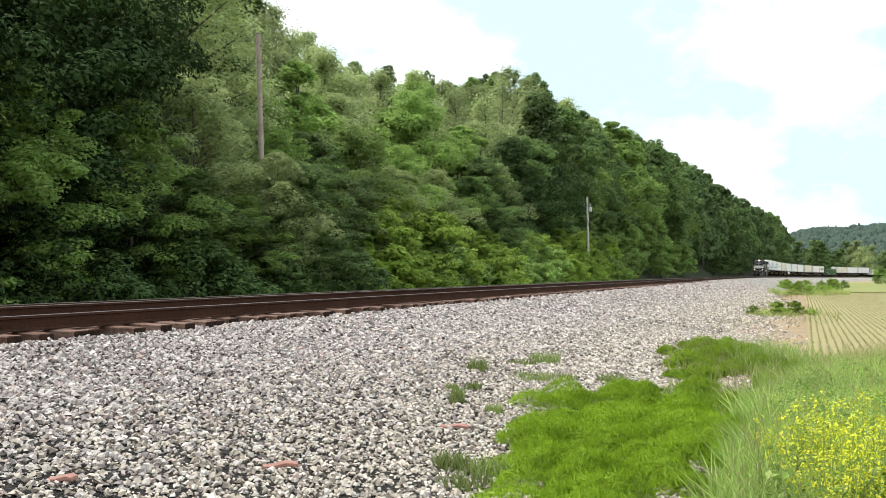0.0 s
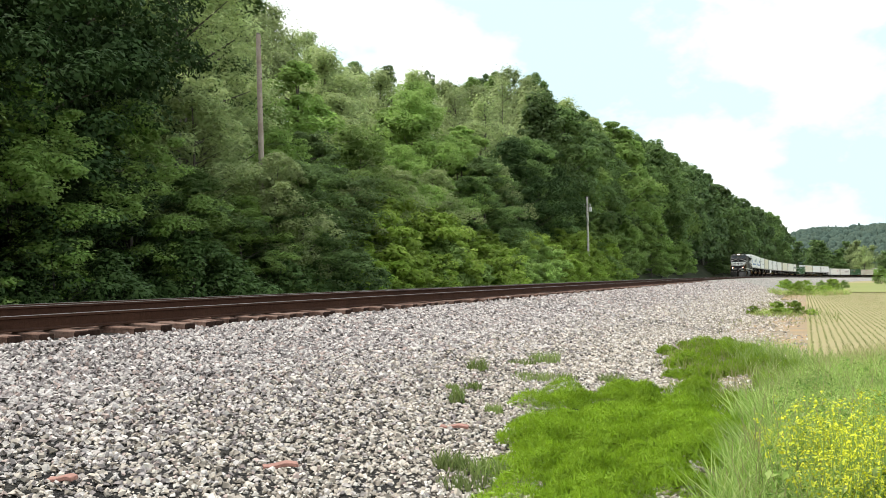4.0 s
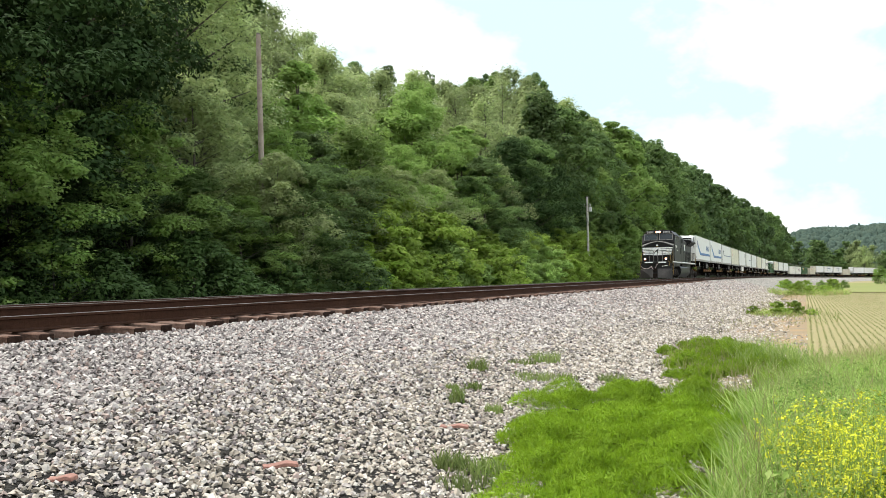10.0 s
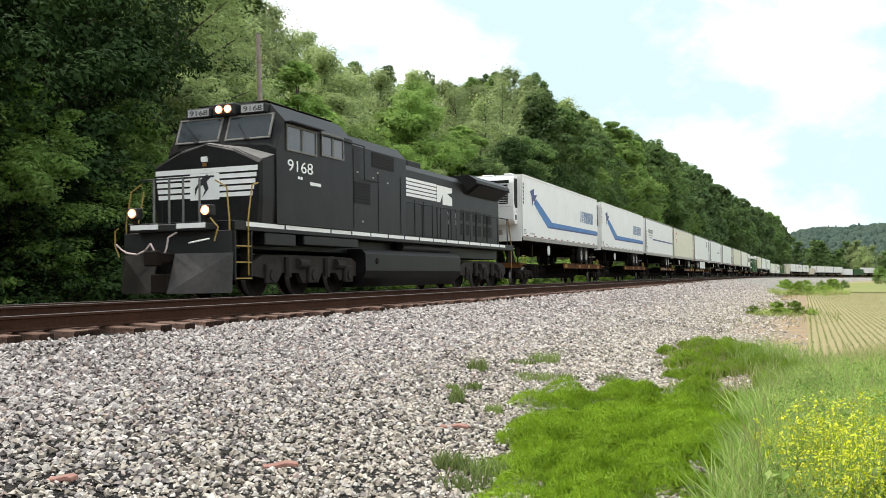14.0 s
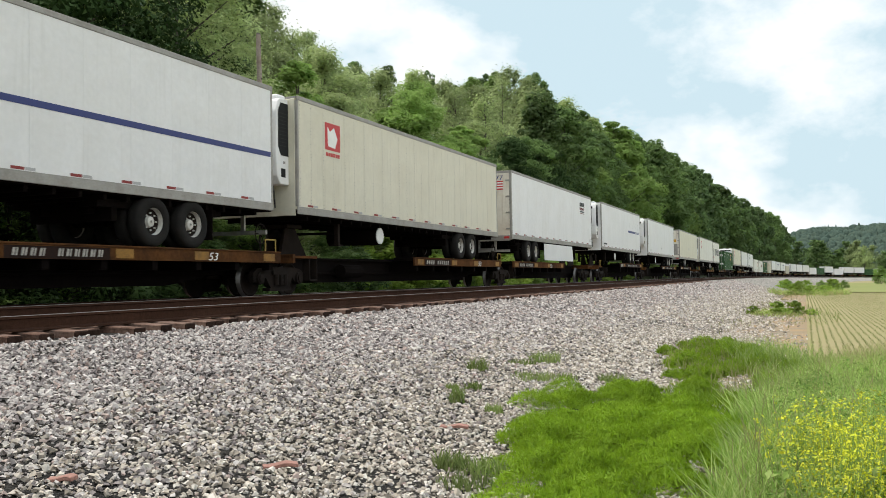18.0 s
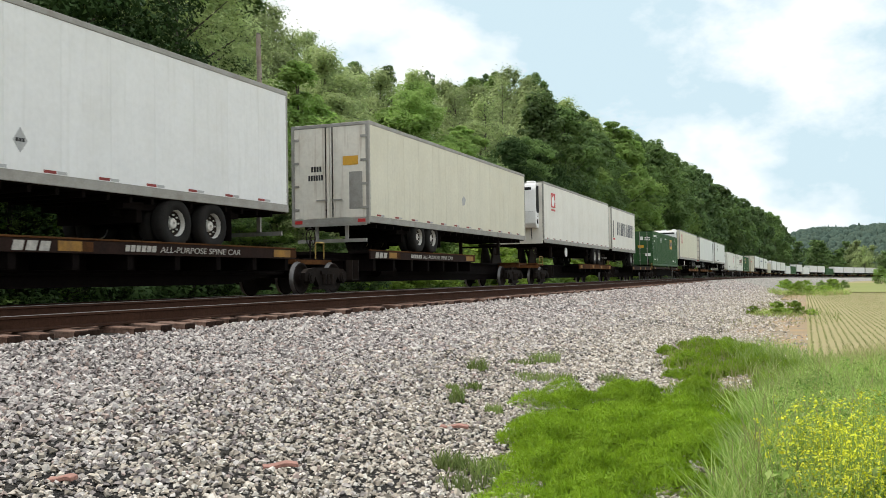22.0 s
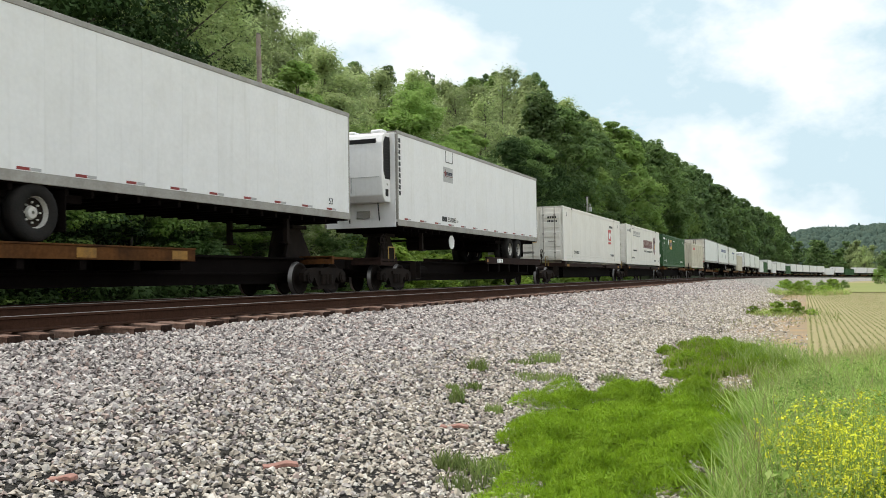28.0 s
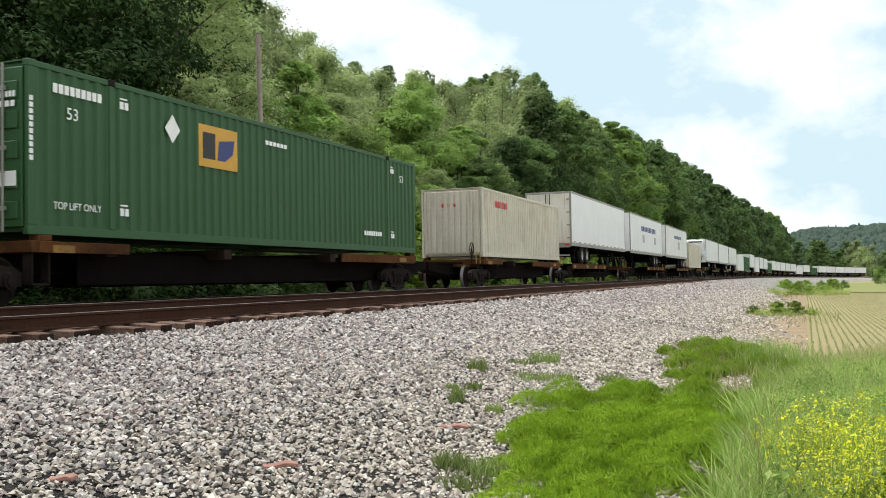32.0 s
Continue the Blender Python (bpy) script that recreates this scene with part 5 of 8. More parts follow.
        prism(hb, [(h - 0.5, 0.98), (h + 0.9, 0.98), (h + 0.25, 1.80), (h - 0.22, 1.80)], -0.28, -0.20)
        prism(hb, [(h - 0.5, 0.98), (h + 0.9, 0.98), (h + 0.25, 1.80), (h - 0.22, 1.80)], 0.20, 0.28)
        box(hb, h - 0.35, h + 0.4, -0.42, 0.42, 1.76, 1.86, bevel=0.02)
        rod(hb, (h + 0.8, 0, 1.0), (h, 0, 1.75), 0.06, 8)
        part("hitch_stand", hb, DIRTY, c)
        e = x_front if wheel_end != "front" else x_rear
        part("end_platform", B((min(e, h) + 0.2, min(e, h) + 1.5, -1.25, 1.25, 0.93, 0.99), (min(e, h) + 0.2, min(e, h) + 0.3, -1.3, 1.3, 0.80, 1.02)), steel, c)
    else:
        for x in (0.35, L - 0.35):
            part("cross_bolster", B((x - 0.3, x + 0.3, -1.32, 1.32, 0.90, 1.10), (x - 0.16, x + 0.16, -1.31, -1.12, 1.10, 1.196), (x - 0.16, x + 0.16, 1.12, 1.31, 1.10, 1.196), bevel=0.01), steel, c)
        for x in (1.98, L - 2.1, L * 0.35, L * 0.65):
            part("outrigger", B((x - 0.14, x + 0.14, -1.28, 1.28, 0.86, 1.06)), RUST, c)
        for y in (-1.34, 1.28):
            part("side_channel", B((L - 5.2, L - 0.2, y, y + 0.06, 0.86, 1.09), bevel=0.006), steel, c)
            part("side_channel", B((0.2, L - 6.4 if steel is RUST else 2.4, y, y + 0.06, 0.90, 1.09), bevel=0.006), steel, c)
            # added near-black plates that darken the belly under the load
            part("belly_plate", B((1.6, L - 1.6, y * 0.62, y * 0.62 + 0.04, 0.34, 0.93)), UNDER, c)
        for x in (L - 1.4, 0.5):
            part("yellow_plate", B((x, x + 0.5, -1.345, -1.341, 0.9, 1.03)), YELLOW, c)
    for x in (lead, tail):
        if x is not None:
            bogie(c, x, spin_it)
    # end ladder, brake wheel and steps over the leading bogie
    if lead is not None:
        x = lead
        part("bogie_bolster_deck", B((x - 1.0, x + 1.0, -0.7, 0.7, 0.80, 0.92)), steel, c)
        part("grab_iron", R(((x - 0.8, -1.2, 0.92), (x - 0.8, -1.2, 1.35), 0.018, 6), ((x - 0.8, -1.2, 1.35), (x - 0.35, -1.2, 1.35), 0.018, 6), ((x - 0.35, -1.2, 1.35), (x - 0.35, -1.2, 0.92), 0.018, 6)), HANDRAIL, c)
        bm = bmesh.new()
        spin(bm, [(0.24 + 0.016 * math.cos(q), 0.016 * math.sin(q)) for q in np.arange(6) * math.pi / 3], 16)
        bw = part("brake_wheel", bm, DIRTY, c, smooth=True)
        bw.matrix_basis = pose(x - 0.6, -0.95, 1.5)
        for q in (0, 60, 120):
            link("spoke", shared("spoke", lambda: mesh_of(R(((-0.235, 0, 0), (0.235, 0, 0), 0.011, 5)), "spoke", DIRTY)), bw, pose(0, 0, 0, 0, q, 0))
        part("brake_staff", R(((x - 0.6, -0.93, 0.92), (x - 0.6, -0.93, 1.5), 0.025, 6)), DIRTY, c)
        part("step", B((x + 1.2, x + 1.6, -1.25, -1.05, 0.35, 0.39), (x + 1.2, x + 1.23, -1.25, -1.05, 0.35, 0.92), (x + 1.57, x + 1.6, -1.25, -1.05, 0.35, 0.92)), DIRTY, c)
    part("coupling", B((x_front - 0.25, x_front + 0.1, -0.16, 0.16, 0.70, 0.92), bevel=0.03), DIRTY, c)
    moving.append((c, off, L, Matrix()))
    return c


# ---------------------------------------------------------------- locomotive
WINDOW_TRIM = paint("grey_window_trim", (0.16, 0.155, 0.145), 0.6, 0.1, 0.3, 6.0)


def locomotive():
    e = empty("locomotive")
    tagged(e, "black diesel freight locomotive with white nose stripes and lit headlights", "locomotive")
    hood = bmesh.new()

    def loft(bm, sections):
        rings = [[bm.verts.new((x, y, z)) for y, z in sec] for x, sec in sections]
        n = len(rings[0])
        for r0, r1 in zip(rings[:-1], rings[1:]):
            for i in range(n):
                j = (i + 1) % n
                bm.faces.new((r0[i], r0[j], r1[j], r1[i]))
        bm.faces.new(rings[0])
        bm.faces.new(rings[-1][::-1])
        bmesh.ops.recalc_face_normals(bm, faces=bm.faces[:])
        return bm

    part("frame", B((-1.05, 19.7, -1.5, 1.5, 1.50, 1.72), (-0.6, 19.2, -0.9, 0.9, 1.12, 1.50), bevel=0.015), BLACK, e)
    # nose
    bm = bmesh.new()
    loft(bm, [(0.0, [(-1.40, 1.72), (-1.46, 2.35), (-1.46, 3.10), (-0.75, 3.42), (0.0, 3.60), (0.75, 3.42), (1.46, 3.10), (1.46, 2.35), (1.40, 1.72)]),
              (0.10, [(-1.47, 1.72), (-1.50, 2.35), (-1.50, 3.18), (-0.75, 3.50), (0.0, 3.66), (0.75, 3.50), (1.50, 3.18), (1.50, 2.35), (1.47, 1.72)]),
              (0.95, [(-1.50, 1.72), (-1.53, 2.35), (-1.53, 3.42), (-0.75, 3.62), (0.0, 3.70), (0.75, 3.62), (1.53, 3.42), (1.53, 2.35), (1.50, 1.72)])])
    nose = part("nose", bm, BLACK, e)
    # paler sheet over the nose: dust, plus light from above painted in
    bm = bmesh.new()
    rows = [[bm.verts.new((x, y, z + 0.006)) for y, z in sec] for x, sec in ((0.06, [(-1.44, 3.15), (-0.75, 3.47), (0.0, 3.64), (0.75, 3.47), (1.44, 3.15)]), (0.12, [(-1.46, 3.20), (-0.75, 3.503), (0.0, 3.663), (0.75, 3.503), (1.46, 3.20)]), (0.64, [(-1.50, 3.35), (-0.75, 3.576), (0.0, 3.69), (0.75, 3.576), (1.50, 3.35)]))]
    for r0, r1 in zip(rows[:-1], rows[1:]):
        for i in range(4):
            bm.faces.new((r0[i], r0[i + 1], r1[i + 1], r1[i]))
    part("nose_top", bm, paint("dusty_nose_sheet", (0.17, 0.165, 0.155), 0.7, 0, 0.25, 3.0, 0.1, 20), nose, "dusty grey nose top, paled as if lit from above")
    end_patch("nose_mark", nose, YELLOW, -0.03, 0.07, 3.09, 3.18, 0.0, 0.04)
    for k in range(5):
        z = 2.93 - k * 0.145
        for y0, y1 in ((-1.43 + k * 0.035, -0.36), (0.42, 1.44 - k * 0.02)):
            if k == 0:
                y0, y1 = (-1.43, 0.0) if y0 < 0 else (0.0, 1.44)
            end_patch("white_stripe", nose, CLEAN, y0, y1, z, z + (0.10 if k else 0.12), 0.001, 0.006)
    end_patch("nose_emblem", nose, CLEAN, -0.38, 0.44, 2.30, 2.925, -0.002, 0.006, "white emblem panel")
    hb = bmesh.new()
    hs = [(0.10, 2.36), (0.02, 2.52), (0.08, 2.66), (0.22, 2.58), (0.30, 2.40), (0.30, 2.58), (0.12, 2.80), (-0.04, 2.90), (-0.14, 2.82), (-0.03, 2.74), (-0.08, 2.56)]
    prism(hb, hs, -0.008, -0.012, axis="x")
    part("emblem_figure", hb, INK, nose)
    end_patch("nose_light", nose, CLEAN, -0.06, 0.10, 3.20, 3.32, -0.0, 0.05)
    part("nose_door_outline", B((-0.004, 0.002, 0.62, 0.64, 1.75, 3.0), (-0.004, 0.002, 1.25, 1.27, 1.75, 3.0)), SOOT, nose)
    # cab and cabinet behind it
    bm = bmesh.new()
    cab_sec = [(-1.55, 1.72), (-1.55, 4.22), (-1.14, 4.67), (-0.5, 4.75), (0.5, 4.75), (1.14, 4.67), (1.55, 4.22), (1.55, 1.72)]
    low = [(-1.55, 1.72), (-1.55, 3.48), (-1.30, 3.60), (-0.5, 3.66), (0.5, 3.66), (1.30, 3.60), (1.55, 3.48), (1.55, 1.72)]
    loft(bm, [(0.62, low), (1.02, cab_sec), (4.55, cab_sec)])
    cab = part("cab", bm, BLACK, e)
    part("cab_roof_sheet", B((1.10, 4.5, -1.0, 1.0, 4.752, 4.775), bevel=0.008), DIRTY, cab)
    slope = math.degrees(math.atan2(0.40, 1.08))
    for y in (-0.72, 0.72):
        w = part("windshield", B((-0.024, -0.008, -0.58, 0.58, -0.29, 0.29), bevel=0.006), WIND_GLASS, cab)
        w.matrix_basis = pose(0.785, y, 4.08, 0, slope, 0)
        part("windshield_frame", B((-0.04, -0.004, -0.64, 0.64, 0.291, 0.34), (-0.04, -0.004, -0.64, 0.64, -0.34, -0.291), (-0.04, -0.004, -0.64, -0.581, -0.29, 0.29), (-0.04, -0.004, 0.581, 0.64, -0.29, 0.29), bevel=0.008), WINDOW_TRIM, w)
        part("wiper", R(((-0.05, 0.0, -0.32), (-0.035, 0.34, 0.10), 0.012, 5), ((-0.05, -0.06, -0.33), (-0.05, 0.06, -0.33), 0.03, 6)), INK, w)
    for y in (-0.78, 0.78):
        nb = part("number_board", B((0.80, 1.06, y - 0.36, y + 0.36, 4.43, 4.66), bevel=0.02), SOOT, cab)
        end_patch("number_panel", nb, FADED, y - 0.31, y + 0.31, 4.455, 4.635, 0.799, 0.004)
        word("9168", 0.18, INK, nb, end(y + 0.26, 4.48, 0.792), width=0.52)
    hl = part("headlight_housing", B((0.74, 1.06, -0.32, 0.32, 4.42, 4.72), bevel=0.03), SOOT, cab)
    for y in (-0.13, 0.13):
        part("headlight_bowl", R(((0.735, y, 4.57), (0.715, y, 4.57), 0.10, 16)), LAMP_BOWL, hl, "glowing headlight bowl")
        part("headlight", R(((0.7149, y, 4.57), (0.695, y, 4.57), 0.06, 16)), LAMP, hl, "lit headlight")
    # side windows
    for y, s in ((-1.552, -1), (1.552, 1)):
        for x0, x1, z0, z1 in ((1.12, 1.76, 3.56, 4.10), (1.84, 2.48, 3.56, 4.10), (2.83, 3.36, 3.62, 4.16), (3.44, 3.97, 3.62, 4.16)):
            ya, yb = (y - 0.006, y) if s < 0 else (y, y + 0.006)
            g = part("side_window", B((x0, x1, ya, yb, z0, z1)), GLASS, cab)
            fa, fb = (y - 0.03, y - 0.002) if s < 0 else (y + 0.002, y + 0.03)
            part("window_frame", B((x0 - 0.05, x0, fa, fb, z0 - 0.05, z1 + 0.05), (x1, x1 + 0.05, fa, fb, z0 - 0.05, z1 + 0.05), (x0, x1, fa, fb, z0 - 0.05, z0), (x0, x1, fa, fb, z1, z1 + 0.05)), WINDOW_TRIM, g)
        part("awning", B((1.0, 2.6, y - 0.22 if s < 0 else y, y if s < 0 else y + 0.22, 4.17, 4.20)), BLACK, cab)
    word("9168", 0.40, CLEAN, cab, side(1.10, 3.03, -1.556), width=1.22)
    patch("cab_plate", cab, CLEAN, 2.20, 2.75, 2.76, 2.84, -1.552, 0.006)
    bars("cab_mark", cab, CLEAN, 1.6, 1.85, 2.86, 2.93, 2, -1.552)
    bm = bmesh.new()
    loft(bm, [(4.551, [(-1.50, 1.72), (-1.50, 4.10), (-1.22, 4.42), (1.22, 4.42), (1.50, 4.10), (1.50, 1.72)]), (8.35, [(-1.50, 1.72), (-1.50, 4.10), (-1.22, 4.42), (1.22, 4.42), (1.50, 4.10), (1.50, 1.72)])])
    cb = part("equipment_cabinet", bm, BLACK, e)
    for x0, x1, z0, z1 in ((4.75, 5.75, 2.50, 3.10), (5.9, 7.42, 3.62, 4.06)):
        v = part("vent", B((x0, x1, -1.512, -1.501, z0, z1)), CHARCOAL, cb)
        part("louver", B(*[(x0 + 0.03, x1 - 0.03, -1.525, -1.512, z, z + 0.02) for z in np.arange(z0 + 0.05, z1 - 0.03, 0.085)]), CHARCOAL, v)
    for x in (4.7, 6.3, 7.9):
        part("cabinet_joint", B((x, x + 0.03, -1.513, -1.501, 1.76, 3.5 if x > 5 else 4.0)), SOOT, cb)
    for x, z in ((4.9, 3.35), (5.9, 3.28), (6.9, 3.22), (4.2, 2.0), (5.2, 1.98), (6.2, 3.45)):
        part("latch", B((x, x + 0.10, -1.515, -1.501, z, z + 0.05)), ALLOY, cb)
    # engine hood
    bm = bmesh.new()
    hs = [(-1.0, 1.72), (-1.0, 3.95), (-0.82, 4.15), (-0.3, 4.22), (0.3, 4.22), (0.82, 4.15), (1.0, 3.95), (1.0, 1.72)]
    loft(bm, [(8.351, hs), (19.25, hs)])
    hd = part("engine_hood", bm, BLACK, e)
    for k in range(5):
        z = 3.09 + k * 0.128
        patch("white_stripe", hd, CLEAN, 8.95, 12.15, z, z + 0.095, -1.001, 0.004)
    decal("hood_emblem", hd, CLEAN, [(12.2, 3.08), (12.5, 3.08), (12.75, 3.38), (12.75, 3.02), (13.7, 3.02), (13.7, 3.32), (13.2, 3.44), (13.7, 3.5), (13.7, 3.68), (12.2, 3.68)], -1.001, 0.004, "white emblem on the hood")
    bars("railway_name", hd, CLEAN, 11.9, 14.2, 2.62, 2.80, 7, -1.001)
    bars("railway_name", hd, CLEAN, 11.9, 14.35, 2.34, 2.52, 8, -1.001)
    for i in range(11):
        x = 8.6 + i * 0.78
        part("hood_door", B((x, x + 0.72, -1.018, -1.0005, 1.80, 2.95 if 4 < i < 8 else 3.0), bevel=0.006), BLACK, hd)
    for x in (14.5, 15.1, 15.9, 16.5, 17.2, 17.8):
        part("hood_vent", B((x, x + 0.42, -1.022, -1.0185, 2.55, 2.95), (x, x + 0.42, -1.022, -1.0185, 2.0, 2.42)), CHARCOAL, hd)
    # radiator wings and roof gear
    bm = bmesh.new()
    prism(bm, [(-1.52, 3.96), (-1.52, 4.10), (-1.2, 4.30), (1.2, 4.30), (1.52, 4.10), (1.52, 3.96), (0.98, 3.58), (-0.98, 3.58)], 15.0, 19.2, axis="x")
    rad = part("radiator_housing", bm, BLACK, e)
    bm = bmesh.new()
    prism(bm, [(-1.50, 3.925), (-1.02, 3.58), (-1.03, 3.56), (-1.51, 3.905)], 15.3, 18.9, axis="x")
    part("radiator_grille", bm, CHARCOAL, rad)
    part("radiator_lip", B((15.0, 19.2, -1.55, -1.521, 3.95, 3.98)), DIRTY, rad)
    part("exhaust_stack", B((11.0, 12.2, -0.4, 0.4, 4.18, 4.48), (9.0, 10.2, -0.6, 0.6, 4.18, 4.34), bevel=0.03), SOOT, e)
    part("horn", R(((5.4, 0.2, 4.34), (5.4, 0.2, 4.62), 0.03), ((5.2, 0.2, 4.62), (5.6, 0.2, 4.62), 0.05, 8, 0.09), ((5.25, 0.35, 4.60), (5.55, 0.35, 4.60), 0.04, 8, 0.08)), DIRTY, e)
    part("roof_aerial", B((2.0, 2.5, -0.3, 0.3, 4.776, 4.84), (3.3, 3.6, -0.1, 0.1, 4.776, 4.88), bevel=0.02), DIRTY, e)
    # white sill edge in lengths along both sides
    for y in (-1.505, 1.50):
        x = -0.6
        for ln in (1.7, 2.3, 1.2, 1.2, 1.2, 1.2, 1.2, 1.2, 1.2, 1.2, 1.2, 1.2, 1.2, 1.2, 0.8):
            part("sill_stripe", B((x, x + ln - 0.08, y, y + 0.005, 1.60, 1.70)), CLEAN, e)
            x += ln
    part("battery_box", B((0.2, 1.6, -1.48, -0.95, 1.20, 1.50), (2.0, 5.0, -1.48, -0.95, 1.25, 1.50), bevel=0.02), BLACK, e)
    # fuel tank
    bm = bmesh.new()
    prism(bm, [(-1.42, 0.42), (-1.48, 0.62), (-1.48, 1.10), (-1.36, 1.24), (1.36, 1.24), (1.48, 1.10), (1.48, 0.62), (1.42, 0.42), (1.1, 0.16), (-1.1, 0.16)], 5.45, 13.2, axis="x")
    ft = part("fuel_tank", bm, BLACK, e)
    part("filler_cap", R(((6.2, -1.50, 0.9), (6.2, -1.46, 0.9), 0.09, 12)), DIRTY, ft)
    part("air_reservoir", R(((8.6, -1.15, 1.38), (12.8, -1.15, 1.38), 0.13, 10)), SOOT, e)
    # pilot, plough, anticlimber, coupler
    part("pilot_plate", B((-1.12, -1.05, -1.45, 1.45, 0.55, 1.50), bevel=0.01), SOOT, e)
    bm = bmesh.new()
    for s in (-1, 1):
        a = [bm.verts.new(v) for v in ((-1.75, s * 0.22, 0.12), (-1.18, s * 1.48, 0.12), (-1.12, s * 1.48, 1.0), (-1.45, s * 0.22, 1.0))]
        b = [bm.verts.new((v.co.x + 0.04, v.co.y, v.co.z)) for v in a]
        fs = [bm.faces.new(a), bm.faces.new(b[::-1])] + [bm.faces.new((a[i], b[i], b[(i + 1) % 4], a[(i + 1) % 4])) for i in range(4)]
    bmesh.ops.recalc_face_normals(bm, faces=bm.faces[:])
    part("plough", bm, paint("worn_plough_steel", (0.03, 0.027, 0.025), 0.45, 0.2, 0.3, 1.2, 0.2, 20, dirt=(0.15, 0.125, 0.11), dirt_amount=0.5), e, "worn grey steel snow plough")
    part("plough_centre", B((-1.74, -1.50, -0.22, 0.22, 0.14, 0.55), bevel=0.02), DIRTY, e)
    part("anticlimber", B((-1.42, -1.05, -1.05, 1.05, 1.50, 1.66), bevel=0.02), SOOT, e)
    part("anticlimber_lip", B((-1.44, -1.421, -1.0, -0.25, 1.55, 1.66), (-1.44, -1.421, 0.25, 1.0, 1.55, 1.66)), CLEAN, e)
    part("coupler", B((-1.95, -1.3, -0.13, 0.13, 0.78, 1.02), (-2.05, -1.85, -0.20, 0.16, 0.72, 1.06), bevel=0.03), DIRTY, e)
    hoses = bmesh.new()
    p = [Vector((-1.50, y, z)) for y, z in ((1.35, 1.24), (1.2, 1.12), (1.05, 1.04), (0.77, 1.0), (0.55, 1.08), (0.40, 1.24), (0.30, 1.07), (0.22, 0.95), (0.13, 0.90), (0.04, 0.97), (-0.03, 1.12), (-0.08, 1.36), (-0.30, 1.46))]
    for a, b in zip(p[:-1], p[1:]):
        rod(hoses, a, b, 0.021, 6)
    part("air_hose", hoses, paint("pale_pink_hose", (0.62, 0.50, 0.48), 0.6, 0, 0.2, 8.0), e)
    part("pilot_rod", R(((-1.5, -0.62, 1.22), (-1.5, -1.15, 1.30), 0.018, 6)), CLEAN, e)
    for y in (-0.98, 0.98):
        d = part("ditch_light", B((-1.40, -1.20, y - 0.15, y + 0.15, 1.80, 2.06), bevel=0.03), SOOT, e)
        part("bowl", R(((-1.401, y, 1.93), (-1.42, y, 1.93), 0.105, 16)), LAMP_BOWL, d, "glowing ditch light bowl")
        part("lens", R(((-1.4201, y, 1.93), (-1.44, y, 1.93), 0.062, 16)), LAMP, d, "lit ditch light")
        part("bracket", B((-1.35, -1.25, y - 0.04, y + 0.04, 1.66, 1.80)), DIRTY, d)
    # front handrails and steps
    hr = [[(-1.10, -1.40, 0.6), (-1.10, -1.40, 1.72), (-1.05, -1.30, 2.45), (-1.05, -1.0, 2.62)], [(-0.55, -1.52, 0.5), (-0.55, -1.52, 1.75), (-0.35, -1.50, 2.55), (-0.05, -1.46, 2.62)], [(-1.10, 1.40, 0.6), (-1.10, 1.40, 1.72), (-1.05, 1.30, 2.45), (-1.05, 1.0, 2.62)], [(-1.45, -1.25, 1.25), (-1.45, -1.35, 1.55), (-1.45, -1.15, 1.75)], [(-1.45, 1.30, 0.95), (-1.45, 1.42, 1.2), (-1.45, 1.42, 1.55), (-1.45, 1.32, 1.6)], [(-0.55, 1.52, 0.5), (-0.55, 1.52, 1.75), (-0.35, 1.5, 2.55)]]
    for line in hr:
        bm = bmesh.new()
        for a, b in zip(line[:-1], line[1:]):
            rod(bm, a, b, 0.017, 7)
        part("handrail", bm, HANDRAIL, e, "yellow handrail")
    for y in (-0.62, -0.18, 0.2, 0.62):
        part("front_post", R(((-1.1, y, 1.66), (-1.1, y, 2.72), 0.028, 6)), WINDOW_TRIM, e)
    part("front_rail", R(((-1.1, -1.0, 2.70), (-1.1, 1.0, 2.70), 0.02, 6)), SOOT, e)
    for s in (-1, 1):
        for k, z in enumerate((0.42, 0.78, 1.14)):
            part("step", B((-1.0, -0.4, min(s * 1.50, s * 1.2), max(s * 1.50, s * 1.2), z, z + 0.03)), HANDRAIL if z > 0 else SOOT, e)
        part("step_side", B((-1.04, -1.0, min(s * 1.5, s * 1.2), max(s * 1.5, s * 1.2), 0.4, 1.5), (-0.40, -0.36, min(s * 1.5, s * 1.2), max(s * 1.5, s * 1.2), 0.4, 1.5)), SOOT, e)
    # walkway rails along the hood
    for s in (-1, 1):
        for i in range(9):
            x = 8.4 + i * 1.32
            part("rail_post", R(((x, s * 1.46, 1.72), (x, s * 1.46, 2.80), 0.022, 6)), SOOT, e)
        part("walkway_rail", R(((8.4, s * 1.46, 2.80), (19.1, s * 1.46, 2.80), 0.022, 6)), SOOT, e)
        part("rear_rail", R(((19.5, s * 1.46, 0.7), (19.5, s * 1.46, 1.8), 0.022, 6), ((19.5, s * 1.46, 1.8), (19.1, s * 1.46, 2.8), 0.022, 6)), HANDRAIL, e)
        part("cab_grab", R(((2.7, s * 1.60, 4.12), (5.2, s * 1.60, 4.12), 0.02, 6), ((5.2, s * 1.60, 4.12), (5.2, s * 1.60, 3.2), 0.02, 6), ((5.2, s * 1.60, 3.2), (6.3, s * 1.58, 3.2), 0.02, 6)), SOOT, e)
    # trucks of three axles
    for xc in (2.85, 16.75):
        tr = part("truck", B((xc - 2.5, xc + 2.5, -0.5, 0.5, 0.62, 1.05), bevel=0.03), SOOT, e)
        for s in (-1, 1):
            bm = bmesh.new()
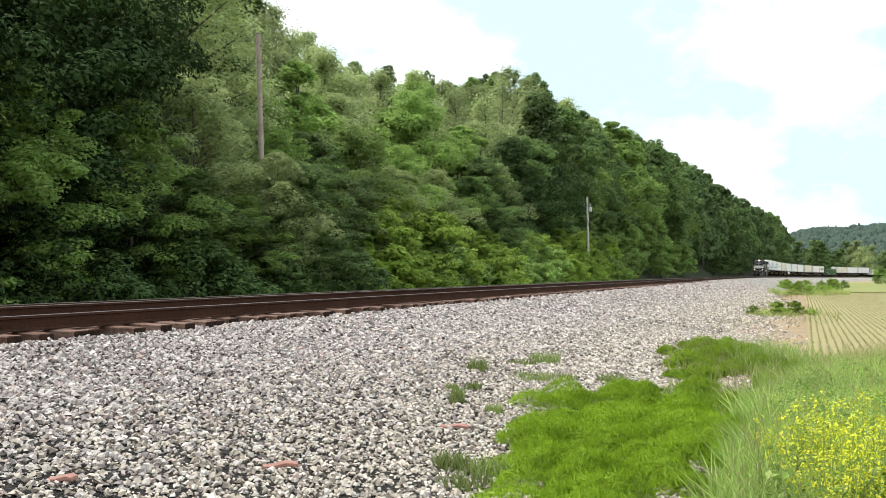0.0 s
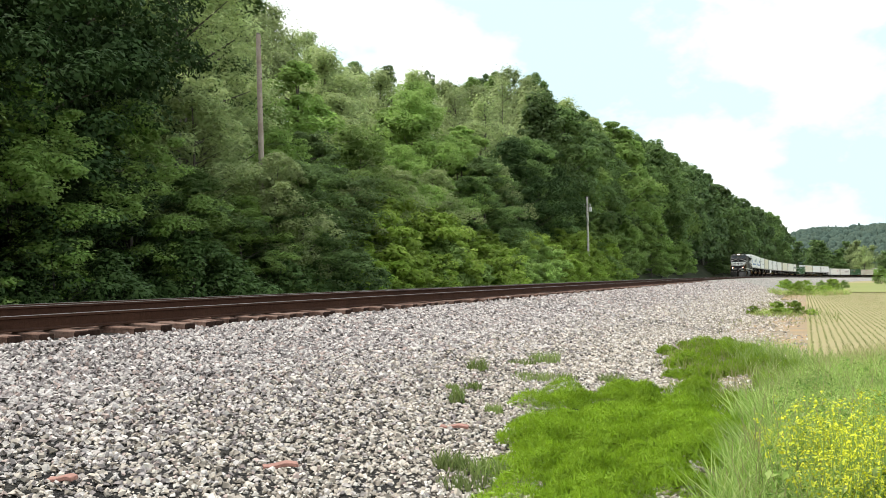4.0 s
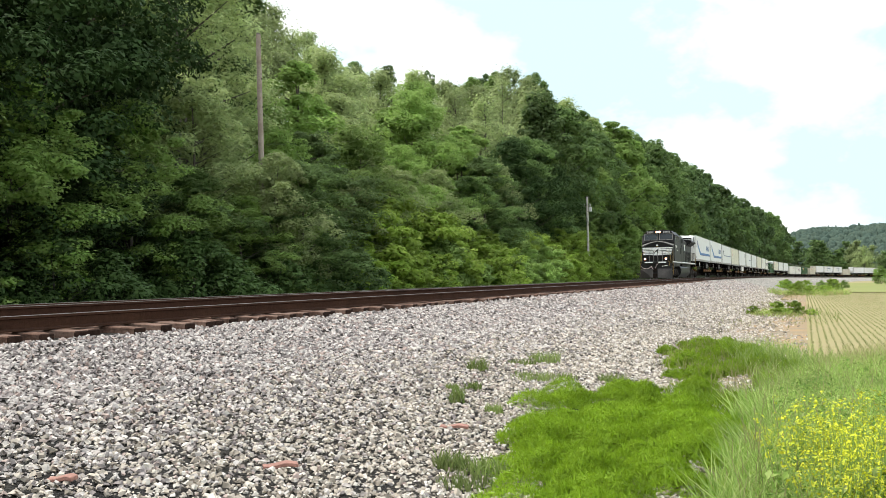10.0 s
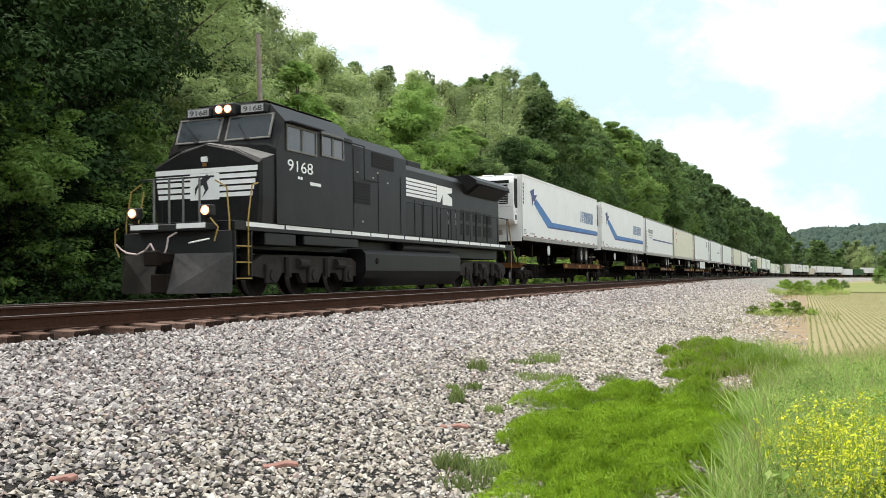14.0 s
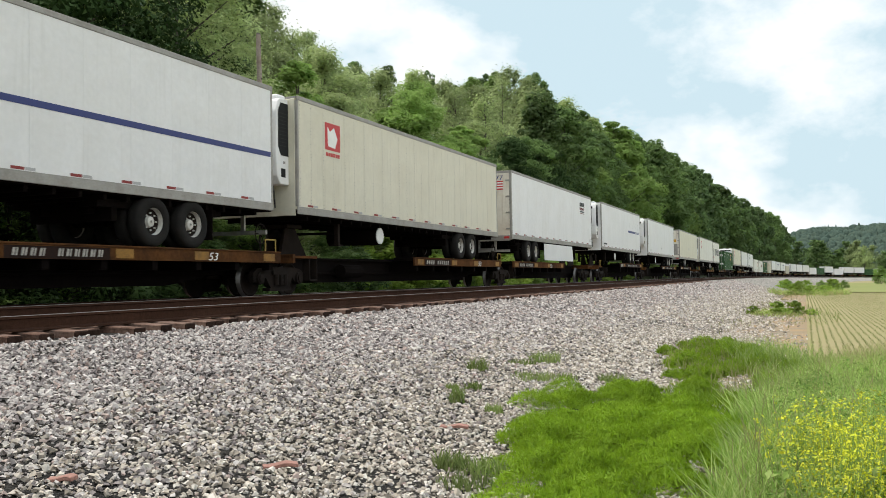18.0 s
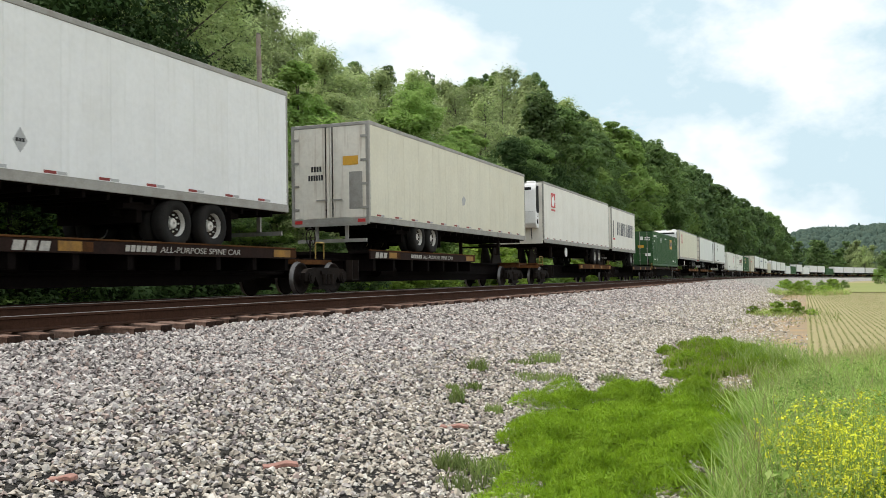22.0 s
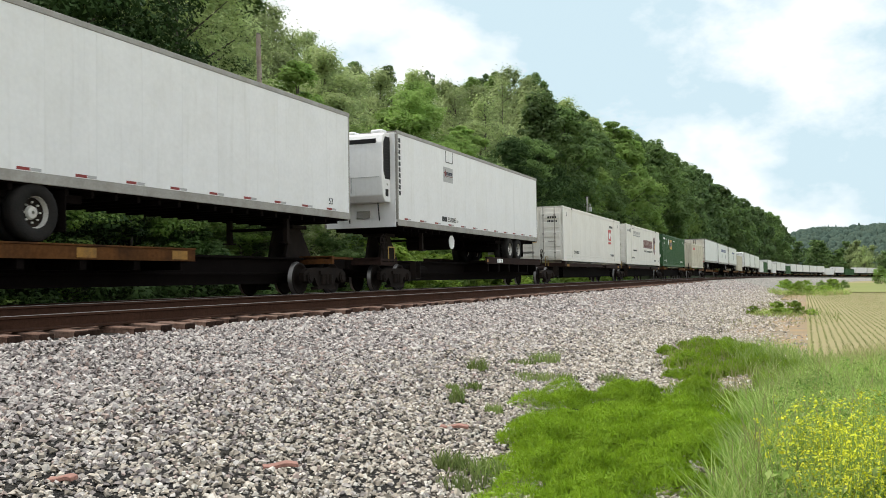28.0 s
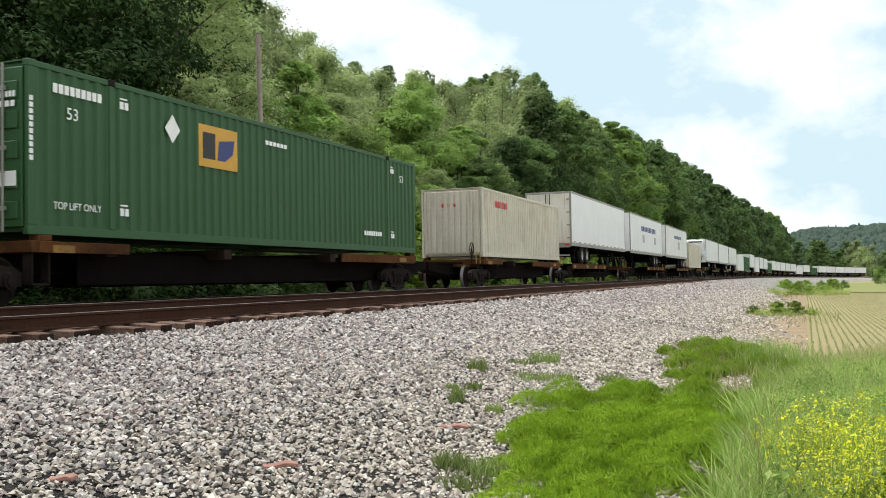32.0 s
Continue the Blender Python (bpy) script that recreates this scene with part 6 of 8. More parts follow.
            prism(bm, [(xc - 2.75, 0.50), (xc - 2.75, 0.80), (xc - 2.3, 0.98), (xc - 1.3, 1.0), (xc + 1.3, 1.0), (xc + 2.3, 0.98), (xc + 2.75, 0.80), (xc + 2.75, 0.50), (xc + 1.6, 0.36), (xc + 1.4, 0.56), (xc + 0.6, 0.56), (xc + 0.4, 0.30), (xc - 0.4, 0.30), (xc - 0.6, 0.56), (xc - 1.4, 0.56), (xc - 1.6, 0.36)], s * 1.03, s * 1.17)
            for ax in (-2.0, 0, 2.0):
                box(bm, xc + ax - 0.24, xc + ax + 0.24, min(s * 1.15, s * 1.27), max(s * 1.15, s * 1.27), 0.30, 0.78, bevel=0.03)
                rod(bm, (xc + ax, s * 1.27, 0.51), (xc + ax, s * 1.31, 0.51), 0.14, 12)
            for ax in (-1.0, 1.0):
                rod(bm, (xc + ax - 0.25, s * 1.24, 0.45), (xc + ax - 0.25, s * 1.24, 0.95), 0.09, 8)
                rod(bm, (xc + ax + 0.25, s * 1.22, 0.80), (xc + ax + 0.7, s * 1.22, 0.80), 0.13, 10)
            part("truck_frame", bm, TRUCK, tr)
        for ax in (-2.0, 0, 2.0):
            for y in (-0.7525, 0.7525):
                w = link("wheel", RWHEEL_L, tr, pose(xc + ax, y, 0.51, 0, 0, 0 if y < 0 else 180))
                turning.append((w, 0.51, (xc + ax, y, 0.51)))
    moving.append((e, 0.0, 19.6, Matrix()))


locomotive()


# ---------------------------------------------------------------- the train's loads
def arrow_reefer(off, number):
    t = trailer(off, 16.15, WHITE, "reefer", seams=False, louvred=True, label="white refrigerated trailer with a long blue arrow stripe", trim=GREYED)
    h = -2.10
    decal("blue_stripe", t, BLUE, [(2.35, 4.05 + h), (1.85, 3.80 + h), (4.35, 2.72 + h + 0.06), (16.05, 2.62 + h + 0.20), (16.05, 2.86 + h + 0.22), (5.2, 3.0 + h + 0.08)], label="broad blue stripe")
    decal("blue_arrowhead", t, NAVY, [(1.92, 4.52 + h), (1.22, 4.34 + h), (1.50, 4.15 + h), (1.56, 3.66 + h), (1.85, 3.95 + h), (2.30, 3.80 + h), (2.15, 4.05 + h), (2.45, 4.25 + h), (1.95, 4.22 + h)], y=-1.2990, label="dark blue arrowhead")
    blocks("company_name", t, BRAND_BLUE, 11.6, 15.0, 3.28 + h + 0.15, 3.92 + h + 0.15, 6, 0.15, 0.12)
    decal("blue_stripe", t, NAVY, [(4.42, 2.72 + h + 0.052), (16.05, 2.62 + h + 0.192), (16.05, 2.70 + h + 0.192), (4.72, 2.80 + h + 0.052)], y=-1.2990, label="dark blue edge of the stripe")
    column("trailer_number", t, INK, 0.10, 2.55, 1.55, 6, 0.13)
    word("53", 0.34, INK, t, side(0.18, 0.22))
    bars("small_print", t, FADED, 1.2, 2.0, 0.24, 0.32, 5)
    return t


def logo_reefer(off, mat, label, nose="reefer"):
    t = trailer(off, 16.15, mat, nose, label=label, rivets=mat is CREAM)
    patch("red_badge", t, RED, 1.45, 2.3, 1.75, 2.48, label="red square badge")
    decal("badge_shape", t, CLEAN, [(1.6, 1.85), (2.0, 1.82), (2.15, 2.1), (1.95, 2.38), (1.72, 2.25), (1.58, 2.38)], -1.2990)
    bars("small_print", t, RED, 1.5, 2.3, 1.58, 1.68, 6)
    return t


def green_box(off, gold, diamond):
    c = container(off, 16.15, GREEN, "dark green corrugated container with a gold square badge")
    y = -1.292
    patch("gold_badge", c, GOLD, gold, gold + 1.42, 1.62, 2.52, y, 0.006, "gold square badge")
    patch("badge_shape", c, INK, gold + 0.14, gold + 0.58, 1.80, 2.36, y - 0.007, 0.004)
    decal("badge_shape", c, NAVY, [(gold + 0.66, 1.8), (gold + 0.72, 2.22), (gold + 1.3, 2.30), (gold + 1.24, 1.98), (gold + 0.95, 1.8)], y - 0.007)
    d = diamond
    decal("diamond_plate", c, CLEAN, [(d, 2.26), (d + 0.24, 1.98), (d + 0.48, 2.26), (d + 0.24, 2.56)], y, 0.006, "white diamond plate")
    word("53", 0.30, CLEAN, c, side(0.85, 2.02, -1.298))
    bars("container_number", c, CLEAN, 0.55, 1.75, 2.44, 2.60, 9, y)
    word("TOP LIFT ONLY", 0.18, CLEAN, c, side(0.55, 0.45, -1.298), width=1.15)
    column("container_number", c, CLEAN, 0.03, 2.3, 1.2, 10, 0.08)
    for x in (2.2, 14.25):
        for z in (0.42, 2.42):
            bars("lift_mark", c, CLEAN, x, x + 0.26, z, z + 0.14, 2, y)
            bars("lift_mark", c, CLEAN, x, x + 0.26, z + 0.18, z + 0.21, 1, y)
    bars("small_print", c, CLEAN, 12.4, 13.6, 0.45, 0.58, 8, y)
    bars("small_print", c, CLEAN, 7.2, 8.2, 2.40, 2.50, 6, y)
    word("53", 0.30, CLEAN, c, side(14.9, 2.2, -1.298))
    end_patch("gold_plate", c, GOLD, 0.55, 1.05, 2.1, 2.5, -0.055, 0.004)
    end_patch("diamond_plate", c, CLEAN, -0.50, -0.20, 2.15, 2.45, -0.055, 0.004)
    bars_end(c, CLEAN, -0.62, -1.1, 2.12, 2.22, 4)
    bars_end(c, CLEAN, -0.62, -1.1, 2.28, 2.38, 6)
    end_patch("gold_plate", c, GOLD, -0.55, -0.05, 1.50, 1.72, -0.055, 0.004)
    end_patch("data_plate", c, CLEAN, -1.1, -0.65, 0.80, 1.05, -0.055, 0.004)
    word("53", 0.24, CLEAN, c, end(0.62, 1.55, -0.058))
    return c


def bars_end(parent, mat, y0, y1, z0, z1, n, x=-0.055):
    step = (y1 - y0) / n
    bm = bmesh.new()
    for i in range(n):
        a, b = y0 + i * step, y0 + (i + 0.75) * step
        box(bm, x - 0.004, x, min(a, b), max(a, b), z0, z1)
    return tagged(part("small_print", bm, mat, parent), kind="stuff")


def load_train():
    arrow_reefer(21.9, 1)
    arrow_reefer(39.4, 2)
    # plain white box with a thin blue line
    t = trailer(57.0, 16.15, WHITE, "wall", seams=False, label="white box trailer with a thin dark blue side line")
    blocks("company_name", t, INK, 1.15, 3.6, 1.72, 2.05, 6, 0.08, 0.08)
    bars("small_print", t, FADED, 1.3, 3.5, 1.52, 1.62, 12)
    bars("small_print", t, FADED, 1.7, 3.3, 1.34, 1.43, 9)
    patch("blue_line", t, NAVY, 3.55, 16.05, 1.22, 1.34)
    column("trailer_number", t, INK, 0.10, 1.9, 0.5, 6, 0.15)
    word("53", 0.26, INK, t, side(0.55, 0.45))
    logo_reefer(74.3, CREAM, "cream refrigerated trailer with riveted panels and a red badge")
    # white van with doors forward, flag panel and side skirt
    t = trailer(92.5, 16.15, WHITE, "doors", label="white box trailer with doors forward, flag decal and side skirt", wheels=(2.65, 3.9))
    word("60477", 0.26, NAVY, t, end(-0.05, 2.53, -0.026), width=0.86)
    f = empty("flag_decal")
    f.parent = t
    for k in range(7):
        end_patch("flag_stripe", f, RED if k % 2 == 0 else CLEAN, -0.92, -0.10, 2.48 - k * 0.056 - 0.0545, 2.48 - k * 0.056, -0.021, 0.003)
    end_patch("flag_canton", f, NAVY, -0.46, -0.10, 2.26, 2.48, -0.0245, 0.003)
    decal("side_skirt", t, WHITE, [(5.4, -0.112), (5.4, -0.86), (5.5, -0.92), (11.2, -0.92), (11.38, -0.88), (11.42, -0.78), (11.2, -0.112)], -1.245, 0.025, "white side skirt")
    blocks("company_name", t, INK, 13.15, 14.3, 2.24, 2.46, 6, 0.07, 0.02)
    bars("company_name", t, MAROON, 13.15, 14.26, 2.03, 2.17, 9, gap=0.3)
    patch("name_line", t, INK_BLUE, 13.15, 14.26, 1.91, 1.975)
    bars("small_print", t, MAROON, 13.15, 14.28, 1.83, 1.865, 16)
    word("53", 0.2, INK, t, side(15.6, 0.3))
    t = trailer(111.7, 14.6, WHITE, "reefer", deck=1.235, seams=False, panels=10, louvred=True, label="white refrigerated trailer with a short purple-blue bar")
    patch("blue_bar", t, NAVY, 9.4, 13.9, 1.38, 1.52)
    word("WORLDWIDE", 0.13, CLEAN, t, side(12.3, 1.405, -1.2995), width=1.45)
    bars("small_print", t, INK, 0.5, 1.6, 0.28, 0.38, 9)
    for x in (10.0, 11.2, 12.4, 13.5):
        part("scar", B((x, x + 0.015, -1.2975, -1.2955, 1.7, 2.1)), FADED, t)
    t = trailer(130.2, 16.15, WHITE, "reefer", seams=False, label="white refrigerated trailer with diamond plates")
    column("trailer_number", t, INK, 0.08, 2.75, 0.75, 10, 0.12)
    decal("diamond_plate", t, FADED, [(7.65, 0.62), (7.80, 0.42), (7.95, 0.62), (7.80, 0.84)])
    bars("plate_mark", t, INK, 7.70, 7.90, 0.60, 0.66, 3, -1.2990)
    word("53", 0.22, INK, t, side(1.35, 0.3))
    for y in (-0.35, 0.15):
        end_patch("diamond_plate", t, FADED, y - 0.12, y + 0.12, 1.05, 1.30, -0.622, 0.004)
    bars_end(t, INK, 0.32, -0.12, 1.95, 2.05, 4, -0.622)
    t = trailer(150.9, 16.15, CREAM, "doors", deck=1.235, seams=False, label="cream refrigerated trailer with stained doors forward", wheels=(3.8, 5.0))
    bars_end(t, INK, 0.62, 0.25, 1.50, 1.66, 4, -0.021)
    bars_end(t, INK, 0.72, 0.20, 1.24, 1.40, 6, -0.021)
    end_patch("yellow_notice", t, GOLD, -0.45, -0.95, 1.65, 1.92, -0.021, 0.004)
    end_patch("grey_plate", t, ALLOY, -0.65, -1.08, 0.35, 1.45, -0.021, 0.004)
    decal("star_outline", t, FADED, [(7.9, 0.95), (8.15, 1.0), (8.25, 1.2), (8.05, 1.32), (7.85, 1.2)])
    logo_reefer(170.3, WARM, "white refrigerated trailer with a red square badge")
    # short box trailer
    t = trailer(187.5, 9.0, WARM, "wall", panels=7, label="short white box trailer with large dark lettering blocks", wheels=(7.3, 7.31), tall=2.85)
    blocks("company_name", t, INK_BLUE, 1.85, 8.36, 1.02, 1.92, 7, 0.24, 0.06)
    patch("number_strip", t, INK, 0.45, 0.68, 0.85, 1.95)
    patch("red_label", t, RED, 0.35, 1.05, 0.68, 0.80)
    bars_end(t, INK, 0.3, -0.75, 2.10, 2.36, 4, -0.021)
    bars_end(t, RED, 0.2, -0.75, 1.88, 2.02, 6, -0.021)
    green_box(205.3, 10.5, 4.6)
    logo_reefer(223.5, CREAM, "cream refrigerated trailer with a red badge")
    t = trailer(242.7, 16.15, WHITE, "doors", seams=False, label="white refrigerated trailer with stained doors forward", wheels=(3.6, 4.85))
    bars_end(t, INK, 0.72, 0.35, 1.40, 1.56, 4, -0.021)
    bars_end(t, INK, 0.78, 0.32, 1.16, 1.32, 6, -0.021)
    end_patch("yellow_notice", t, GOLD, -0.40, -0.95, 1.50, 1.72, -0.021, 0.004)
    end_patch("mudflap_panel", t, CLEAN, -1.0, -0.5, -0.8, -0.25, 2.9, 0.01)
    word("53", 0.24, INK, t, side(14.9, 0.3))
    t = trailer(262.1, 16.15, WHITE, "reefer", seams=False, label="white refrigerated trailer with side door and grey badge")
    column("trailer_number", t, INK, 0.10, 2.70, 0.85, 10, 0.14)
    patch("grey_badge", t, FADED, 3.95, 4.90, 1.68, 2.21)
    decal("badge_star", t, MAROON, [(4.15 + 0.17 * (1 if k % 2 == 0 else 0.4) * math.sin(k * math.pi / 5), 1.97 + 0.17 * (1 if k % 2 == 0 else 0.4) * math.cos(k * math.pi / 5)) for k in range(10)][::-1], -1.3005)
    bars("badge_lettering", t, INK_BLUE, 4.24, 4.86, 1.93, 2.05, 8, -1.2990)
    patch("badge_line", t, MAROON, 4.22, 4.86, 1.885, 1.905, -1.2990)
    bars("badge_lettering", t, FADED, 4.32, 4.76, 1.81, 1.85, 9, -1.2990)
    for x0, x1, z0, z1 in ((4.20, 4.245, 2.38, 2.80), (4.87, 4.91, 2.40, 2.80), (4.245, 4.87, 2.38, 2.41)):
        patch("hatch_edge", t, INK, x0, x1, z0, z1)
    bars("trailer_initials", t, INK, 3.78, 4.27, 0.27, 0.44, 4, gap=0.1)
    word("553083", 0.24, INK, t, side(4.35, 0.27), width=0.78)
    bars("small_print", t, FADED, 5.22, 5.40, 0.29, 0.37, 3)
    part("side_door", B((12.44, 13.7, -1.3, -1.2955, 0.3, 2.2), bevel=0.003), WHITE, t)
    # white container with red badge
    c = container(283.4, 16.15, WARM, "off-white panelled container with a red badge", ribs=False)
    patch("red_badge", c, RED, 12.05, 12.95, 1.45, 2.15, -1.292, 0.006)
    decal("badge_shape", c, CLEAN, [(12.2, 1.6), (12.6, 1.55), (12.85, 1.85), (12.6, 2.05), (12.4, 1.9), (12.2, 2.05)], -1.2985)
    bars("small_print", c, RED, 12.05, 12.95, 1.22, 1.36, 6, -1.292)
    bars("small_print", c, INK, 12.4, 13.5, 2.28, 2.42, 8, -1.292)
    word("TOP LIFT ONLY", 0.24, INK, c, side(12.6, 0.42, -1.298), width=1.3)
    word("TOP LIFT ONLY", 0.24, INK, c, side(2.3, 0.42, -1.298), width=1.3)
    word("53", 0.26, INK, c, side(15.2, 2.4, -1.298))
    word("53", 0.26, INK, c, side(0.6, 2.4, -1.298))
    end_patch("red_badge", c, RED, 0.25, 0.98, 1.75, 2.35, -0.055, 0.004)
    bars_end(c, INK, -0.45, -0.95, 2.25, 2.36, 4)
    bars_end(c, INK, -0.45, -0.98, 2.05, 2.16, 6)
    end_patch("gold_plate", c, GOLD, 0.15, 0.45, 1.0, 1.25, -0.055, 0.004)
    # white panelled container with crest
    c = container(302.1, 16.15, WARM, "white panelled container with maroon lettering blocks and a crest", ribs=False)
    blocks("brand_line", c, FADED, 2.75, 6.0, 2.26, 2.50, 9, 0.06)
    bars("small_print", c, FADED, 2.75, 6.0, 2.12, 2.2, 16)
    blocks("company_name", c, MAROON, 7.45, 12.1, 1.36, 1.98, 9, 0.13)
    word("GLOBAL TRANSPORTATION", 0.2, INK, c, side(7.6, 1.02, -1.3), width=4.3)
    decal("crest", c, MAROON, [(12.62, 1.50), (12.66, 1.15), (13.05, 0.86), (13.44, 1.15), (13.48, 1.50), (13.40, 1.78), (12.70, 1.78)], label="maroon and gold crest")
    decal("crest_helm", c, INK, [(12.82, 1.80), (13.28, 1.80), (13.34, 2.05), (13.22, 2.26), (13.05, 2.34), (12.88, 2.26), (12.76, 2.05)])
    decal("crest_plume", c, MAROON, [(12.58, 1.84), (12.76, 1.84), (12.70, 2.10), (12.80, 2.40), (12.62, 2.26), (12.52, 2.02)])
    decal("crest_plume", c, MAROON, [(13.34, 1.84), (13.52, 1.84), (13.58, 2.02), (13.48, 2.26), (13.30, 2.40), (13.40, 2.10)])
    decal("crest_field", c, NAVY, [(12.74, 1.36), (13.04, 1.36), (13.04, 1.70), (12.74, 1.70)], -1.2988)
    decal("crest_field", c, GOLD, [(13.06, 1.36), (13.36, 1.36), (13.36, 1.70), (13.06, 1.70)], -1.2988)
    decal("crest_field", c, FADED, [(12.78, 1.32), (13.05, 1.02), (13.32, 1.32)], -1.2988)
    word("WTP", 0.26, INK, c, side(1.05, 2.36, -1.3), width=0.42)
    decal("arrow", c, INK, [(1.62, 2.30), (1.68, 2.30), (1.68, 2.52), (1.76, 2.52), (1.65, 2.66), (1.54, 2.52), (1.62, 2.52)])
    word("TOP LIFT ONLY", 0.17, INK, c, side(2.2, 0.44, -1.3), width=1.0)
    bars("container_number", c, FADED, 0.35, 1.0, 2.38, 2.50, 8)
    bars("small_print", c, FADED, 2.2, 3.4, 2.62, 2.69, 12)
    bars("small_print", c, INK, 2.75, 4.4, 1.0, 1.1, 12)
    word("TOP LIFT ONLY", 0.2, INK, c, side(12.9, 0.32, -1.3), width=1.0)
    word("53", 0.2, INK, c, side(15.3, 0.3, -1.3))
    bars_end(c, INK, 1.0, -0.2, 1.05, 1.25, 6)
    end_patch("crest_plate", c, MAROON, -0.85, -0.35, 1.9, 2.55, -0.055, 0.004)
    green_box(320.4, 4.6, 3.5)
    c = container(343.3, 12.2, BEIGE, "weathered beige forty-foot container with rust streaks", front="wall", H=2.75)
    bars_end(c, RED, 0.45, -0.25, 2.0, 2.14, 4, -0.025)
    bars("line_name", c, RED, 1.6, 3.4, 2.05, 2.32, 4, -1.292)
    logo = trailer(358.3, 16.15, WHITE, "doors", seams=False, label="white box trailer with stained doors forward")
    t = trailer(376.8, 16.15, WHITE, "wall", seams=False, label="white box trailer with blue lettering blocks")
    bars("company_name", t, NAVY, 5.0, 12.5, 1.75, 2.15, 10)
    for x in (5.5, 11.5):
        patch("picture_panel", t, FADED, x, x + 0.9, 0.85, 1.45)
    t = trailer(395.6, 16.15, GREYED, "wall", label="greyed white box trailer with a picture panel")
    bars("company_name", t, NAVY, 6.0, 11.5, 1.85, 2.15, 8)
    patch("picture_panel", t, FADED, 8.5, 10.0, 0.8, 1.6)
    container(413.6, 12.2, BEIGE, "weathered beige container with faded panels", front="wall", H=2.75)
    trailer(432.6, 16.15, WHITE, "reefer", seams=False, label="white refrigerated trailer far back on the train")


load_train()
FIRST = [(21.9, 16.15, "t", "r"), (39.4, 16.15, "t", "r"), (57.0, 16.15, "t", "r"), (74.3, 16.15, "t", "r"), (92.5, 16.15, "t", "f"), (111.7, 14.6, "t", "r"), (130.2, 16.15, "t", "r"), (150.9, 16.15, "t", "f"), (170.3, 16.15, "t", "r"), (187.5, 16.15, "p", "f"), (205.3, 16.15, "c", ""), (223.5, 16.15, "t", "r"), (242.7, 16.15, "t", "f"), (262.1, 16.15, "t", "r"), (283.4, 16.15, "c", ""), (302.1, 16.15, "c", ""), (320.4, 16.15, "c", ""), (343.3, 12.2, "c", ""), (358.3, 16.15, "t", "f"), (376.8, 16.15, "t", "r"), (395.6, 16.15, "t", "r"), (413.6, 12.2, "c", ""), (432.6, 16.15, "t", "r")]
DOUBLE = {4, 7, 9, 12, 16, 20, 21}  # joints with two bogies after these loads


def lay_cars():
    n = len(FIRST)
    for i, (off, L, kind, we) in enumerate(FIRST):
        gap0 = off - (FIRST[i - 1][0] + FIRST[i - 1][1]) if i else 1.2
        gap1 = FIRST[i + 1][0] - (off + L) if i + 1 < n else 1.6
        lead = 0.9 if i == 0 else (0.25 if i - 1 in DOUBLE else -gap0 / 2)
        tail = L - 1.1 if i in DOUBLE or i == n - 1 else None
        kd = "box" if kind == "c" else "trailer"
        end_ = "rear" if kind == "p" else ("front" if we == "f" else "rear")
        mark = "title" if i in (5, 6, 7) else "plain" if i in (2, 3, 4) else "initials" if i == 13 else ""
        spine_car(off, L, kd, end_, -gap0 / 2 + (0.1 if i else -0.2), L + gap1 / 2 - 0.1, lead, tail, i < 19, RUST if i in (9, 10, 13, 14, 15) else ORANGE, mark, 1.235 if i in (5, 7) else 1.065, {6: 1.17, 13: 1.19}.get(i))


lay_cars()


def rest_of_train():
    """Plainer loads further back, each with its car, that stay far off."""
    rng = random.Random(21)
    off = 450.8
    a = trailer(off, 16.15, WHITE, "wall", panels=4, label="white box trailer far back on the train")
    b = trailer(off + 17.9, 16.15, GREYED, "reefer", panels=4, label="greyed white refrigerated trailer far back on the train")
    c = container(off + 36, 16.15, WHITE, "white container far back on the train", ribs=False, front="wall")
    d = container(off + 54, 16.15, GREEN, "green container far back on the train", front="wall")
    k1 = spine_car(off, 16.15, "trailer", "rear", -0.8, 16.9, -0.8, None)
    k2 = spine_car(off + 36, 16.15, "box", "", -0.8, 16.9, -0.8, None)
    src = {"a": (a, k1), "b": (b, k1), "c": (c, k2), "d": (d, k2)}
    extra = {o: m for o, _, _, m in moving}

    def again(ob, o):
        n = copy_thing(ob, Matrix())
        moving.append((n, o, 16.15, extra[ob]))

    again(k1, off + 17.9)
    again(k2, off + 54)
    o = off + 72
    while o < 850:
        ch = rng.choice("aaabbacad")
        again(src[ch][0], o)
        again(src[ch][1], o)
        o += rng.choice((17.6, 17.9, 18.4, 19.2))


rest_of_train()


# ---------------------------------------------------------------- ballast stones
LUSH_CORE = [(0.55, 5.4), (0.72, 7.0), (0.90, 8.0), (1.15, 9.2), (1.4, 10.4), (1.9, 10.5), (2.4, 11.2), (2.5, 10.3), (2.5, 9.0), (2.2, 8.1), (1.8, 7.3), (1.45, 6.5), (1.2, 5.4)]


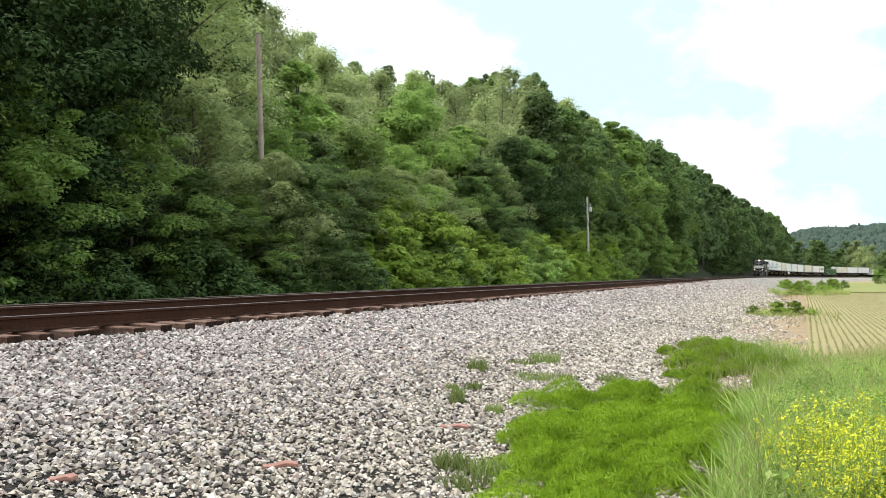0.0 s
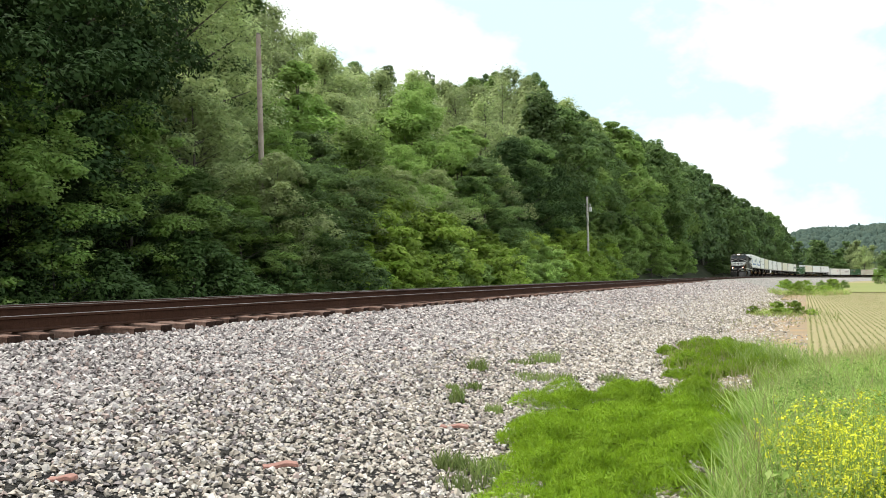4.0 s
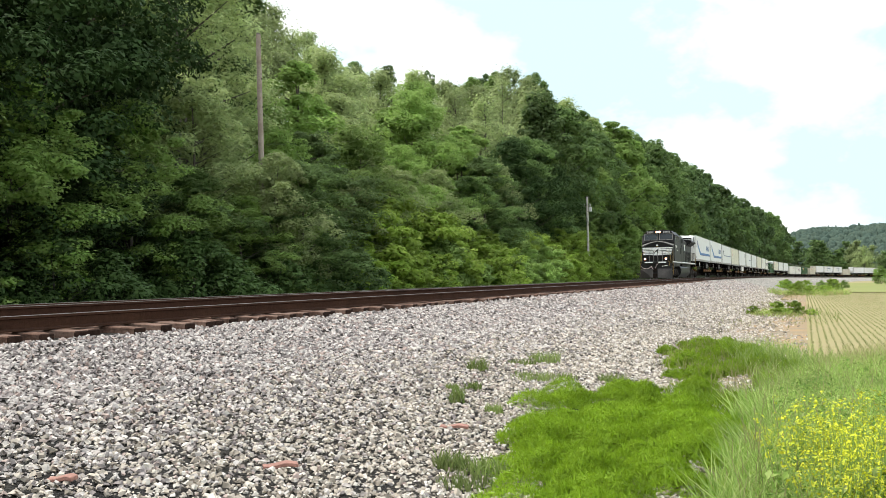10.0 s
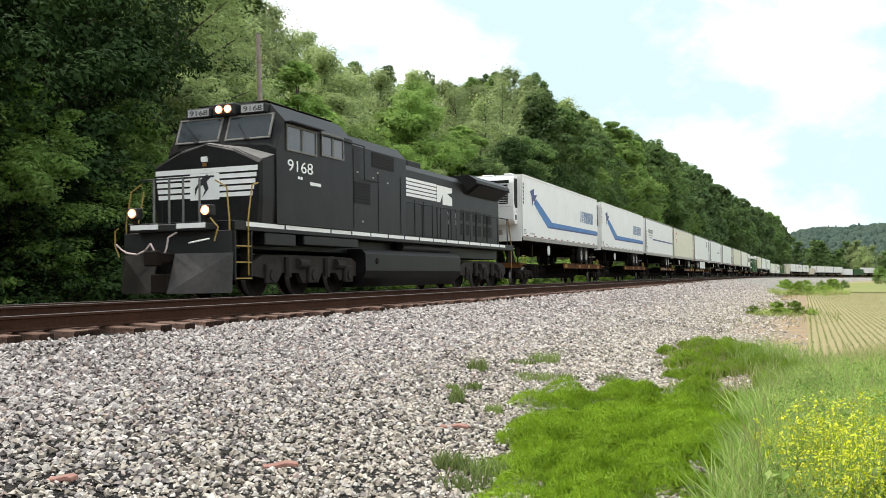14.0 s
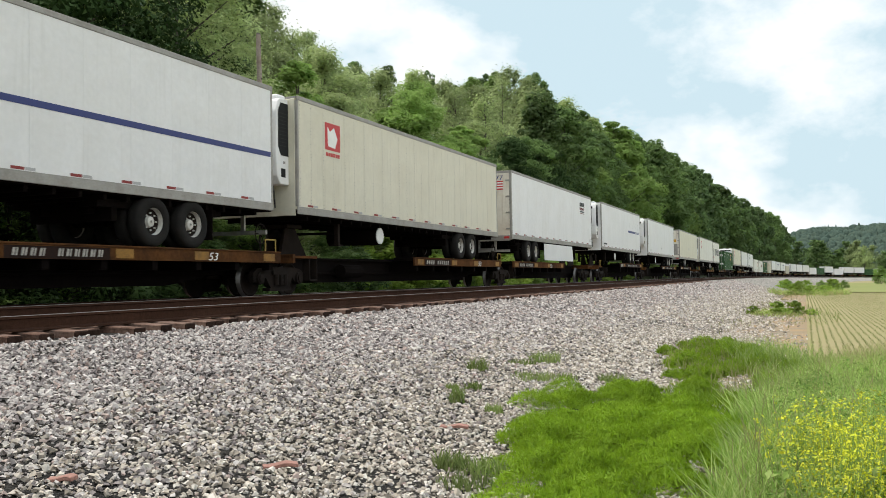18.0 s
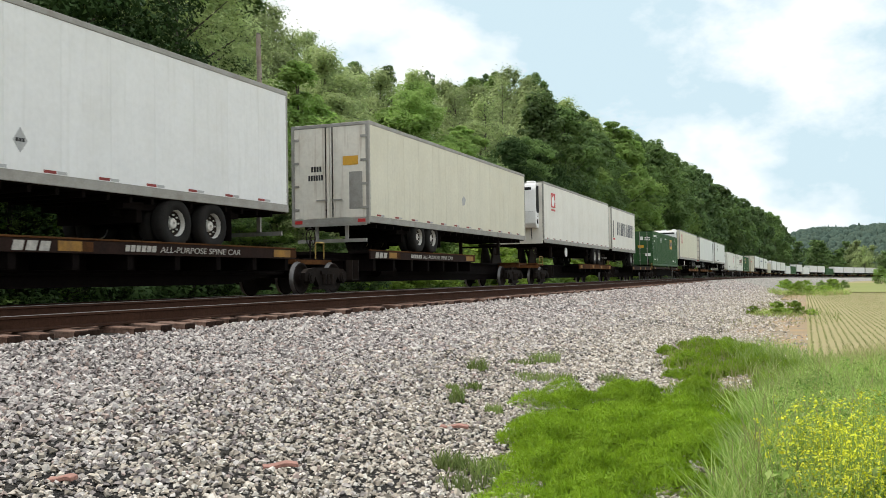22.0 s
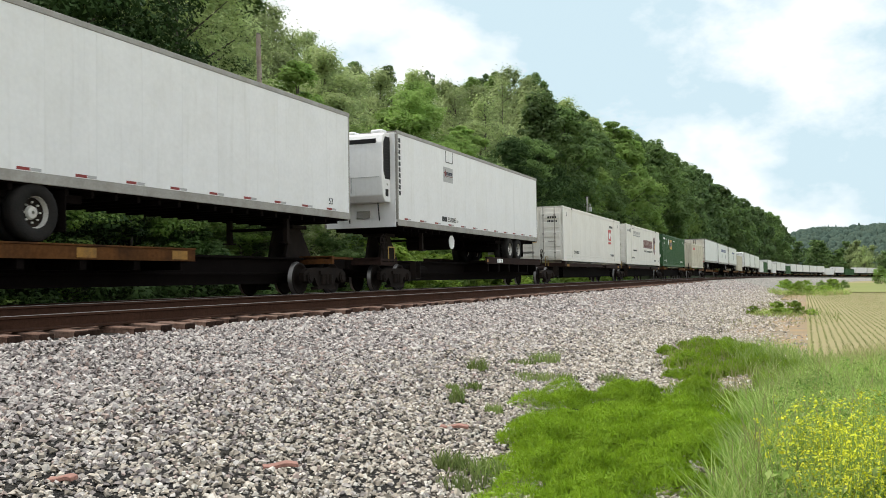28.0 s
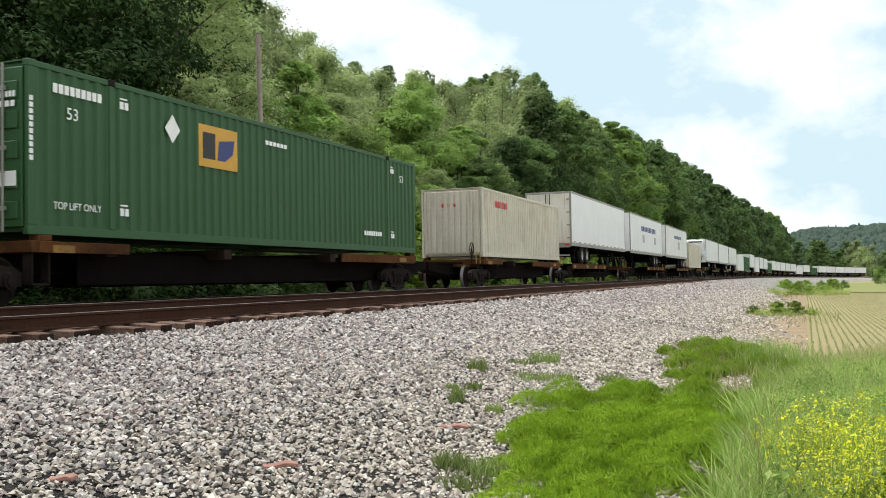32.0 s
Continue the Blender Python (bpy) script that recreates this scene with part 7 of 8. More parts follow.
def scatter_stones():
    rng = np.random.default_rng(8)
    bands = ((-14.0, 14.0, 4.86, 12.0, 115, 0.056), (0.5, 12.0, 4.86, 12.4, 1480, 0.0164), (12.0, 24.0, 4.86, 13.1, 760, 0.0222), (24.0, 60.0, 4.6, 12.9, 190, 0.034), (60.0, 115.0, 4.8, 11.6, 55, 0.05))
    # six-cornered splinter: a wedge with an off-centre ridge
    wedge = np.array([(-1, -1, -1), (1, -0.8, -1), (0.1, 1, -1), (-0.9, -0.7, 1), (0.8, -0.9, 0.8), (0, 0.7, 0.9)], float)
    face = np.array([(0, 2, 1), (3, 4, 5), (0, 1, 4), (0, 4, 3), (1, 2, 5), (1, 5, 4), (2, 0, 3), (2, 3, 5)])
    # eight-cornered chip without an underside, for the nearest stretch
    chip = np.array([(-1, -1, -0.6), (1, -1, -0.6), (1, 1, -0.6), (-1, 1, -0.6), (-0.6, -0.55, 1), (0.65, -0.6, 0.8), (0.55, 0.6, 1), (-0.65, 0.5, 0.75)], float)
    chip_face = np.array([(4, 5, 6), (4, 6, 7), (0, 1, 5), (0, 5, 4), (1, 2, 6), (1, 6, 5), (2, 3, 7), (2, 7, 6), (3, 0, 4), (3, 4, 7)])
    groups = {0: [], 1: []}
    for s0, s1, w0, w1, dens, size in bands:
        n = int((s1 - s0) * (w1 - w0) * dens)
        s, w = rng.uniform(s0, s1, n), rng.uniform(w0, w1, n)
        x, y, _ = spot(s, w)
        keep = (y > 4.0) & (np.abs(x) < 0.53 * y + 0.6)
        if dens == 115:
            keep = ~keep
        thin = np.clip((w - 11.2) / 1.6, 0, 1)
        thin = np.where(s > 19, 0.93 * np.clip((w - 11.2) / 1.5, 0, 1), 0.78 * thin)
        keep &= rng.uniform(0, 1, n) > thin
        # no stones inside the mound, so the darkened bed reads as shade there
        keep &= ~inside(x, y, LUSH_CORE)
        s, w, x, y = s[keep], w[keep], x[keep], y[keep]
        n = len(s)
        lump = np.sin(x * 31 + 2 * np.sin(y * 17)) * np.sin(y * 37 + 2 * np.sin(x * 23))
        z = np.where(w < 11.2, bank_z(s, w), lie(x, y) + 0.02) + rng.uniform(-0.05, 0.022, n) * np.interp(w, (8.2, 10.2), (1.0, 0.55)) + lump * 0.013
        r = size * np.exp(np.clip(rng.normal(size=n), -2, 1.6) * 0.30)
        r *= np.interp(w, (7.4, 9.4), (1.0, 0.8))
        sh = np.stack([r * rng.uniform(0.95, 1.5, n), r * rng.uniform(0.75, 1.1, n), r * rng.uniform(0.6, 1.05, n)], 1)
        form, fcs = (chip, chip_face) if 0 < s0 < 14 else (wedge, face)
        v = (form[None] + rng.uniform(-0.36, 0.36, (n, len(form), 3))) * sh[:, None, :]
        a = np.stack([np.cos(spin := rng.uniform(0, math.pi, n)), rng.normal(size=n) * 0.28, rng.normal(size=n) * 0.28, np.sin(spin)], 1)
        a /= np.linalg.norm(a, axis=1, keepdims=True)
        q0, q1, q2, q3 = a.T
        rot = np.stack([np.stack([1 - 2 * (q2 * q2 + q3 * q3), 2 * (q1 * q2 - q0 * q3), 2 * (q1 * q3 + q0 * q2)], -1), np.stack([2 * (q1 * q2 + q0 * q3), 1 - 2 * (q1 * q1 + q3 * q3), 2 * (q2 * q3 - q0 * q1)], -1), np.stack([2 * (q1 * q3 - q0 * q2), 2 * (q2 * q3 + q0 * q1), 1 - 2 * (q1 * q1 + q2 * q2)], -1)], 1)
        v = np.einsum("nij,nkj->nki", rot, v) + np.stack([x, y, z], 1)[:, None, :]
        tan = rng.uniform(0, 1, n) < np.clip((w - 7.2) / 3.4, 0, 0.85)
        groups[0].append((v[~tan], fcs))
        groups[1].append((v[tan], fcs))
    for k, name, mat, label in ((0, "ballast_stones", STONE, "loose grey and pinkish crushed stone on the bank"), (1, "gravel_stones", STONE_TAN, "smaller tan gravel at the foot of the bank")):
        base, co, fs = 0, [], []
        for v, fcs in groups[k]:
            m = v.shape[1]
            co.append(v.reshape(-1, 3))
            fs.append((base + fcs[None] + m * np.arange(len(v))[:, None, None]).reshape(-1, 3))
            base += v.shape[0] * m
        ob = new(name, quads(name, np.concatenate(co), np.concatenate(fs), mat))
        tagged(ob, label, "ballast", kind="stuff")


# ---------------------------------------------------------------- grasses and weeds
def blades(rng, x, y, z, height, width, lean, name, mat, label, category, out=None):
    """Bent tapering blades, two faces each, rooted at the given places."""
    n = len(x)
    a = rng.uniform(0, 2 * math.pi, n)
    h = height * rng.uniform(0.45, 1.15, n)
    wd = width * rng.uniform(0.6, 1.3, n)
    ux, uy = np.cos(a), np.sin(a)
    ln = h * lean * rng.uniform(0.2, 1.2, n)
    b = rng.uniform(0, 2 * math.pi, n) if out is None else out + rng.normal(size=n) * 0.5
    lx, ly = np.cos(b) * ln, np.sin(b) * ln

    def row(f, g, hh):
        return np.stack([x + lx * g + ux * wd * f, y + ly * g + uy * wd * f, z + h * hh], -1)

    co = np.stack([row(-0.5, 0, -0.05), row(0.5, 0, -0.05), row(0.42, 0.3, 0.55), row(-0.42, 0.3, 0.55), row(0.06, 1, 1), row(-0.06, 1, 1)], 1).reshape(-1, 3)
    i = 6 * np.arange(n)[:, None]
    f = np.concatenate([i + np.array([[0, 1, 2, 3]]), i + np.array([[3, 2, 4, 5]])], 1).reshape(-1, 4)
    ob = new(name, quads(name, co, f, mat))
    if category:
        tagged(ob, label, category, kind="stuff")
    return ob


GRASS_LUSH = per_island("lush_grass", [(0.19, 0.33, 0.014), (0.25, 0.41, 0.02), (0.31, 0.48, 0.03), (0.21, 0.36, 0.016)], 0.6, vary=0.2, translucent=0.5)
GRASS_TALL = per_island("tall_grass", [(0.18, 0.30, 0.05), (0.30, 0.44, 0.095), (0.50, 0.59, 0.21), (0.24, 0.375, 0.075)], 0.6, vary=0.25, translucent=0.45)
GRASS_DRY = per_island("dry_grass", [(0.36, 0.33, 0.16), (0.44, 0.38, 0.20), (0.27, 0.33, 0.10), (0.38, 0.34, 0.17)], 0.8, vary=0.25, translucent=0.45)
GRASS_WEED = per_island("ballast_weed", [(0.16, 0.23, 0.06), (0.21, 0.28, 0.08), (0.26, 0.30, 0.11), (0.18, 0.24, 0.07)], 0.7, vary=0.3, translucent=0.4)
# Ditch grass with the shade beyond the tracks put into its colour.
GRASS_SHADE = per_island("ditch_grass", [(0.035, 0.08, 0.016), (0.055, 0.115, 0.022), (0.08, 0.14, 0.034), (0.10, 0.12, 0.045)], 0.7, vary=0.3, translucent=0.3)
BLOSSOM = per_island("yellow_blossom", [(0.56, 0.58, 0.04), (0.72, 0.70, 0.05), (0.46, 0.55, 0.06)], 0.6, vary=0.1, translucent=0.3)
WEED_GREEN = per_island("weed_leaves", [(0.12, 0.245, 0.04), (0.17, 0.31, 0.055), (0.23, 0.38, 0.08), (0.14, 0.27, 0.045)], 0.55, vary=0.25, translucent=0.35)
SEEDLING = per_island("crop_seedling", [(0.235, 0.265, 0.095), (0.275, 0.295, 0.115), (0.30, 0.305, 0.13)], 0.7, vary=0.2, translucent=0.2)


def inside(px, py, poly):
    ins = np.zeros(len(px), bool)
    n = len(poly)
    for i in range(n):
        x0, y0 = poly[i]
        x1, y1 = poly[(i + 1) % n]
        cross = ((y0 > py) != (y1 > py)) & (px < (x1 - x0) * (py - y0) / (y1 - y0 + 1e-12) + x0)
        ins ^= cross
    return ins


def land_z(x, y):
    """Top of bank or low ground at a place near the camera."""
    w = 13.194 + (x * math.cos(0.376) - y * math.sin(0.376))
    s = x * math.sin(0.376) + y * math.cos(0.376)
    return np.where(w < 11.2, bank_z(s, w), lie(x, y))


def patch_of(rng, poly, dens):
    xs, ys = [p[0] for p in poly], [p[1] for p in poly]
    n = int((max(xs) - min(xs)) * (max(ys) - min(ys)) * dens)
    x, y = rng.uniform(min(xs), max(xs), n), rng.uniform(min(ys), max(ys), n)
    edge = 0.12 * np.sin(x * 9 + y * 5) + 0.1 * np.sin(y * 14 - x * 6)
    k = inside(x + edge, y + edge * 0.7, poly)
    return x[k], y[k]


def tufted(rng, x, y, size, power):
    """Thin out between tufts so that the patch is uneven."""
    v = 0.5 + 0.25 * np.sin(x * size + 1.3 * np.sin(y * size * 0.7)) + 0.25 * np.sin(y * size * 1.3 + 2 * np.sin(x * size * 0.5))
    return rng.uniform(0, 1, len(x)) < (0.25 + 0.75 * v) ** power


def puffs(rng, edge, dens, size, per, height, width, name, mat, label):
    """Grass in soft rounded tussocks, the blades of each arching out from its middle."""
    cx, cy = patch_of(rng, edge, dens)
    n = len(cx) * per
    rad = np.repeat(size * rng.uniform(0.6, 1.4, len(cx)), per)
    up = np.repeat(rng.uniform(0.5, 1.4, len(cx)), per)
    a, d = rng.uniform(0, 2 * math.pi, n), np.sqrt(rng.uniform(0, 1, n))
    x, y = np.repeat(cx, per) + rad * d * np.cos(a), np.repeat(cy, per) + rad * d * np.sin(a)
    z = land_z(x, y) - 0.02 + rad * 0.5 * up * (1 - d * d)
    u = rng.normal(size=(n, 3)) + np.array([0, 0, 0.5])
    u /= np.linalg.norm(u, axis=1, keepdims=True)
    v = np.cross(u, rng.normal(size=(n, 3)))
    v /= np.linalg.norm(v, axis=1, keepdims=True)
    p = np.stack([x, y, z + height * rng.uniform(0, 1, n) ** 2], 1)
    L = width * rng.uniform(0.6, 1.6, (n, 1))
    co = np.stack([p - v * L * 0.07, p + v * L * 0.07, p + u * L], 1).reshape(-1, 3)
    dome = np.stack([d * np.cos(a) * up * 1.3, d * np.sin(a) * up * 1.3, np.full(n, 0.75)], 1) + rng.normal(size=(n, 3)) * 0.12
    dome /= np.linalg.norm(dome, axis=1, keepdims=True)
    me = quads(name, co, np.arange(3 * n).reshape(-1, 3), mat, True)
    me.normals_split_custom_set_from_vertices(np.repeat(dome, 3, axis=0).tolist())
    tagged(new(name, me), label, "grass", kind="stuff")
    # sparse thin stems standing out of the cushions
    k = rng.uniform(0, 1, n) < 0.012
    blades(rng, x[k], y[k], z[k], height * 1.6, 0.006, 0.9, name + "_stems", mat, "thin stems standing out of the soft grass", "grass")


def grow():
    rng = np.random.default_rng(12)
    # soft lush mound on the toe of the bank
    edge = [(0.44, 5.4), (0.48, 6.3), (0.57, 7.0), (0.68, 7.7), (0.72, 8.3), (0.95, 9.0), (0.95, 9.9), (1.2, 10.6), (1.55, 11.1), (1.85, 10.8), (2.35, 11.9), (2.65, 11.5), (2.72, 10.3), (2.75, 9.0), (2.55, 8.1), (2.16, 7.3), (1.82, 6.5), (1.58, 5.9), (1.5, 5.3)]
    puffs(rng, edge, 18, 0.25, 2300, 0.05, 0.036, "lush_grass", GRASS_LUSH, "soft lush bright green grass mound on the gravel edge")
    # second, patchier mound further on
    edge = [(3.4, 14.4), (4.1, 16.8), (5.0, 18.8), (5.7, 18.6), (5.5, 15.5), (5.2, 13.3), (4.4, 11.4), (3.6, 9.9), (3.15, 10.0), (3.05, 11.0), (3.2, 12.6)]
    puffs(rng, edge, 5.0, 0.24, 2300, 0.09, 0.055, "green_grass", GRASS_LUSH, "uneven green grass patch at the bank's foot")
    x, y = patch_of(rng, [(2.7, 9.0), (2.74, 10.4), (2.7, 11.4), (3.05, 12.4), (3.3, 11.6), (3.5, 10.0), (3.0, 8.9)], 1500)
    k = tufted(rng, x, y, 2.5, 1.2)
    x, y = x[k], y[k]
    blades(rng, x, y, land_z(x, y), 0.15, 0.012, 1.1, "low_grass", GRASS_LUSH, "low green grass between the two mounds", "grass")
    x, y = patch_of(rng, edge, 190)
    k = tufted(rng, x, y, 2.0, 2.0)
    x, y = x[k], y[k]
    blades(rng, x, y, land_z(x, y), 0.27, 0.008, 0.7, "dry_grass", GRASS_DRY, "dry grass stems among the green", "grass")
    x, y = patch_of(rng, [(3.9, 11.2), (4.6, 14.0), (5.2, 17.5), (6.2, 17.0), (6.0, 13.6), (4.9, 11.2)], 420)
    k = tufted(rng, x, y, 2.6, 1.4)
    x, y = x[k], y[k]
    blades(rng, x, y, land_z(x, y), 0.36, 0.010, 0.8, "rough_grass", GRASS_TALL, "rough green grass between the mound and the field", "grass")
    # tall meadow beside the camera, thinning towards the field
    x, y = patch_of(rng, [(1.4, 4.3), (1.58, 5.6), (1.92, 6.4), (2.36, 7.3), (2.8, 8.4), (3.0, 9.6), (3.4, 10.2), (4.2, 11.2), (5.0, 12.4), (6.4, 14.2), (8.4, 14.6), (8.4, 10), (3.2, 4.3)], 2600)
    k = tufted(rng, x, y, 3.0, 0.5) & (rng.uniform(0, 1, len(x)) < np.clip(1.5 - (y - 7) * 0.13, 0.3, 1))
    x, y = x[k], y[k]
    pick = rng.uniform(0, 1, len(x))
    a, b, c = pick < 0.64, (pick >= 0.64) & (pick < 0.94), pick >= 0.94
    blades(rng, x[a], y[a], land_z(x[a], y[a]), 0.34, 0.011, 0.9, "tall_grass", GRASS_TALL, "tall pale green meadow grass beside the gravel", "grass")
    blades(rng, x[b], y[b], land_z(x[b], y[b]), 0.16, 0.016, 1.4, "low_herbs", GRASS_LUSH, "low leafy green herbs under the meadow grass", "herbs")
    blades(rng, x[c], y[c], land_z(x[c], y[c]), 0.48, 0.007, 0.4, "dry_grass", GRASS_DRY, "thin dry stems in the meadow grass", "grass")
    # broad-leaved weeds in the meadow
    wx, wy = patch_of(rng, [(1.7, 4.6), (1.9, 5.9), (2.6, 7.2), (3.0, 8.8), (3.5, 9.9), (4.4, 11.2), (5.6, 12.6), (7.2, 13.0), (7.6, 10), (3.4, 4.6)], 26)
    m = len(wx)
    wh = rng.uniform(0.10, 0.36, m)
    tiers = np.repeat(np.stack([wx, wy, land_z(wx, wy)], 1), 4, axis=0)
    tiers[:, 2] += np.repeat(wh, 4) * np.tile([0.3, 0.55, 0.8, 1.0], m)
    tiers[:, :2] += rng.normal(size=(4 * m, 2)) * 0.03
    cl = np.concatenate([tiers, np.repeat(wh * 0.28, 4)[:, None] * rng.uniform(0.7, 1.2, (4 * m, 1))], 1)
    for name, mat, k, label in (("leafy_weeds", WEED_GREEN, 0, "broad-leaved green weeds among the meadow grass"), ("pale_weeds", GRASS_TALL, 1, "pale leafy weeds among the meadow grass")):
        co, fc = leaf_cloud(rng, cl[k::2], 13, 0.052, 0.8, 0.2)
        tagged(new(name, quads(name, co, fc, mat)), label, "weeds", kind="stuff")
    # withered fringe between the meadow and the field
    x, y = patch_of(rng, [(4.9, 12.0), (5.6, 13.6), (6.6, 14.8), (8.8, 15.4), (8.6, 13.2), (6.4, 12.0)], 330)
    blades(rng, x, y, land_z(x, y), 0.42, 0.010, 0.6, "dry_grass", GRASS_DRY, "withered tawny grass at the field's edge", "grass")
    # thinner grass round the tripod and behind it
    x, y = rng.uniform(-1.5, 9, 9000), rng.uniform(-6, 5.5, 9000)
    k = (y < 4.3) | (x > 0.62 * y)
    k &= 13.194 + (x * math.cos(0.376) - y * math.sin(0.376)) > 11.4
    x, y = x[k], y[k]
    blades(rng, x, y, land_z(x, y), 0.30, 0.014, 0.9, "verge_grass", GRASS_TALL, "meadow grass behind the gravel bank", "grass")
    # weeds along the bank's foot, further off
    s = rng.uniform(16, 110, 9000)
    w = 11.6 + rng.normal(size=9000) * 0.55
    x, y, _ = spot(s, w)
    k = tufted(rng, x, y, 0.55, 2.6)
    x, y, s, w = x[k], y[k], s[k], w[k]
    blades(rng, x, y, np.where(w < 11.2, bank_z(s, w), lie(x, y)), 0.16, 0.016, 0.8, "verge_weeds", GRASS_DRY, "sparse dry weeds along the foot of the bank", "weeds")
    # rough yellow-green growth round the bushes at the field's edge
    for cx, cy, rx, ry, n, h in ((12.2, 34.0, 0.9, 3.0, 1500, 0.22), (12.6, 32.0, 1.0, 7.0, 700, 0.16), (31.5, 80, 3.4, 10.0, 4200, 0.5)):
        r, t = np.sqrt(rng.uniform(0, 1, n)), rng.uniform(0, 2 * math.pi, n)
        u, v = rx * r * np.cos(t), ry * r * np.sin(t)
        x, y = cx + u * math.cos(0.37) + v * math.sin(0.37), cy - u * math.sin(0.37) + v * math.cos(0.37)
        k = tufted(rng, x, y, 2.2, 1.2)
        x, y = x[k], y[k]
        k = rng.uniform(0, 1, len(x)) < 0.45
        blades(rng, x[k], y[k], land_z(x[k], y[k]), h, 0.012 + 0.04 * h, 1.1, "verge_growth", GRASS_TALL, "rough yellow-green growth at the field's edge", "grass")
        k = ~k
        blades(rng, x[k], y[k], land_z(x[k], y[k]), h * 0.8, 0.010 + 0.03 * h, 1.1, "dry_growth", GRASS_DRY, "dry tawny growth at the field's edge", "grass")
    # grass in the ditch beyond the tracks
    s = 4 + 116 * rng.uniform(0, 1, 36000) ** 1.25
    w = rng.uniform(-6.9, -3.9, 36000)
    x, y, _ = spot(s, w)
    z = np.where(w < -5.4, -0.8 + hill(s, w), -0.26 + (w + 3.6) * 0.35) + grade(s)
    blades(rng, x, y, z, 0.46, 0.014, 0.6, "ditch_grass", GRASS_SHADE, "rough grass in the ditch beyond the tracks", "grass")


scatter_stones()
grow()


def weed_tuft(x, y, h, r, n, seed):
    rng = np.random.default_rng(seed)
    a, d = rng.uniform(0, 2 * math.pi, n), r * np.sqrt(rng.uniform(0, 1, n))
    ob = blades(rng, d * np.cos(a), d * np.sin(a), np.zeros(n), h, 0.012, 0.7, "weed_tuft", GRASS_WEED, "", "")
    ob.matrix_basis = pose(x, y, float(land_z(np.array([x]), np.array([y]))[0]) + 0.01)
    tagged(ob, "small weed tuft growing in the ballast stones", "weed", "weeds in the ballast")


TUFTS = ((0.44, 12.23, 0.16, 0.14), (1.49, 13.81, 0.16, 0.24), (0.12, 9.73, 0.16, 0.09), (0.03, 6.97, 0.13, 0.13), (0.26, 6.91, 0.13, 0.19), (1.1, 11.91, 0.1, 0.3), (2.24, 12.44, 0.12, 0.2), (0.32, 10.63, 0.09, 0.1), (0.49, 9.35, 0.09, 0.1), (1.11, 13.28, 0.08, 0.2), (1.58, 12.25, 0.08, 0.16), (0.08, 10.47, 0.07, 0.08), (0.12, 6.52, 0.08, 0.2))
for i, (x, y, h, r) in enumerate(TUFTS):
    weed_tuft(x, y, h, r, int(500 * r) + 60, 30 + i)


def mustard(x, y, h, seed):
    """Branching plant with yellow flower heads."""
    rng = random.Random(seed)
    p = empty("mustard_plant", pose(x, y, float(lie(x, y)) - 0.02, 0, 0, rng.uniform(0, 360)))
    tagged(p, "tall wild mustard plant in yellow flower", "flower", "yellow flowering plants")
    bm = bmesh.new()
    tips = []
    for k in range(9):
        a, e = rng.uniform(0, 6.28), rng.uniform(0.05, 0.22)
        mid = Vector((math.cos(a) * e * 0.5, math.sin(a) * e * 0.5, h * rng.uniform(0.35, 0.55)))
        tip = Vector((math.cos(a) * e, math.sin(a) * e, h * rng.uniform(0.75, 1.05)))
        rod(bm, (0, 0, 0), mid, 0.005, 5, 0.004)
        rod(bm, mid, tip, 0.004, 5, 0.002)
        tips += [tip, mid.lerp(tip, 0.75), mid.lerp(tip, 0.5)]
    part("stem", bm, STEM, p)
    g = np.random.default_rng(seed)
    cl = np.array([(*t, rng.uniform(0.014, 0.034)) for t in tips])
    co, fc = leaf_cloud(g, cl, 9, 0.021, 1.3)
    fl = new("blossom", quads("blossom", co, fc, BLOSSOM))
    fl.parent = p
    lo = np.array([(t.x * 0.6, t.y * 0.6, t.z * g.uniform(0.2, 0.6), 0.06) for t in tips])
    co, fc = leaf_cloud(g, lo, 9, 0.06, 1)
    lf = new("leaves", quads("leaves", co, fc, GRASS_TALL))
    lf.parent = p


STEM = paint("green_stem", (0.30, 0.42, 0.09), 0.6, 0, 0.2, 20.0)
rngm = random.Random(3)
for i in range(26):
    yy = rngm.uniform(4.7, 6.6)
    mustard(yy * rngm.uniform(0.37, 0.485), yy, rngm.uniform(0.36, 0.70), 70 + i)
for i in range(5):
    yy = rngm.uniform(4.3, 5.2)
    mustard(yy * rngm.uniform(0.40, 0.49), yy, rngm.uniform(0.55, 0.80), 270 + i)
for i in range(5):
    yy = rngm.uniform(6.2, 7.6)
    mustard(yy * rngm.uniform(0.33, 0.37), yy, rngm.uniform(0.22, 0.32), 170 + i)


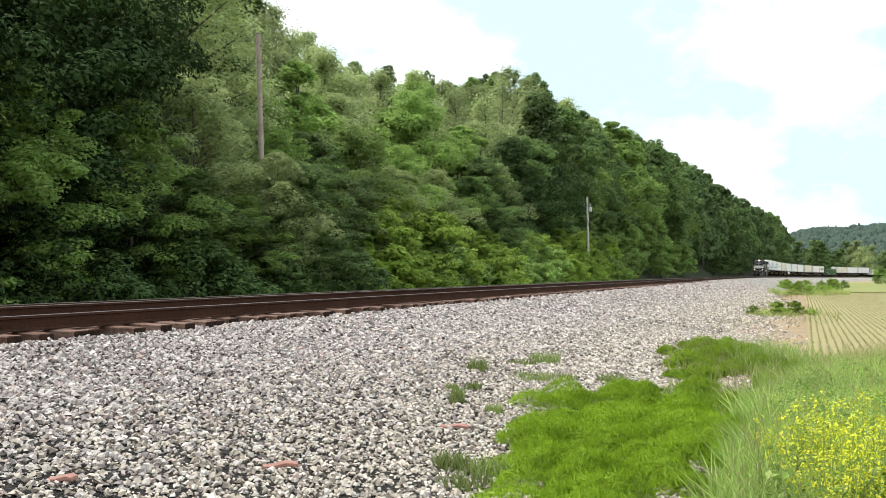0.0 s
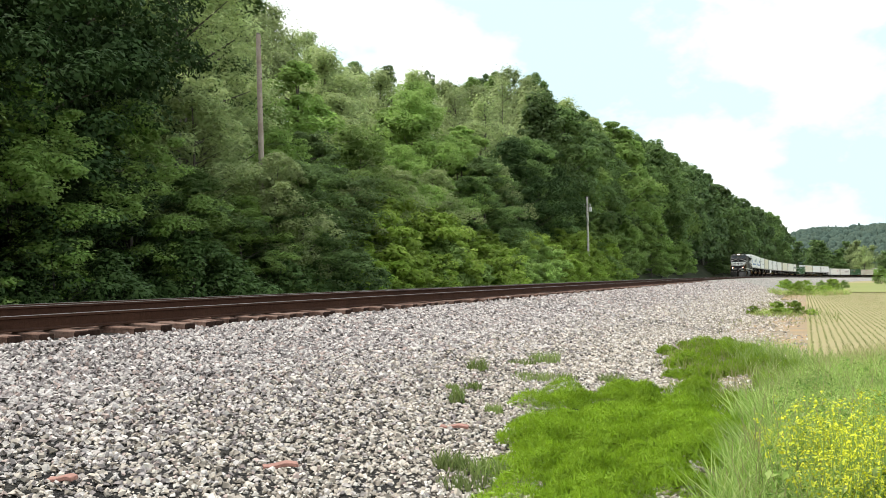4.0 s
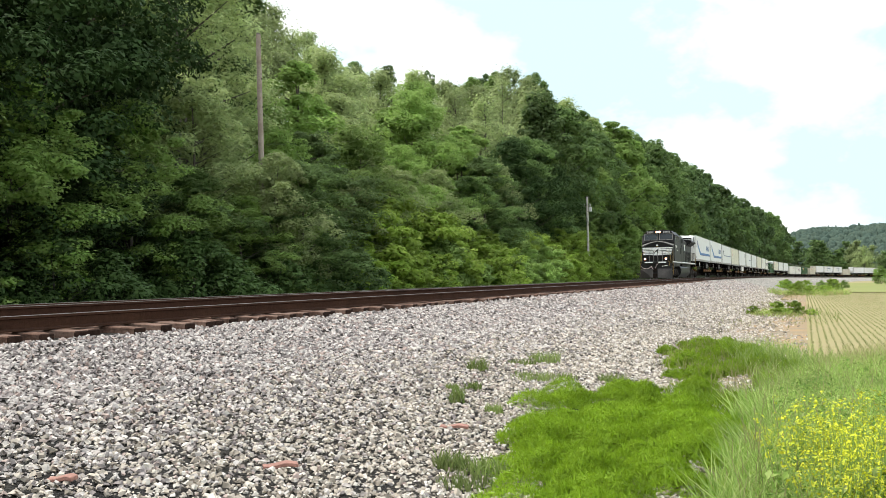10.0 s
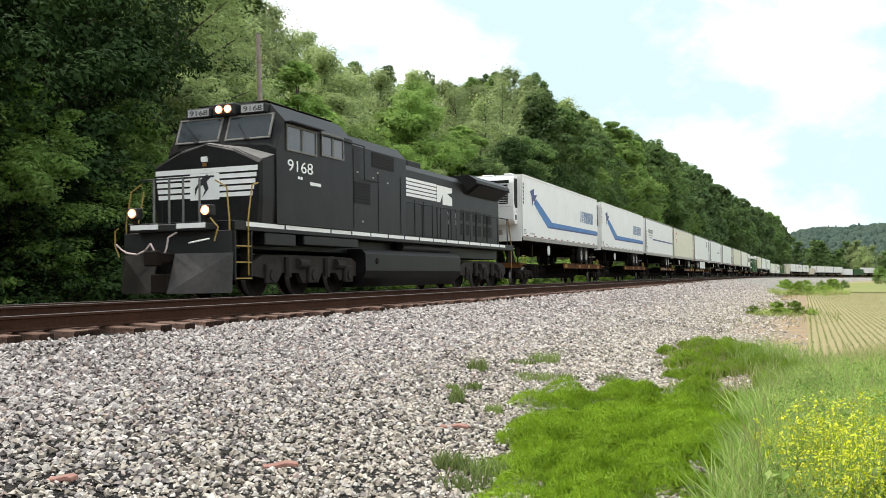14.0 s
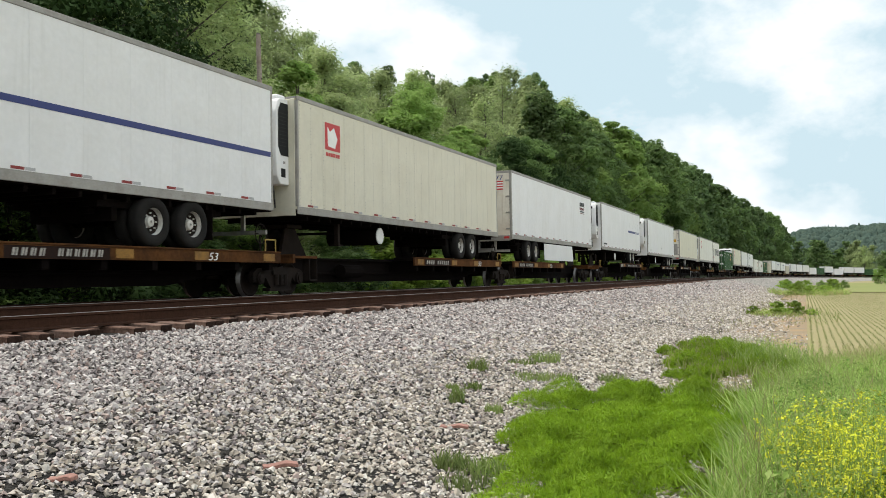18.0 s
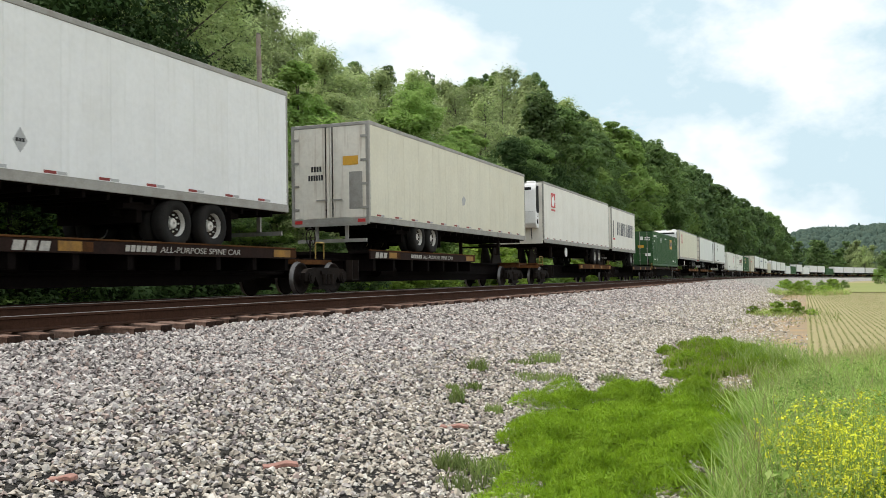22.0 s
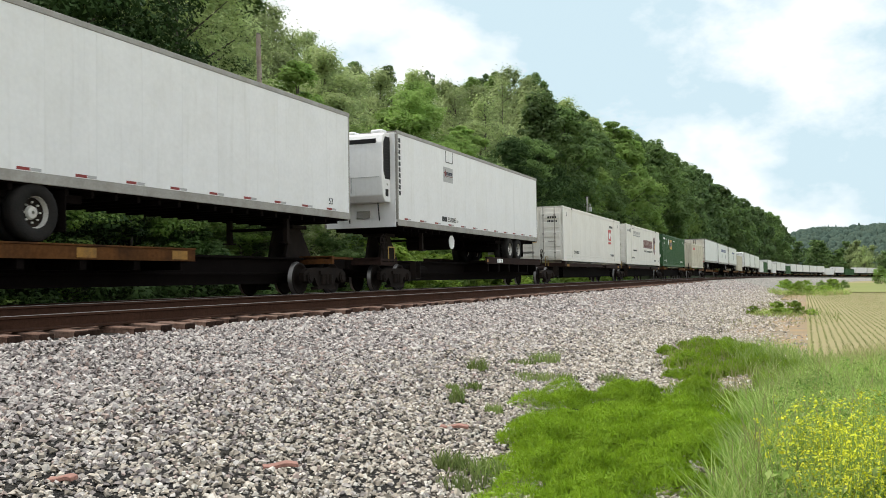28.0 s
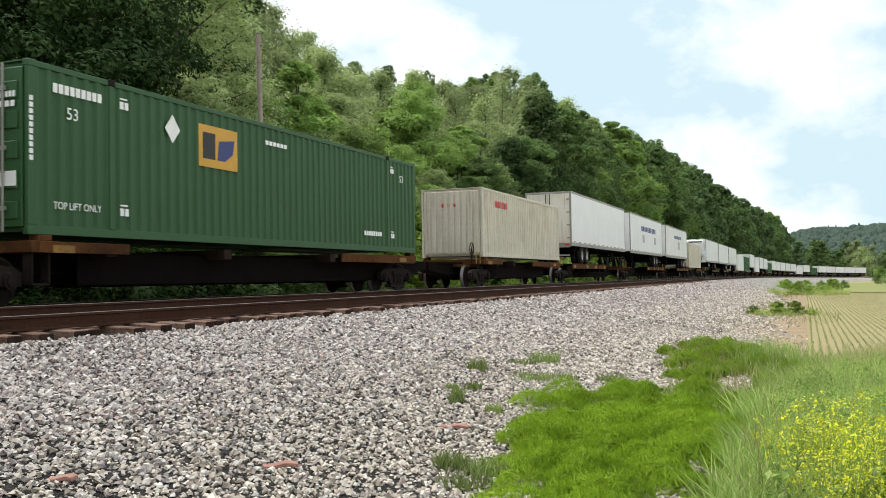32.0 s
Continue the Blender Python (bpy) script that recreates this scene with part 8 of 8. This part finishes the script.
# ---------------------------------------------------------------- sown field
def crop_rows():
    rng = np.random.default_rng(5)
    xs, ys = [], []
    for i in range(330):
        w = 13.2 + i * 0.15
        smin = max(14.0 - i * 0.06, 10)
        n = int(950 if i < 80 else 360)
        s = smin + (96 - smin) * rng.uniform(0, 1, n) ** 1.7
        x, y, _ = spot(s, w + rng.normal(size=n) * 0.012)
        xs.append(x)
        ys.append(y)
    x, y = np.concatenate(xs), np.concatenate(ys)
    k = (x < 1.1 * y + 6)
    x, y = x[k], y[k]
    d = np.hypot(x, y)
    cl = np.stack([x, y, lie(x, y) + 0.025, 0.013 + d * 0.0003], 1)
    co, fc = leaf_cloud(rng, cl, 3, 0.021, 1, 0.0, 3)
    ob = new("crop_rows", quads("crop_rows", co, fc, SEEDLING))
    tagged(ob, "rows of young green crop seedlings in the field", "crop", kind="stuff")


crop_rows()


def timber_scrap(x, y, turn, L):
    bm = B((-L / 2, L / 2, -0.038, 0.038, -0.02, 0.006), bevel=0.004)
    bmesh.ops.subdivide_edges(bm, edges=[e for e in bm.edges if abs(e.verts[0].co.x - e.verts[1].co.x) > L * 0.5], cuts=5)
    for v in bm.verts:
        v.co.y += 0.02 * math.sin(v.co.x * 23 + L * 9)
        v.co.z += 0.008 * math.sin(v.co.x * 31)
    ob = part("timber_scrap", bm, paint("red_brown_splinter", (0.33, 0.17, 0.135), 0.9, 0, 0.25, 12.0, 0.4, 40))
    ob.matrix_basis = pose(x, y, float(land_z(np.array([x]), np.array([y]))[0]) + 0.035, 4, -3, turn)
    tagged(ob, "splintered red-brown timber scrap lying on the ballast", "timber", "timber scraps")


timber_scrap(-1.15, 6.46, 15, 0.24)
timber_scrap(0.08, 8.39, -12, 0.26)
timber_scrap(-2.32, 5.63, -10, 0.18)


# ---------------------------------------------------------------- motion
def motions():
    for ob, off, ln, extra in moving:
        walk(ob, [(t, ride(off, ln, t) @ extra) for t in range(33)])
    for ob, r, (x, y, z) in turning:
        flip = 0 if y < 0 else 180
        rows = []
        for k in range(961):
            a = math.degrees((START - ridden(k / 30)) / r)
            rows.append((k / 30, pose(x, y, z) @ pose(0, 0, 0, 0, -a, 0) @ pose(0, 0, 0, 0, 0, flip)))
        walk(ob, rows)


motions()
